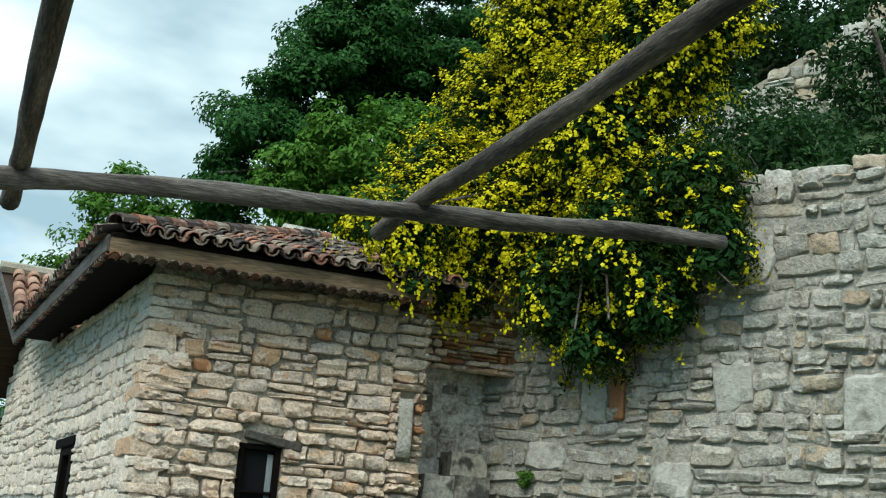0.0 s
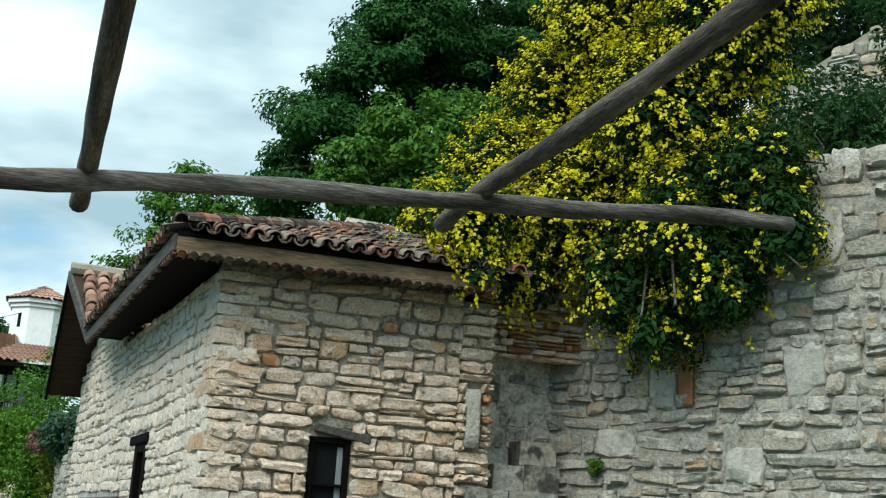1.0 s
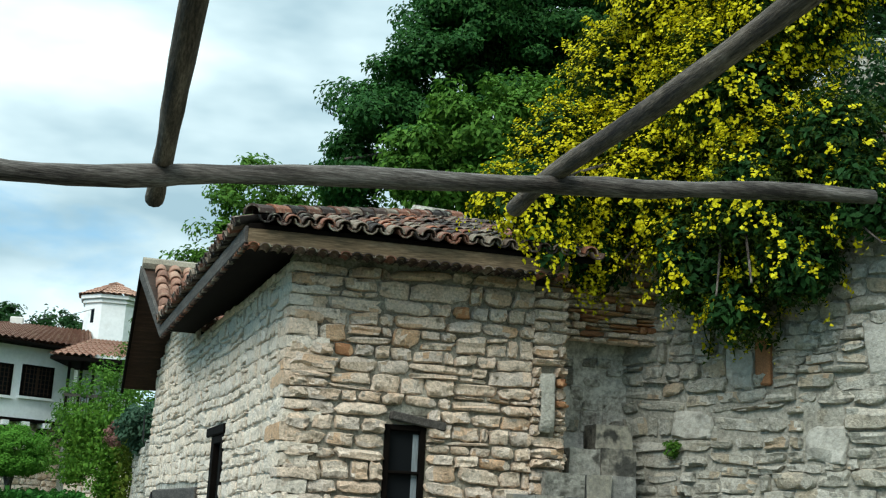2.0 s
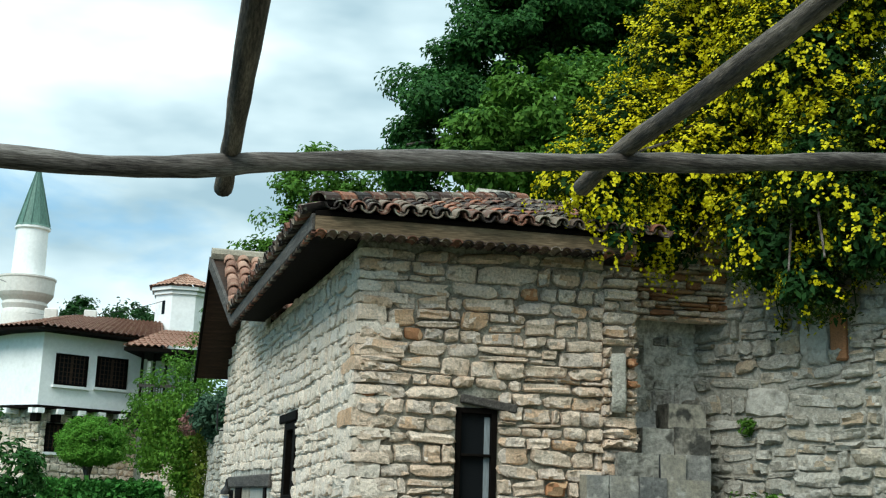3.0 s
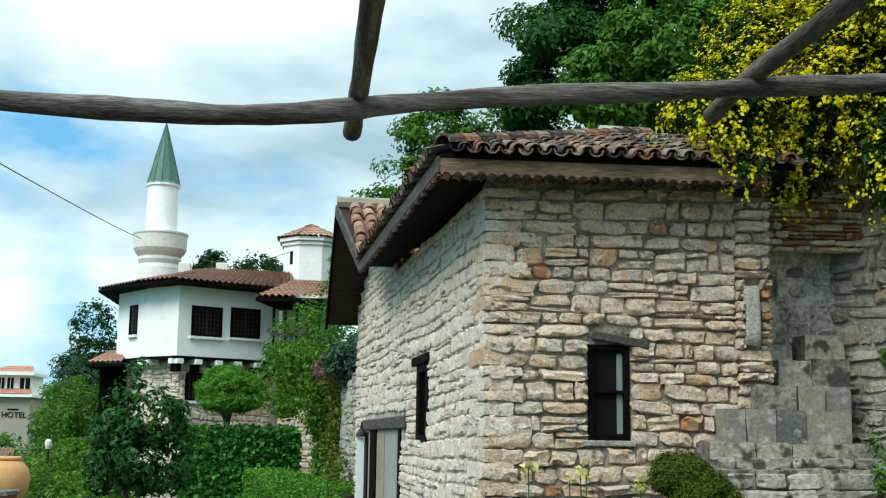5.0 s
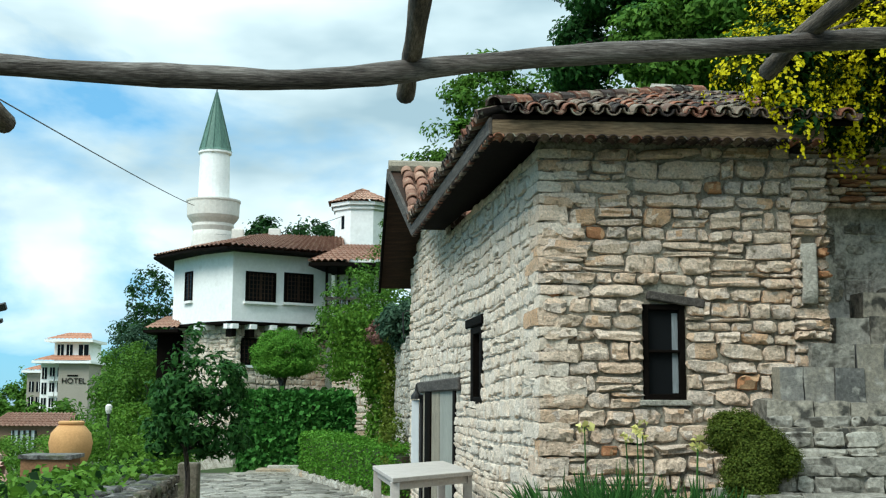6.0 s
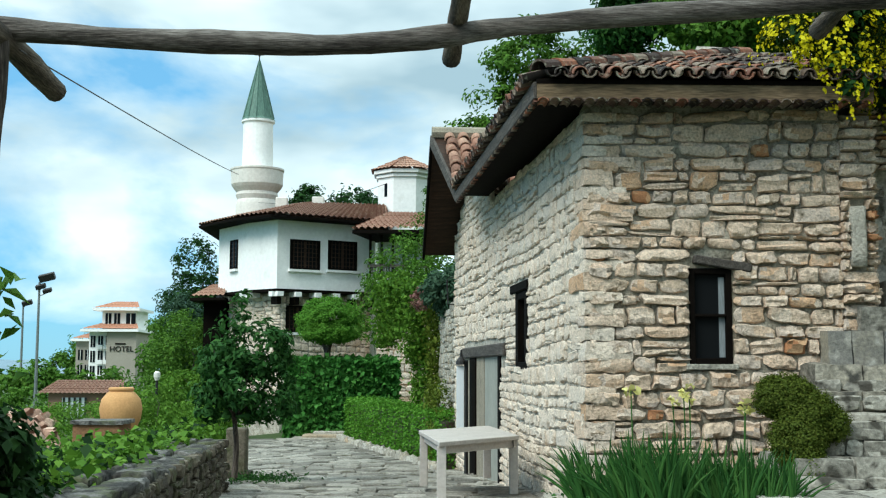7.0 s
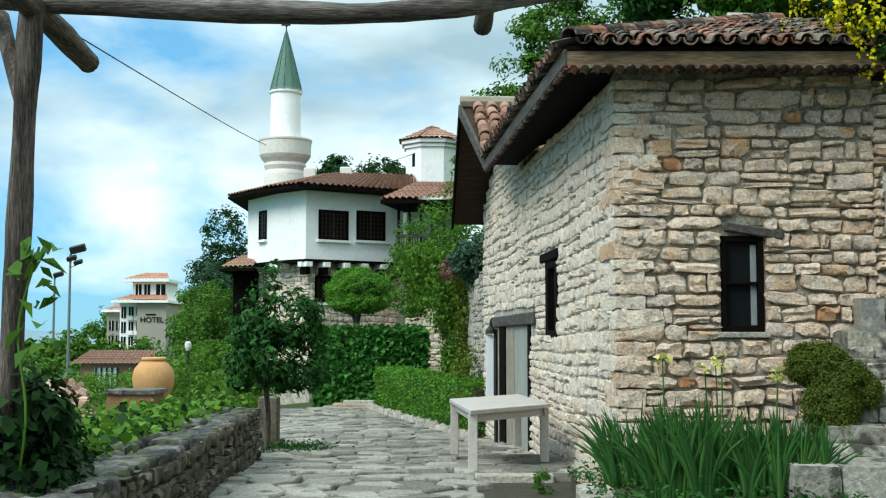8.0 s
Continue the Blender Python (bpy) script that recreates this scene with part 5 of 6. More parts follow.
parapet = empty("parapet_wall")
tagged(parapet, "low dark mossy dry-stone parapet beside the path", "wall", kind="structure")
PO, PD = Vector((par_x(4.0), 4.0, 0)), Vector((par_x(15.5) - par_x(4.0), 11.5, 0)).normalized()
PN = Vector((PD.y, -PD.x, 0))
PM = Matrix(((PD.x, -PN.x, 0, PO.x), (PD.y, -PN.y, 0, PO.y), (0, 0, 1, 0), (0, 0, 0, 1)))
plen = 11.5
for a, b, zt in ((0, 4, 0.6), (4, 8, 0.57), (8, plen, 0.53)):
    part("core", boxed(a, b, 0.03, 0.52, -0.8, zt - 0.05, PM), M_SOIL, parapet)
ptop = lambda u: 0.645 - 0.008 * u
st = masonry(PO, PD, PN, plen, -0.6, ptop, (0.07, 0.17), (0.14, 0.32), (), 41, 0.045, 0.022, 1.5, 0.05, 0.06)
st += masonry(PO + PD * plen, -PN, PD, 0.5, -0.6, lambda u: 0.5, (0.08, 0.17), (0.16, 0.38), (), 42, 0.05)
lay(parapet, st, M_STONE_DARK, lambda p: p.y > 8.0)
rng = random.Random(77)
cop, u = [], 0.0
while u < plen - 0.1:
    w = rng.uniform(0.4, 0.85)
    for v0, v1 in ((0.0, rng.uniform(0.24, 0.32)),):
        for a, b in ((-0.04, v1), (v1, 0.54)):
            p = PO + PD * (u + w / 2) - PN * ((a + b) / 2) + Vector((0, 0, ptop(u) - 0.03 + rng.uniform(-0.02, 0.02)))
            m = Matrix(((PD.x * (w - 0.035), 0, PN.x * (b - a - 0.03), p.x), (PD.y * (w - 0.035), 0, PN.y * (b - a - 0.03), p.y), (0, rng.uniform(0.035, 0.07), 0, p.z), (0, 0, 0, 1)))
            cop.append((m, rng.randrange(28)))
    u += w
M_COPING = material("lichened coping slab", [(0.36, (0.014, 0.013, 0.011)), (0.48, (0.045, 0.043, 0.038)), (0.57, (0.12, 0.117, 0.108)), (0.7, (0.27, 0.26, 0.24))], 7, island=0.2, bump=1.0, depth=0.06, fine=24, tint=((0.5, 0.68), (0.09, 0.1, 0.05), 4.0))
lay(parapet, cop, M_COPING, lambda p: p.y > 7.0, "coping_stone")
bm = bmesh.new()
slab(bm, [(-9, 4, 0.2), (par_x(4) - 0.5, 4, 0.45), (par_x(15.5) - 0.5, 15.5, 0.4), (-4.6, 20.6, 0.0), (-9, 20.6, 0.0)], (0, 0, -1.2))
tagged(part("planter_bed", bm, M_SOIL), "dark soil of the raised planting bed", "soil", kind="structure")

# hedge kerb of small stones
kerb = empty("path_kerb")
tagged(kerb, "row of rough pale kerb stones along the hedge", "kerb", kind="structure")
K0, K1 = Vector((0.45, 23.2, -0.5)), Vector((-2.3, 36.0, -0.65))
kd = (K1 - K0)
ks = []
for k in range(34):
    p = K0 + kd * (k / 34.0) + Vector((0, 0, 0.02))
    l = kd.length / 34
    d2 = Vector((kd.x, kd.y, 0)).normalized()
    n2 = Vector((-d2.y, d2.x, 0))
    ks.append((Matrix(((d2.x * l * 0.93, 0, n2.x * 0.2, p.x), (d2.y * l * 0.93, 0, n2.y * 0.2, p.y), (0, 0.13 * rng.uniform(0.8, 1.3), 0, p.z), (0, 0, 0, 1))), rng.randrange(28)))
lay(kerb, ks, M_STONE_GREY, near, "kerb_stone")
esteps = empty("path_steps")
tagged(esteps, "low stone steps at the end of the path", "steps", kind="structure")
for k in range(3):
    part("step", boxed(-3.6 + k * 0.3, -2.2 + k * 0.06, 35.2 + k * 0.35, 36.4, -0.9, -0.64 + 0.08 * (k + 1), bevel=0.02), M_STONE_GREY, esteps)

# iris bed edging and shallow basin
bed = empty("iris_bed")
tagged(bed, "raised planting bed edged with worn stone", "planter", kind="structure")
bm = bmesh.new()
slab(bm, [(1.2, 8.5, 0.12), (2.9, 8.5, 0.12), (3.5, 10.2, 0.2), (4.2, 12.1, 0.25), (1.75, 12.15, 0.15), (1.25, 11.7, 0.12)], (0, 0, -0.5))
part("soil", bm, M_SOIL, bed)
for k in range(9):
    y0 = 8.4 + k * 0.5
    part("edge_stone", boxed(1.02 + 0.05 * k - 0.02, 1.3 + 0.05 * k, y0, y0 + 0.48, -0.2, 0.14 + rng.uniform(-0.02, 0.02), bevel=0.025), M_STONE_GREY, bed)
bas = empty("basin")
tagged(bas, "shallow stone basin with brown standing water", "basin")
part("water", boxed(0.34, 1.0, 9.6, 12.4, -0.2, -0.045), M_WET, bas)
part("rim", boxed(0.24, 0.33, 9.6, 12.6, -0.2, 0.03, bevel=0.015), M_STONE_GREY, bas)
part("rim", boxed(0.33, 1.15, 12.42, 12.6, -0.2, 0.05, bevel=0.015), M_STONE_GREY, bas)
bm = bmesh.new()
slab(bm, [(0.3, 12.6, 0.04), (1.72, 12.6, 0.05), (1.5, 15.8, -0.1), (0.1, 15.8, -0.1)], (0, 0, -0.3))
tagged(part("door_slab", bm, M_PAVE), "worn stone platform before the house", "pavement", kind="structure")

# table on the platform
tb = empty("table", 0, 0, 0)
tagged(tb, "pale grey painted wooden table standing on the stone platform", "table")
N_, R_, L_ = Vector((0.31, 12.85, 0)), Vector((1.23, 14.1, 0)), Vector((0.11, 15.2, 0))
B_ = R_ + L_ - N_
zt = 0.69
bm = bmesh.new()
cen = (N_ + B_) / 2
tops = [cen + (q - cen) * 1.05 + Vector((0, 0, zt)) for q in (N_, R_, B_, L_)]
slab(bm, tops, (0, 0, -0.05))
bmesh.ops.bevel(bm, geom=bm.edges[:], offset=0.006, segments=1, affect="EDGES")
part("tabletop", bm, M_TABLE, tb)
for a, b in ((N_, R_), (R_, B_), (B_, L_), (L_, N_)):
    bm = bmesh.new()
    i = (cen - (a + b) / 2).normalized() * 0.04
    slab(bm, [a + i + Vector((0, 0, zt - 0.052)), b + i + Vector((0, 0, zt - 0.052)), b + i * 1.6 + Vector((0, 0, zt - 0.052)), a + i * 1.6 + Vector((0, 0, zt - 0.052))], (0, 0, -0.085))
    part("apron", bm, M_TABLE, tb)
for q in (N_, R_, B_, L_):
    c = q + (cen - q).normalized() * 0.05
    g = -0.0 if q.y < 13 else path_z(c.y) * 0.15
    part("leg", boxed(c.x - 0.05, c.x + 0.05, c.y - 0.05, c.y + 0.05, g + 0.02, zt - 0.052, bevel=0.006), M_TABLE, tb)

# sign post by the doorway
sg = empty("sign_post")
tagged(sg, "narrow white notice panel on a black post by the door", "sign")
part("post", tube(bmesh.new(), [(0.93, 21.0, -0.5), (0.93, 21.0, 1.62)], [0.035, 0.035], 8), M_METAL_DARK, sg)
part("panel", boxed(0.76, 0.89, 20.98, 21.02, 0.4, 1.52, bevel=0.005), M_SIGN, sg)
part("cap", lathe(bmesh.new(), [(0.1, 1.54), (0.09, 1.6), (0.03, 1.68), (0.012, 1.8)], 0.84, 21.0, 10), M_METAL_DARK, sg)

ped = empty("stone_pedestal")
tagged(ped, "square weathered stone pedestal at the parapet end", "pedestal")
part("shaft", boxed(-3.02, -2.7, 19.5, 19.85, -0.6, 0.5, bevel=0.02), M_STONE_DARK, ped)
part("foot", boxed(-3.1, -2.62, 19.42, 19.93, -0.6, -0.2, bevel=0.02), M_STONE_DARK, ped)
# terracotta jar and trough
jar = empty("storage_jar")
tagged(jar, "big round ochre terracotta storage jar in the greenery", "jar")
part("body", lathe(bmesh.new(), [(0.16, 0.1), (0.3, 0.24), (0.39, 0.46), (0.42, 0.66), (0.38, 0.85), (0.27, 0.98), (0.2, 1.02)], -5.82, 24.0, 32), M_TERRACOTTA, jar, smooth=True)
part("rim", lathe(bmesh.new(), [(0.2, 0.99), (0.245, 1.02), (0.255, 1.06), (0.22, 1.085), (0.17, 1.06)], -5.82, 24.0, 32), M_TERRACOTTA, jar, smooth=True)
part("plinth", boxed(-6.2, -5.4, 23.6, 24.4, -1.3, 0.12, bevel=0.03), M_STONE_DARK, jar)
tro = empty("trough")
tagged(tro, "long brown clay trough set among the plants", "trough")
M_CLAY = material("dull brown clay", [(0.2, (0.16, 0.08, 0.04)), (0.55, (0.25, 0.13, 0.065)), (0.9, (0.33, 0.2, 0.11))], 4, bump=0.5, fine=25, speckle=0.25)
for a in ((-5.8, -5.0, 20.6, 20.66, -0.05, 0.5), (-5.8, -5.0, 21.34, 21.4, -0.05, 0.5), (-5.8, -5.74, 20.66, 21.34, -0.05, 0.5), (-5.06, -5.0, 20.66, 21.34, -0.05, 0.5)):
    part("side", boxed(*a, bevel=0.008), M_CLAY, tro)
part("lid", rough_box(-5.84, -4.94, 20.55, 21.45, 0.502, 0.57, 0.012, 4, 8), M_COPING, tro, "lichened stone lid")
part("base", boxed(-5.75, -5.05, 20.7, 21.3, -1.2, 0.0), M_STONE_DARK, tro)

# heap of pinkish rubble
rub = empty("rubble_heap")
tagged(rub, "heap of pinkish broken stones beyond the plants", "rubble")
M_RUBBLE = material("pinkish stone", [(0.1, (0.26, 0.14, 0.1)), (0.5, (0.42, 0.27, 0.2)), (0.9, (0.55, 0.42, 0.33))], 5, island=0.6, bump=0.6)
hp = []
for k in range(520):
    y = rng.uniform(23, 29)
    x = -7.6 - (y - 23) * 0.4 + rng.uniform(-2.6, 1.0)
    z = -0.55 + 0.95 * math.exp(-((x + 8.6) ** 2) / 5) * rng.uniform(0.5, 1)
    e = Euler((rng.uniform(0, 6), rng.uniform(0, 6), rng.uniform(0, 6))).to_matrix().to_4x4()
    hp.append((Matrix.Translation((x, y, z)) @ e @ Matrix.Diagonal((rng.uniform(0.14, 0.36), rng.uniform(0.07, 0.16), rng.uniform(0.12, 0.28), 1)), rng.randrange(28)))
lay(rub, hp, M_RUBBLE, lambda p: False)

# ---- plants ----
g_rng = np.random.default_rng(3)


def box_places(x0, x1, y0, y1, z0, z1, n, seed, wob=0.06):
    """Leaf places over the sides and top of a clipped block."""
    r = np.random.default_rng(seed)
    q = r.uniform(0, 1, (n, 3))
    ar = np.array([(y1 - y0) * (z1 - z0), (y1 - y0) * (z1 - z0), (x1 - x0) * (z1 - z0), (x1 - x0) * (z1 - z0), (x1 - x0) * (y1 - y0)])
    s = r.choice(5, n, p=ar / ar.sum())
    q[s == 0, 0], q[s == 1, 0], q[s == 2, 1], q[s == 3, 1], q[s == 4, 2] = 0, 1, 0, 1, 1
    P = np.array([x0, y0, z0]) + q * np.array([x1 - x0, y1 - y0, z1 - z0])
    P += r.normal(0, wob, (n, 3))
    return P


def twist(P, o, ang):
    c, s = math.cos(ang), math.sin(ang)
    return np.stack([o[0] + P[:, 0] * c - P[:, 1] * s, o[1] + P[:, 0] * s + P[:, 1] * c, P[:, 2]], 1)


# yellow bush spilling over the retaining wall
bush = empty("flowering_bush")
tagged(bush, "large yellow flowering bush spilling over the retaining wall", "bush")
bush_form = [(4.3, 11.6, 4.9, 0.46), (4.9, 12.2, 5.59, 0.72), (5.05, 12.2, 4.68, 0.58), (5.63, 12.22, 6.66, 0.82), (5.8, 11.93, 5.42, 0.98), (6.0, 11.57, 7.59, 0.95), (6.1, 11.4, 4.37, 0.66), (6.32, 11.0, 3.84, 0.38), (6.37, 10.92, 6.26, 1.05), (6.54, 10.63, 4.99, 0.92), (6.67, 10.4, 7.15, 0.83), (6.65, 10.43, 4.29, 0.48), (6.9, 9.98, 5.46, 0.54), (6.99, 9.83, 4.83, 0.44), (6.32, 11.0, 8.37, 1.02), (6.93, 9.93, 7.43, 0.57), (3.85, 11.6, 4.9, 0.24), (4.4, 11.6, 4.4, 0.22)]
blobs = [((x_, y_, z_), (r_, 0.6 * r_, r_)) for x_, y_, z_, r_ in bush_form]
# inner leaves in a darker green, painting in the shade inside the bush
inner_ = [(c, tuple(0.74 * v for v in r)) for c, r in blobs]
P, N = clumps(inner_, 1100, 0.26, 60, 55, 0.9, 0.1, True)
tagged(foliage("greenery", P, 0.1, M_LEAF_DARK, 55, bush, aspect=0.45, N=N), kind="stuff")
P, N = clumps(blobs, 2600, 0.15, 30, 51, 0.9, 0.3, True)
tagged(foliage("greenery", P, 0.055, M_LEAF_BUSH, 51, bush, aspect=0.36, N=N), kind="stuff")
# arching shoots, flowering along their outer half
r_s = np.random.default_rng(52)
PS, NS, PG = [], [], []
weight = np.array([r[0] ** 2 for c, r in blobs])
for w in r_s.choice(len(blobs), 7600, p=weight / weight.sum()):
    c, r = np.array(blobs[w][0]), np.array(blobs[w][1])
    d = r_s.normal(size=3)
    d[1] -= 0.5
    d /= np.linalg.norm(d)
    base = c + d * r * r_s.uniform(0.72, 1.0)
    bare = 0.1 + 0.8 * min(max((5.6 - base[2]) * 0.5 + (base[0] - 5.35) * 0.7, 0.0), 1.0)
    if r_s.random() < bare:
        continue
    out = d + np.array([-0.15, -0.15, 0.55 if base[2] > 5 else -0.35]) + 0.3 * r_s.normal(size=3)
    out /= np.linalg.norm(out)
    L = r_s.uniform(0.1, 0.36)
    m = int(r_s.integers(6, 17))
    t = r_s.uniform(0.0, 1.0, m) ** 0.6
    sag = np.outer(t * t, (0, 0, -0.35 * L))
    PS.append(base + np.outer(t * L, out) + sag + r_s.normal(0, 0.024, (m, 3)))
    NS.append(np.tile(out + d, (m, 1)))
    t = r_s.uniform(-0.3, 0.8, 8)
    PG.append(base + np.outer(t * L, out) + r_s.normal(0, 0.025, (8, 3)))
tagged(foliage("blossom", np.concatenate(PS), 0.044, M_FLOWER, 53, bush, "bright yellow flowers", aspect=0.8, N=np.concatenate(NS), spread=0.8), kind="stuff")
tagged(foliage("shoot_leaf", np.concatenate(PG), 0.07, M_LEAF_BUSH, 54, bush, aspect=0.22), kind="stuff")
for k in range(16):
    c = blobs[k % len(blobs)][0]
    e = Vector(c) + Vector((rng.uniform(-0.8, 0.8), -0.4, rng.uniform(-0.7, 0.3)))
    q = spline([(7.4, 12.6, 5.2), Vector((7.0, 12.3, 5.6)).lerp(e, 0.5) + Vector((0, 0, 0.3)), e], 4)
    part("stem", tube(bmesh.new(), q, [0.03 - 0.0025 * i for i in range(len(q))], 5), M_LOG_Z, bush)
for k in range(8):
    x = rng.uniform(6.2, 6.9)
    y = 12.71 - (x - 5.94) * 1.77 - 0.25
    zt_ = rng.uniform(3.8, 4.2)
    q = spline([(x, y, zt_ + 0.4), (x + rng.uniform(-0.1, 0.1), y - 0.08, zt_ - 0.2), (x + rng.uniform(-0.2, 0.2), y - 0.05, zt_ - rng.uniform(0.3, 0.75))], 4)
    part("stem", tube(bmesh.new(), q, [0.008] * len(q), 4), M_LEAF_BUSH, bush)
    L = np.array([tuple(p) for p in q])
    PP = np.repeat(L, 4, 0) + g_rng.normal(0, 0.04, (len(L) * 4, 3))
    tagged(foliage("spray", PP, 0.06, M_FLOWER if k % 2 else M_LEAF_BUSH, 60 + k, bush, aspect=0.7), kind="stuff")

# trees on the slope
tree("tree", (10.5, 35, 6.2), 6.5, 0.28, [((8.0, 34, 12.2), (2.6, 2.4, 2.3)), ((6.7, 34, 12.7), (1.6, 1.6, 1.5)), ((10.8, 34.5, 14.5), (4.2, 3, 3.2)), ((8.5, 34, 15.2), (1.4, 1.4, 1.4)), ((7.1, 34, 13.9), (1.35, 1.3, 1.3)), ((12.5, 34, 18.0), (4.6, 3, 2.8)), ((9.9, 34, 16.6), (2.2, 2, 1.8)), ((11.2, 34.5, 17.2), (2.6, 2, 2.2)), ((14.5, 33.5, 13.5), (3, 2.5, 3.5)), ((16.5, 34, 18), (3.5, 3, 4))], 470, 0.75, 420, 0.19, M_LEAF_TREE, 71, "tall dark green leafy tree on the hillside", limbs=9, flat=0.55, inner=0.55)
tree("tree", (9.8, 29, 5.0), 5.6, 0.16, [((8.5, 28.5, 11.6), (1.5, 1.4, 1.3)), ((10.4, 28.5, 11.6), (1.6, 1.4, 1.6)), ((7.3, 29, 10.4), (1.2, 1.2, 1.2)), ((12, 28.5, 11.2), (1.6, 1.4, 1.6)), ((9.2, 28.5, 10.0), (1.5, 1.2, 1.0))], 300, 0.45, 95, 0.19, M_LEAF_MID, 72, "mid-green walnut tree in front of darker trees", limbs=6)
tree("tree", (4.6, 40, 2.7), 6.5, 0.12, [((3.9, 40, 12.0), (1.3, 1.2, 1.5)), ((5.0, 40, 10.8), (1.6, 1.4, 1.6)), ((2.9, 40, 10.2), (1.0, 1.0, 1.0)), ((1.9, 40, 9.2), (1.0, 1, 0.8)), ((6.4, 40, 11.6), (1.4, 1.3, 1.4))], 230, 0.5, 60, 0.2, M_LEAF_MID, 73, "thin light green tree behind the house roof", limbs=6)
tree("tree", (18.5, 26, 12.5), 2.5, 0.15, [((18, 25.5, 15.5), (3.5, 2.5, 2.0)), ((14.5, 26.5, 14.6), (2.5, 2, 1.5)), ((21, 25, 16), (2.5, 2.5, 3))], 420, 0.6, 60, 0.22, M_LEAF_SHADED, 74, "dark leafy tree above the terrace wall", limbs=5)
tree("tree", (-5.6, 60, 3), 5.6, 0.15, [((-5.6, 60, 9.7), (1.1, 0.9, 0.95))], 70, 0.4, 30, 0.22, M_LEAF_DARK, 75, "small dark round tree behind the palace roof", limbs=3)
tree("tree", (-2.9, 61, 3), 5.6, 0.15, [((-3.2, 61, 9.6), (1.3, 1, 1.2)), ((-1.6, 61, 9.5), (1.4, 1, 1.0))], 120, 0.45, 30, 0.22, M_LEAF_DARK, 76, "dark spreading tree behind the palace roof", limbs=4)
tree("tree", (-10.5, 57, -0.8), 4.2, 0.15, [((-10.4, 57, 6.0), (1.1, 1, 2.0)), ((-11.1, 57, 4.3), (1.2, 1, 1.3)), ((-9.6, 57, 4.0), (1.1, 1, 1.6))], 240, 0.4, 30, 0.18, M_LEAF_DARK, 77, "tall dark tree on the seaward slope", limbs=4)
tree("tree", (-10.2, 52, -1.0), 2.6, 0.1, [((-10.2, 52, 3.6), (0.8, 1, 1.1)), ((-9.8, 51.5, 2.4), (0.9, 1, 1.2))], 170, 0.35, 28, 0.16, M_LEAF_BLUE, 78, "grey-green tree on the seaward slope", limbs=4)


def shrub(name, blobs_, n, rc, nl, leaf, mat, seed, label, category="shrub", **kw):
    c0, r0 = blobs_[0]
    lo = min(c[2] - r[2] for c, r in blobs_)
    ob = empty(name, c0[0], c0[1], lo)
    o = np.array([c0[0], c0[1], lo])
    P, N = clumps(blobs_, n, rc, nl, seed, 0.8, 0.4, True)
    tagged(foliage("greenery", P - o, leaf, mat, seed, ob, N=N, **kw), kind="stuff")
    for k, (c, r) in enumerate(blobs_[:5]):
        q = [Vector(c) - Vector(o) + Vector((0, 0, -r[2] * 0.9)), Vector(c) - Vector(o) + Vector((0.1 * r[0], 0, 0)), Vector(c) - Vector(o) + Vector((-0.2 * r[0], 0.1, r[2] * 0.6))]
        w = 0.03 * min(r)
        part("stem", tube(bmesh.new(), q, [w, w * 0.7, w * 0.3], 5), M_LOG_Z, ob)
    return tagged(ob, label, category)


shrub("shrub", [((-8.4, 45, 1.9), (1.6, 1.5, 1.3)), ((-9.2, 47, 2.4), (1.3, 1.5, 1.4)), ((-9.4, 44, 0.4), (1.2, 1.5, 0.9)), ((-8.3, 43, 0.5), (1.3, 1.2, 0.9))], 520, 0.35, 30, 0.13, M_LEAF_MID, 81, "dense green shrubs below the palace")
shrub("shrub", [((-7.0, 38, 0.6), (1.4, 1.3, 0.9)), ((-8.2, 36, -0.1), (1.4, 1.4, 0.7)), ((-6.0, 36, 0.1), (0.9, 1.3, 0.8)), ((-5.4, 33, 0.0), (0.9, 1.4, 0.5)), ((-7.4, 34.6, 0.45), (0.9, 0.6, 0.62))], 420, 0.28, 30, 0.11, M_LEAF_LIGHT, 82, "bright green shrubs beside the lawn")
shrub("shrub", [((-11.2, 40, -0.3), (2.6, 2, 0.6)), ((-8.9, 31, -0.4), (0.9, 1.4, 0.5))], 260, 0.28, 30, 0.11, M_LEAF_LIGHT, 83, "low rounded green shrubs near the rubble")
shrub("far_woods", [((-26.5 + 3.2 * k, 128 - 3 * (k % 3), 2.0 + 0.5 * k + 1.2 * (k % 2)), (3.0, 3, 2.8)) for k in range(7)] + [((-52 + 4 * k, 190, 3.5 + 0.9 * k), (4.5, 3, 3.0)) for k in range(5)] + [((-34 + 2.6 * k, 100, 0.1 + 0.4 * (k % 2)), (1.8, 2, 1.1)) for k in range(4)] + [((-50 + 3 * k, 170, 1.2 + 0.5 * k), (2.5, 2, 2)) for k in range(4)], 1000, 1.0, 30, 0.55, M_LEAF_MID, 84, "wooded far slope above the shore", "woods")
shrub("shrub", [((-30 + 3 * k, 78, -0.9 + 0.5 * (k % 2)), (2.4, 2, 0.9)) for k in range(7)], 420, 0.5, 28, 0.25, M_LEAF_MID, 85, "green shrubs along the shore road")
shrub("shrub", [((-0.4, 30, 3.9), (0.9, 0.8, 0.9)), ((0.1, 28.6, 3.4), (0.7, 0.7, 0.6)), ((-0.9, 31, 2.9), (0.7, 0.7, 1.0)), ((0.6, 32, 5.0), (1.0, 0.8, 0.9)), ((1.6, 34, 6.2), (1.4, 1.0, 1.5)), ((1.4, 30, 4.4), (1.0, 0.8, 1.2))], 420, 0.26, 30, 0.1, M_LEAF_MID, 86, "climbing greenery heaped over the terrace edge")
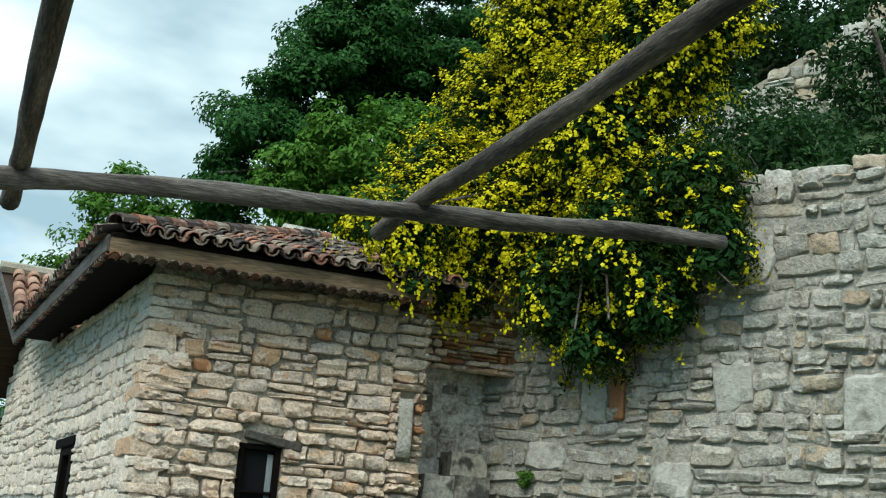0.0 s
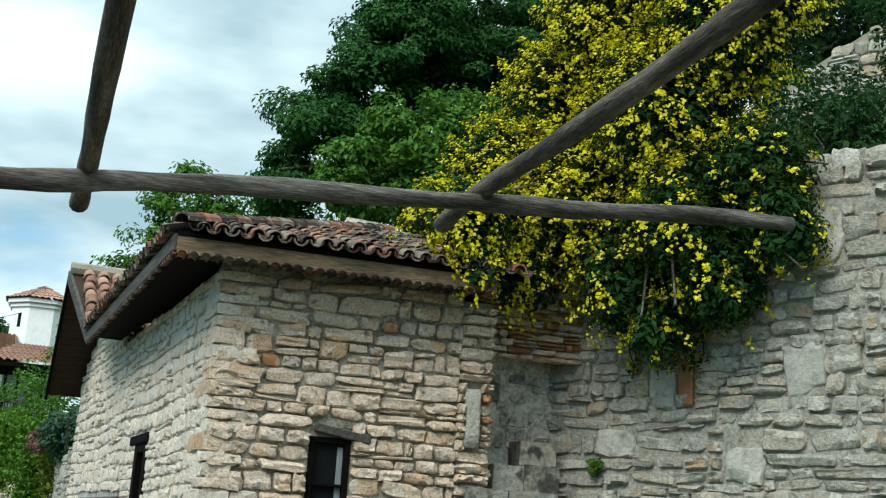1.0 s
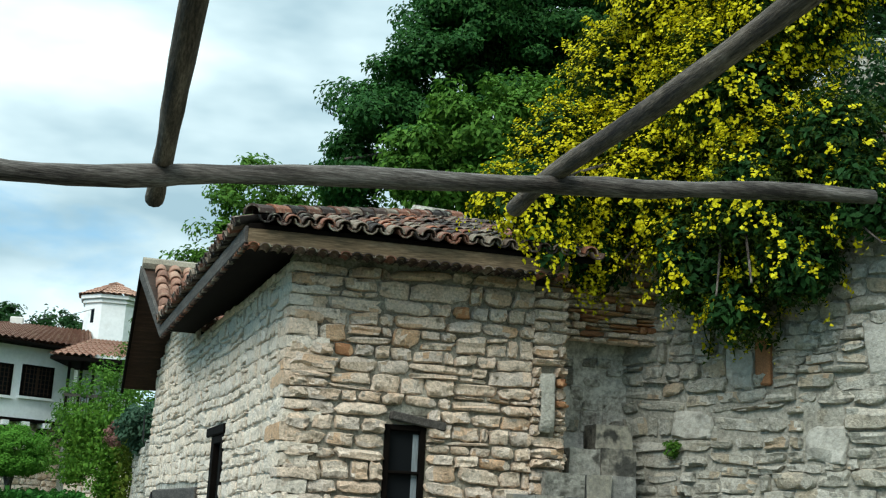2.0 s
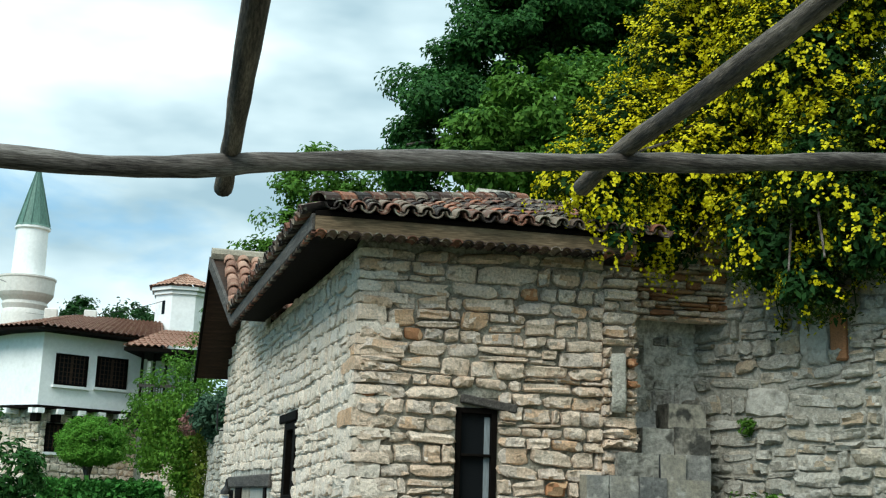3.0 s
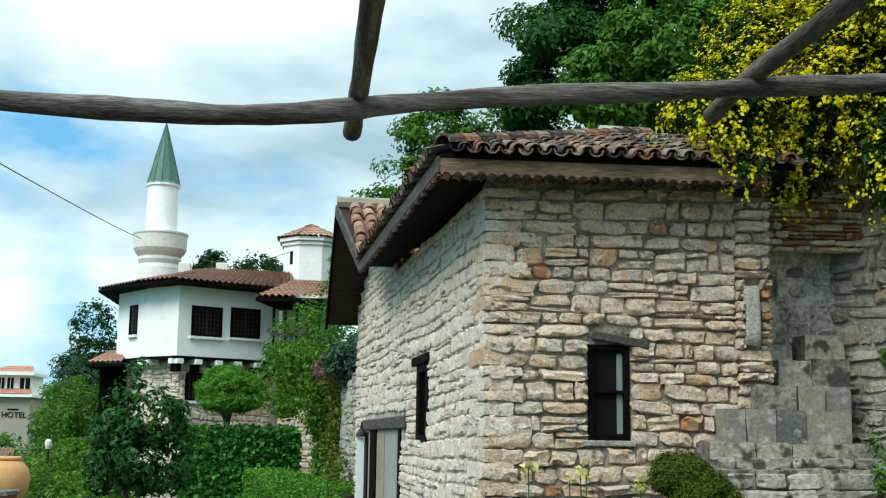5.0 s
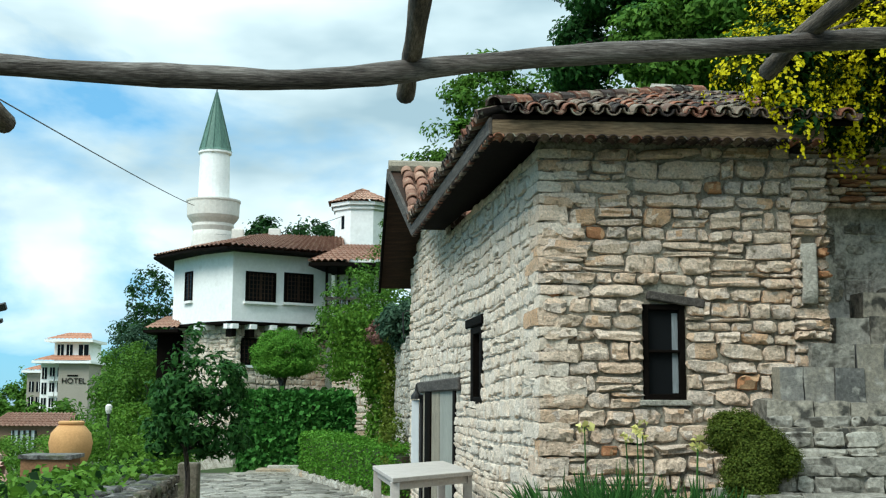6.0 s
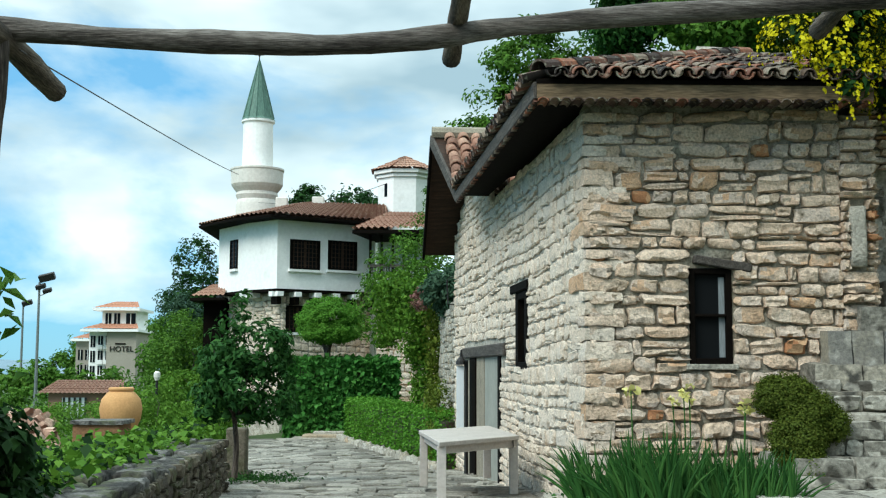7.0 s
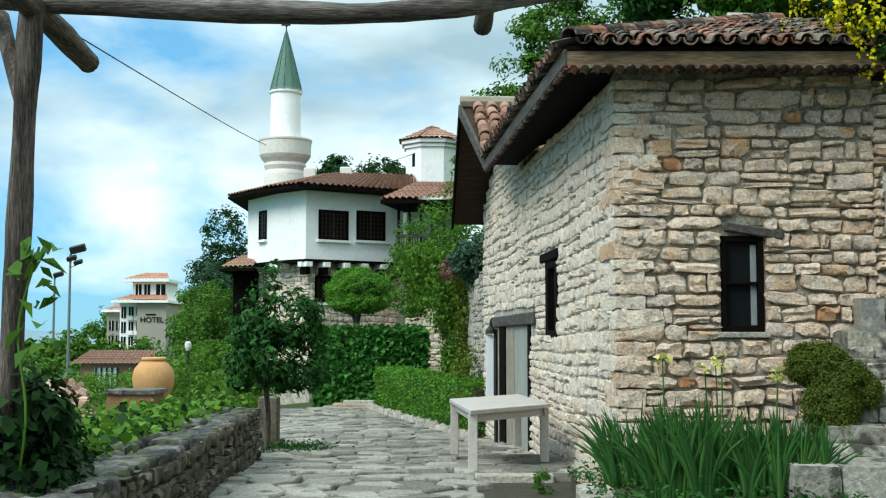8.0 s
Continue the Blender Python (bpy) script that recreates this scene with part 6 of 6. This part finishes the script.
shrub("shrub", [((0.75, 26.2, 3.15), (0.6, 0.7, 0.5))], 130, 0.16, 30, 0.12, M_LEAF_BLUE, 87, "grey-green leafy plant on the annex wall", droop=0.3)
shrub("shrub", [((0.15, 27.0, 3.05), (0.2, 0.25, 0.25))], 24, 0.12, 26, 0.07, M_PINK, 88, "faded pink flowers on the wall top", "flowers")
# hanging vines
for k, (x, y, z0_, z1_, w) in enumerate(((0.1, 28.2, -0.5, 3.3, 0.2), (0.45, 27.4, 0.0, 3.1, 0.2), (-0.7, 29.5, 2.0, 3.6, 0.34), (0.3, 27.9, -0.5, 3.2, 0.2), (-0.4, 28.9, 2.2, 3.8, 0.4), (0.0, 28.0, 1.6, 3.6, 0.4))):
    r = np.random.default_rng(90 + k)
    n = 1500
    z = r.uniform(z0_, z1_, n)
    P = np.stack([x + r.normal(0, w * 0.6, n) * (0.6 + 0.4 * (z - z0_) / (z1_ - z0_)), y + r.normal(0, 0.18, n), z], 1)
    tagged(foliage("hanging_vine", P, 0.11, M_LEAF_LIGHT if k != 1 else M_SUCC, 90 + k, None, aspect=0.6, droop=1.5, up=0.1), "long curtain of hanging vine against the wall", "vine")
bm = tube(bmesh.new(), [(0.1, 28.4, -0.8), (0.1, 28.4, 0.8), (0.1, 28.4, 1.8)], [0.13, 0.11, 0.1], 10, 0.1)
tagged(part("stone_pillar", bm, M_STONE, smooth=True), "pale rubble pillar under the vines", "pillar")
shrub("shrub", [((0.55, 24.6, 0.3), (0.35, 0.6, 0.9))], 80, 0.16, 22, 0.07, M_SUCC, 95, "sparse dry shrub with pale blossom by the annex wall")

# annex wall
annex = empty("annex_wall")
tagged(annex, "lower coursed stone wall carrying plants", "wall", kind="structure")
part("core", boxed(11.8, 15.2, 0.05, 0.5, -1.2, 2.75, LM), M_MORTAR, annex)
st = masonry(LM @ Vector((11.8, 0.05, 0)), WDIR, WN, 3.4, -0.8, lambda u: 2.8, (0.13, 0.19), (0.35, 0.6), (), 61, 0.04)
lay(annex, st, M_STONE_GREY, near)
part("wall_bracket", tube(bmesh.new(), [(0.8, 23.7, 2.75), (0.68, 23.7, 2.75), (0.66, 23.7, 3.25), (0.78, 23.7, 3.3)], [0.018] * 4, 6), M_METAL_DARK, annex)

# mulberry by the path
tree("small_tree", (-2.72, 18.3, -0.35), 1.1, 0.045, [((-2.5, 18.2, 1.2), (0.68, 0.6, 0.5)), ((-2.35, 18.2, 1.75), (0.55, 0.5, 0.45)), ((-2.85, 18.2, 1.6), (0.42, 0.4, 0.5)), ((-2.2, 18.2, 0.95), (0.4, 0.4, 0.32)), ((-2.7, 18.2, 2.32), (0.2, 0.2, 0.4)), ((-3.0, 18.2, 0.95), (0.35, 0.35, 0.3))], 230, 0.16, 28, 0.125, M_LEAF_TREE, 101, "small dark-leaved tree standing in the path", limbs=7, aspect=0.36, droop=0.7)
tree("small_tree", (-2.62, 37.0, 0.0), 2.1, 0.12, [((-2.62, 37, 2.95), (1.0, 1.0, 0.72)), ((-2.62, 37, 2.6), (1.0, 1.0, 0.3))], 560, 0.19, 100, 0.06, M_LEAF_HEDGE, 102, "clipped round bright green topiary tree", limbs=5)
tuft = foliage("ground_cover", np.stack([-2.35 + g_rng.normal(0, 0.3, 1500), 18.4 + g_rng.normal(0, 0.5, 1500), path_z(18.4) + np.abs(g_rng.normal(0, 0.06, 1500))], 1), 0.06, M_LEAF_TREE, 103)
tagged(tuft, "patch of low green plants round the tree foot", "plants", kind="stuff")

# ivy wall and box hedge
iv = empty("ivy_wall")
tagged(iv, "free-standing wall thickly covered with dark ivy", "hedge")
part("core", boxed(-3.75, -0.7, 36.6, 37.2, -0.9, 1.55), M_STONE_DARK, iv)
foliage("ivy", box_places(-3.85, -0.6, 36.45, 37.3, -0.65, 1.68, 14000, 110, 0.07), 0.15, M_LEAF_IVY, 110, iv, aspect=0.85, up=0.1, droop=1.0)
hd_ = empty("box_hedge")
tagged(hd_, "clipped light green box hedge along the path", "hedge")
hang = math.atan2(kd.y, kd.x)
hl = kd.length
hp_ = box_places(0.3, hl - 0.5, -0.95, -0.2, -0.6, 0.5, 19000, 111, 0.04)
swell = np.abs(np.sin(hp_[:, 0] * 3.3 + 0.6 * np.sin(hp_[:, 0] * 1.3)))
hp_[:, 1] = -0.575 + (hp_[:, 1] + 0.575) * (0.97 + 0.2 * swell)
hp_[:, 2] += 0.1 * swell * np.clip((hp_[:, 2] + 0.6) / 1.1, 0, 1)
foliage("leaves", twist(hp_, (K0.x, K0.y), hang), 0.075, M_LEAF_HEDGE, 111, hd_, aspect=0.6)
# solid dark box added inside so gaps between hedge leaves look shaded
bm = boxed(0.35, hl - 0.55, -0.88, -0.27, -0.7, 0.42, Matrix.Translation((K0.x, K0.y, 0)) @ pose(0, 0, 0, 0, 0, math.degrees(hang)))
part("shade_core", bm, M_SOIL, hd_)

# planter greenery
P = []
r = np.random.default_rng(120)
n = 30000
yy = r.uniform(7.0, 17.5, n)
off = r.gamma(1.4, 0.9, n)
xx = np.array([par_x(v) for v in yy]) - 0.24 - 0.14 * np.sin(yy * 3.1) ** 2 - off
hgt = 0.62 + 0.09 * np.sin(xx * 2.3) * np.cos(yy * 1.7) - 0.12 * np.minimum(off, 3) - 0.015 * (yy - 8)
zz = hgt + r.normal(0, 0.09, n)
foliage_p = foliage("creeping_plants", np.stack([xx, yy, zz + 0.03], 1)[::4], 0.1, M_LEAF_LIGHT, 121, None, aspect=0.75, droop=0.5, up=0.8)
tagged(foliage_p, "creeping bright green plants filling the bed", "plants", kind="stuff")
# lower leaf layer coloured dark to stand for shade between the leaves
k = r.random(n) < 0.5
foliage_d = foliage("ground_cover", np.stack([xx[k] - 0.1, yy[k], zz[k] - 0.08], 1), 0.11, M_LEAF_SHADED, 122, None, aspect=0.75, droop=0.5)
tagged(foliage_d, "leaves coloured dark as shade under the creeping plants", "plants", kind="stuff")
# leaf colour taken down for the deep shade by the post
shrub("shrub", [((-2.45, 6.9, 0.62), (0.34, 0.7, 0.4)), ((-2.85, 8.0, 0.65), (0.4, 0.7, 0.35)), ((-2.8, 7.2, 0.35), (0.4, 0.5, 0.4)), ((-2.35, 6.75, 1.0), (0.2, 0.3, 0.22))], 420, 0.16, 18, 0.085, M_LEAF_SHADED, 123, "dark broad-leaved shrub at the foot of the post", aspect=0.7, droop=0.8)
r = np.random.default_rng(124)
vn = empty("climbing_vine")
tagged(vn, "young climbing vine with large leaves round the post", "vine")
q = spline([(-2.36, 6.5, 0.3), (-2.25, 6.45, 1.0), (-2.32, 6.5, 1.5), (-2.2, 6.45, 1.95)], 6)
part("stem", tube(bmesh.new(), q, [0.008] * len(q), 5), M_LEAF_MID, vn)
foliage("leaves", np.stack([-2.2 + r.normal(0, 0.07, 26), 6.45 + r.normal(0, 0.08, 26), r.uniform(1.35, 1.98, 26)], 1), 0.16, M_LEAF_MID, 125, vn, aspect=0.42, droop=0.5)

# irises in front of the house
for k in range(13):
    bx, by = 1.68 + 0.115 * k + rng.uniform(-0.08, 0.08), 10.2 + rng.uniform(-0.5, 0.7)
    base = Vector((bx, by, 0.1))
    ir = empty("iris_plant", *base)
    tagged(ir, "clump of tall green sword-shaped iris leaves", "plant", "irises by the house")
    vs, fs = [], []
    tall_k = rng.uniform(0.72, 1.08)
    for j in range(70):
        if j % 7 == 0:
            a = rng.uniform(-0.6, 0.6)
            fan = Vector((math.cos(a), math.sin(a), 0))
            root = Vector((rng.uniform(-0.16, 0.16), rng.uniform(-0.14, 0.14), 0))
        lean = rng.gauss(0, 0.25) + (0.05 if k > 9 else -0.2 if k < 3 else 0)
        d = fan * (1 if lean > 0 else -1)
        o = root + fan * lean * 0.08 + Vector((0, rng.uniform(-0.02, 0.02), 0))
        L = rng.uniform(0.55, 1.02) * tall_k * (1 - 0.2 * abs(lean))
        lean = abs(lean)
        w = rng.uniform(0.01, 0.022)
        s = (d - Vector((0, 0, lean))).normalized()
        n0 = len(vs)
        for i in range(6):
            t = i / 5
            c = o + d * (lean * t * t * L) + Vector((0, 0, L * t * (1 - 0.22 * lean * t)))
            ww = w * (1 - t ** 3) + 0.001
            vs += [c - s * ww, c + Vector((0, -0.006, 0)), c + s * ww]
        for i in range(5):
            q0 = n0 + i * 3
            fs += [(q0, q0 + 1, q0 + 4, q0 + 3), (q0 + 1, q0 + 2, q0 + 5, q0 + 4)]
    raw("leaves", vs, fs, M_IRIS, ir)
    if k in (3, 5, 6, 7, 9, 10):
        h = rng.uniform(1.0, 1.25)
        top = Vector((rng.uniform(-0.08, 0.08), 0, h))
        part("stalk", tube(bmesh.new(), [(0, 0, 0), top], [0.008, 0.006], 5), M_IRIS, ir)
        foliage("flower", np.array([tuple(top + Vector((rng.gauss(0, 0.03), rng.gauss(0, 0.03), rng.uniform(-0.04, 0.06)))) for _ in range(9)]), 0.08, M_IRIS_FLOWER, 140 + k, ir, aspect=0.6)
P = np.stack([g_rng.uniform(1.2, 3.3, 1600), g_rng.uniform(8.9, 11.9, 1600), 0.13 + np.abs(g_rng.normal(0, 0.08, 1600))], 1)
tagged(foliage("ground_cover", P, 0.06, M_LEAF_TREE, 141), "low green weeds between the irises", "plants", kind="stuff")

# cushion plant over the stair edge
shrub("creeping_shrub", [((3.44, 11.0, 1.22), (0.27, 0.2, 0.2)), ((3.62, 10.95, 1.08), (0.27, 0.22, 0.2)), ((3.52, 10.87, 0.82), (0.24, 0.2, 0.28)), ((3.57, 10.77, 0.48), (0.2, 0.16, 0.34)), ((3.82, 10.95, 0.97), (0.18, 0.16, 0.18))], 1800, 0.075, 70, 0.022, M_LEAF_CUSHION, 150, "dense olive-green cushion plant hanging over the stair edge", "shrub", aspect=0.6)
shrub("wall_plant", [((4.35, 12.2, 1.62), (0.18, 0.12, 0.16))], 30, 0.06, 20, 0.045, M_LEAF_MID, 151, "small green tuft at the foot of the pier", "plant")
shrub("wall_plant", [((0.95, 11.4, 0.1), (0.07, 0.07, 0.12))], 16, 0.05, 26, 0.035, M_LEAF_MID, 155, "small green tuft at the corner of the basin", "plant")
shrub("wall_plant", [((6.12, 12.2, 2.46), (0.1, 0.08, 0.11))], 16, 0.05, 22, 0.045, M_LEAF_MID, 152, "small green tuft growing from the retaining wall", "plant")
shrub("wall_plant", [((5.6, 10.9, 1.35), (0.35, 0.25, 0.4)), ((5.9, 10.5, 1.1), (0.35, 0.3, 0.4))], 90, 0.1, 16, 0.06, M_LEAF_MID, 153, "straggling green weeds beside the stair", "plant")
shrub("shrub", [((11.6, 14.2, 7.7), (1.0, 0.9, 0.9)), ((12.6, 13.6, 8.6), (1.2, 1, 1.5)), ((11.2, 11.8, 6.9), (0.9, 0.8, 0.7)), ((13.4, 14, 10.2), (1.8, 1.2, 1.6)), ((9.4, 12.6, 6.9), (0.9, 0.9, 0.7)), ((10.4, 13.2, 7.4), (0.9, 0.9, 0.7)), ((9.9, 11.2, 6.2), (0.7, 0.8, 0.5)), ((12.2, 16.5, 9.2), (1.4, 1.2, 0.7))], 520, 0.3, 30, 0.12, M_LEAF_SHADED, 154, "dark leafy shrubs above the retaining wall")

# rough pole on the terrace above the retaining wall
pole = empty("terrace_pole")
tagged(pole, "dark rough pole standing on the upper terrace", "pole")
part("shaft", tube(bmesh.new(), [(9.75, 10.2, 5.2), (9.7, 10.2, 7.2), (9.8, 10.2, 9.5)], [0.09, 0.08, 0.07], 10, 0.1), M_LOG_Z, pole)
part("brace", tube(bmesh.new(), [(9.72, 10.2, 7.0), (9.3, 10.15, 7.9)], [0.035, 0.03], 8), M_LOG_Z, pole)

# ---- far things ----
hotel = empty("hotel")
tagged(hotel, "pale modern hotel with tiled roofs near the shore", "building")
part("main_block", boxed(-38.6, -34.9, 150, 160, -1, 6.0), M_HOTEL, hotel)
part("balcony_block", boxed(-41.3, -38.6, 152, 160, -1, 6.0), M_WHITE, hotel)
part("side_block", boxed(-43.5, -41.3, 154, 160, -1, 4.9), M_HOTEL, hotel)
part("upper_block", boxed(-39.6, -35.3, 151.5, 158, 6.0, 8.7), M_WHITE, hotel)
for x0, x1, y0, y1, z in ((-41.7, -34.5, 149.2, 160, 6.0), (-44.0, -41.0, 153.2, 160, 4.9), (-40.6, -34.7, 150.4, 158.6, 8.7)):
    part("eave", boxed(x0, x1, y0, y1, z, z + 0.32), M_WHITE, hotel)
    ribbed_roof("roof", [(x0, y0, z + 0.37), (x1, y0, z + 0.37), (x1 - 0.9, y0 + 3, z + 1.25), (x0 + 2.2, y0 + 3, z + 1.25)], hotel, M_TILE_HOTEL, 0.5, 0.8, 0.08)


def hotel_window(x, y, z, w, h, rail):
    w_ = empty("window")
    w_.parent = hotel
    part("pane", boxed(x, x + w, y - 0.07, y - 0.01, z, z + h), M_GLASS_DARK, w_)
    part("mullion", boxed(x + w * 0.46, x + w * 0.54, y - 0.1, y - 0.072, z, z + h), M_WHITE, w_)
    if rail:
        part("balcony", boxed(x - 0.12, x + w + 0.12, y - 0.8, y - 0.08, z - 0.25, z + 0.3), M_WHITE, w_)


for z in (0.3, 2.2, 4.1):
    for x in (-41.1, -40.15, -39.2):
        hotel_window(x, 152, z, 0.6, 1.45, x > -41)
    if z < 4:
        for x in (-43.2, -42.3):
            hotel_window(x, 154, z + 0.3, 0.6, 1.3, False)
for x in (-39.2, -38.1, -36.6):
    hotel_window(x, 151.5, 6.9, 0.75 if x < -37 else 1.2, 1.5, False)
fc = bpy.data.curves.new("lettering", "FONT")
fc.body, fc.size, fc.extrude, fc.align_x = "HOTEL", 0.95, 0.04, "CENTER"
lt = obj("lettering", fc, M_WOOD_DARK, hotel, "dark raised letters")
lt.matrix_basis = pose(-36.7, 149.94, 3.55, 90, 0, 0)
part("small_lettering", boxed(-37.5, -36.2, 149.92, 149.98, 4.42, 4.6), M_WOOD_DARK, hotel)

hut = empty("hut")
tagged(hut, "low shed with a red tiled roof near the shore", "hut")
part("wall", boxed(-18.3, -14.9, 60.3, 63, -1.5, 0.25), M_RUBBLE, hut)
ribbed_roof("roof", [(-18.8, 59.9, 0.2), (-14.5, 59.9, 0.2), (-14.9, 61.8, 0.85), (-18.3, 61.8, 0.85)], hut, M_TILE_RED, 0.22, 0.33, 0.07)
part("door", boxed(-17.6, -16.4, 60.24, 60.29, -1.4, 0.0), M_SIGN, hut)
for k in range(5):
    part("window_bar", boxed(-17.55 + k * 0.27, -17.45 + k * 0.27, 60.18, 60.23, -1.4, 0.0), M_METAL_DARK, hut)


def flood_lamp(x, y, z1_, heads):
    l = empty("street_lamp", x, y, 0)
    tagged(l, "tall grey pole with black floodlights by the shore", "street lamp", "lamps along the shore")
    part("pole", tube(bmesh.new(), [(0, 0, -2.5), (0, 0, 2), (0, 0, z1_)], [0.14, 0.11, 0.08], 10), M_METAL_GREY, l)
    for dx, dz, s in heads:
        part("floodlight", boxed(-0.45 * s, 0.45 * s, -0.2, 0.25, -0.2 * s, 0.22 * s, pose(dx, 0, z1_ + dz, 20, -14, 0), 0.03), M_METAL_DARK, l)
        part("arm", tube(bmesh.new(), [(0, 0, z1_ + dz - 0.4), (dx, 0, z1_ + dz - 0.15)], [0.04, 0.04], 6), M_METAL_GREY, l)


flood_lamp(-28.3, 90, 7.9, [(0.55, 0.35, 1.3), (0.1, -0.35, 0.8), (0.6, -0.65, 0.7)])
flood_lamp(-36.0, 110, 7.2, [(0.35, 0.2, 1.0)])
bl = empty("garden_lamp")
tagged(bl, "short pale garden bollard lamp among the shrubs", "lamp")
part("stem", tube(bmesh.new(), [(-7.7, 36, -1.2), (-7.7, 36, 1.15)], [0.04, 0.04], 8), M_METAL_DARK, bl)
part("head", lathe(bmesh.new(), [(0.06, 1.1), (0.1, 1.2), (0.1, 1.32), (0.05, 1.38)], -7.7, 36, 10), M_PALE_STONE, bl)
for name_, a, b, sag in (("cable", (-2.25, 6.75, 3.28), (-6.9, 46, 9.0), 0.05), ("cable", (-6.1, 46, 7.9), (0.35, 45, 9.2), 0.5)):
    q = [Vector(a).lerp(Vector(b), t / 24) - Vector((0, 0, sag * 4 * (t / 24) * (1 - t / 24))) for t in range(25)]
    tagged(part(name_, tube(bmesh.new(), q, [0.005 + 0.009 * t / 24 for t in range(25)], 5), M_METAL_DARK), "thin black overhead cable", "cable")


# ---- flagstones ----
def cell(pts, i, reach):
    """The part of the plane nearest to point i, as a polygon."""
    x, y = pts[i]
    poly_ = [(x - reach, y - reach), (x + reach, y - reach), (x + reach, y + reach), (x - reach, y + reach)]
    d = np.hypot(pts[:, 0] - x, pts[:, 1] - y)
    for j in np.argsort(d)[1:14]:
        mx, my = (pts[j] + pts[i]) / 2
        nx, ny = pts[j] - pts[i]
        out = []
        for k in range(len(poly_)):
            p, q = poly_[k], poly_[(k + 1) % len(poly_)]
            a, b = (p[0] - mx) * nx + (p[1] - my) * ny, (q[0] - mx) * nx + (q[1] - my) * ny
            if a <= 0:
                out.append(p)
            if (a < 0) != (b < 0) and a != b:
                t = a / (a - b)
                out.append((p[0] + (q[0] - p[0]) * t, p[1] + (q[1] - p[1]) * t))
        poly_ = out
        if len(poly_) < 3:
            return []
    return poly_


rng = random.Random(200)
pts = []
y = -5.0
row_i = 0
while y < 35.5:
    x = -2.6 - 0.075 * max(y - 9, 0) + (0.25 if row_i % 2 else 0)
    lim = wall_x(y) + 0.2 if y < 23 else 0.4 - (y - 23) * 0.2
    while x < lim:
        pts.append((x + rng.uniform(-0.16, 0.16), y + rng.uniform(-0.15, 0.15)))
        x += rng.uniform(0.36, 0.66)
    y += 0.4
    row_i += 1
pts = np.array(pts)
count = 0
rest_v, rest_f = [], []
for i in range(len(pts)):
    x, y = pts[i]
    plat = x > 0.2 and 8.2 < y < 15.8
    if plat and y < 12.75:
        continue
    pg_ = cell(pts, i, 0.6)
    if len(pg_) < 3:
        continue
    cx_, cy_ = sum(p[0] for p in pg_) / len(pg_), sum(p[1] for p in pg_) / len(pg_)
    zz_ = path_z(cy_) + rng.uniform(0.0, 0.03)
    if plat:
        zz_ = 0.03 - 0.042 * (cy_ - 12.6)
    tx, ty = rng.uniform(-0.045, 0.045), rng.uniform(-0.045, 0.045)
    vs, fs = [], []
    m = len(pg_)
    for sh, dz in ((0.84, 0.034), (0.9, 0.016), (0.92, -0.05)):
        for p in pg_:
            px_, py_ = cx_ + (p[0] - cx_) * sh, cy_ + (p[1] - cy_) * sh
            vs.append((px_, py_, path_z(py_) + (zz_ - path_z(cy_)) + dz + tx * (px_ - cx_) + ty * (py_ - cy_)))
    fs.append(tuple(range(m)))
    for lv in (0, 1):
        for k in range(m):
            fs.append((lv * m + k, (lv + 1) * m + k, (lv + 1) * m + (k + 1) % m, lv * m + (k + 1) % m))
    if 9.5 < y < 24 and count < 300:
        raw("flagstone", vs, fs, M_PAVE, path)
        count += 1
    else:
        n0 = len(rest_v)
        rest_v += vs
        rest_f += [tuple(q + n0 for q in f_) for f_ in fs]
tagged(raw("flagstones", rest_v, rest_f, M_PAVE, path), kind="stuff")
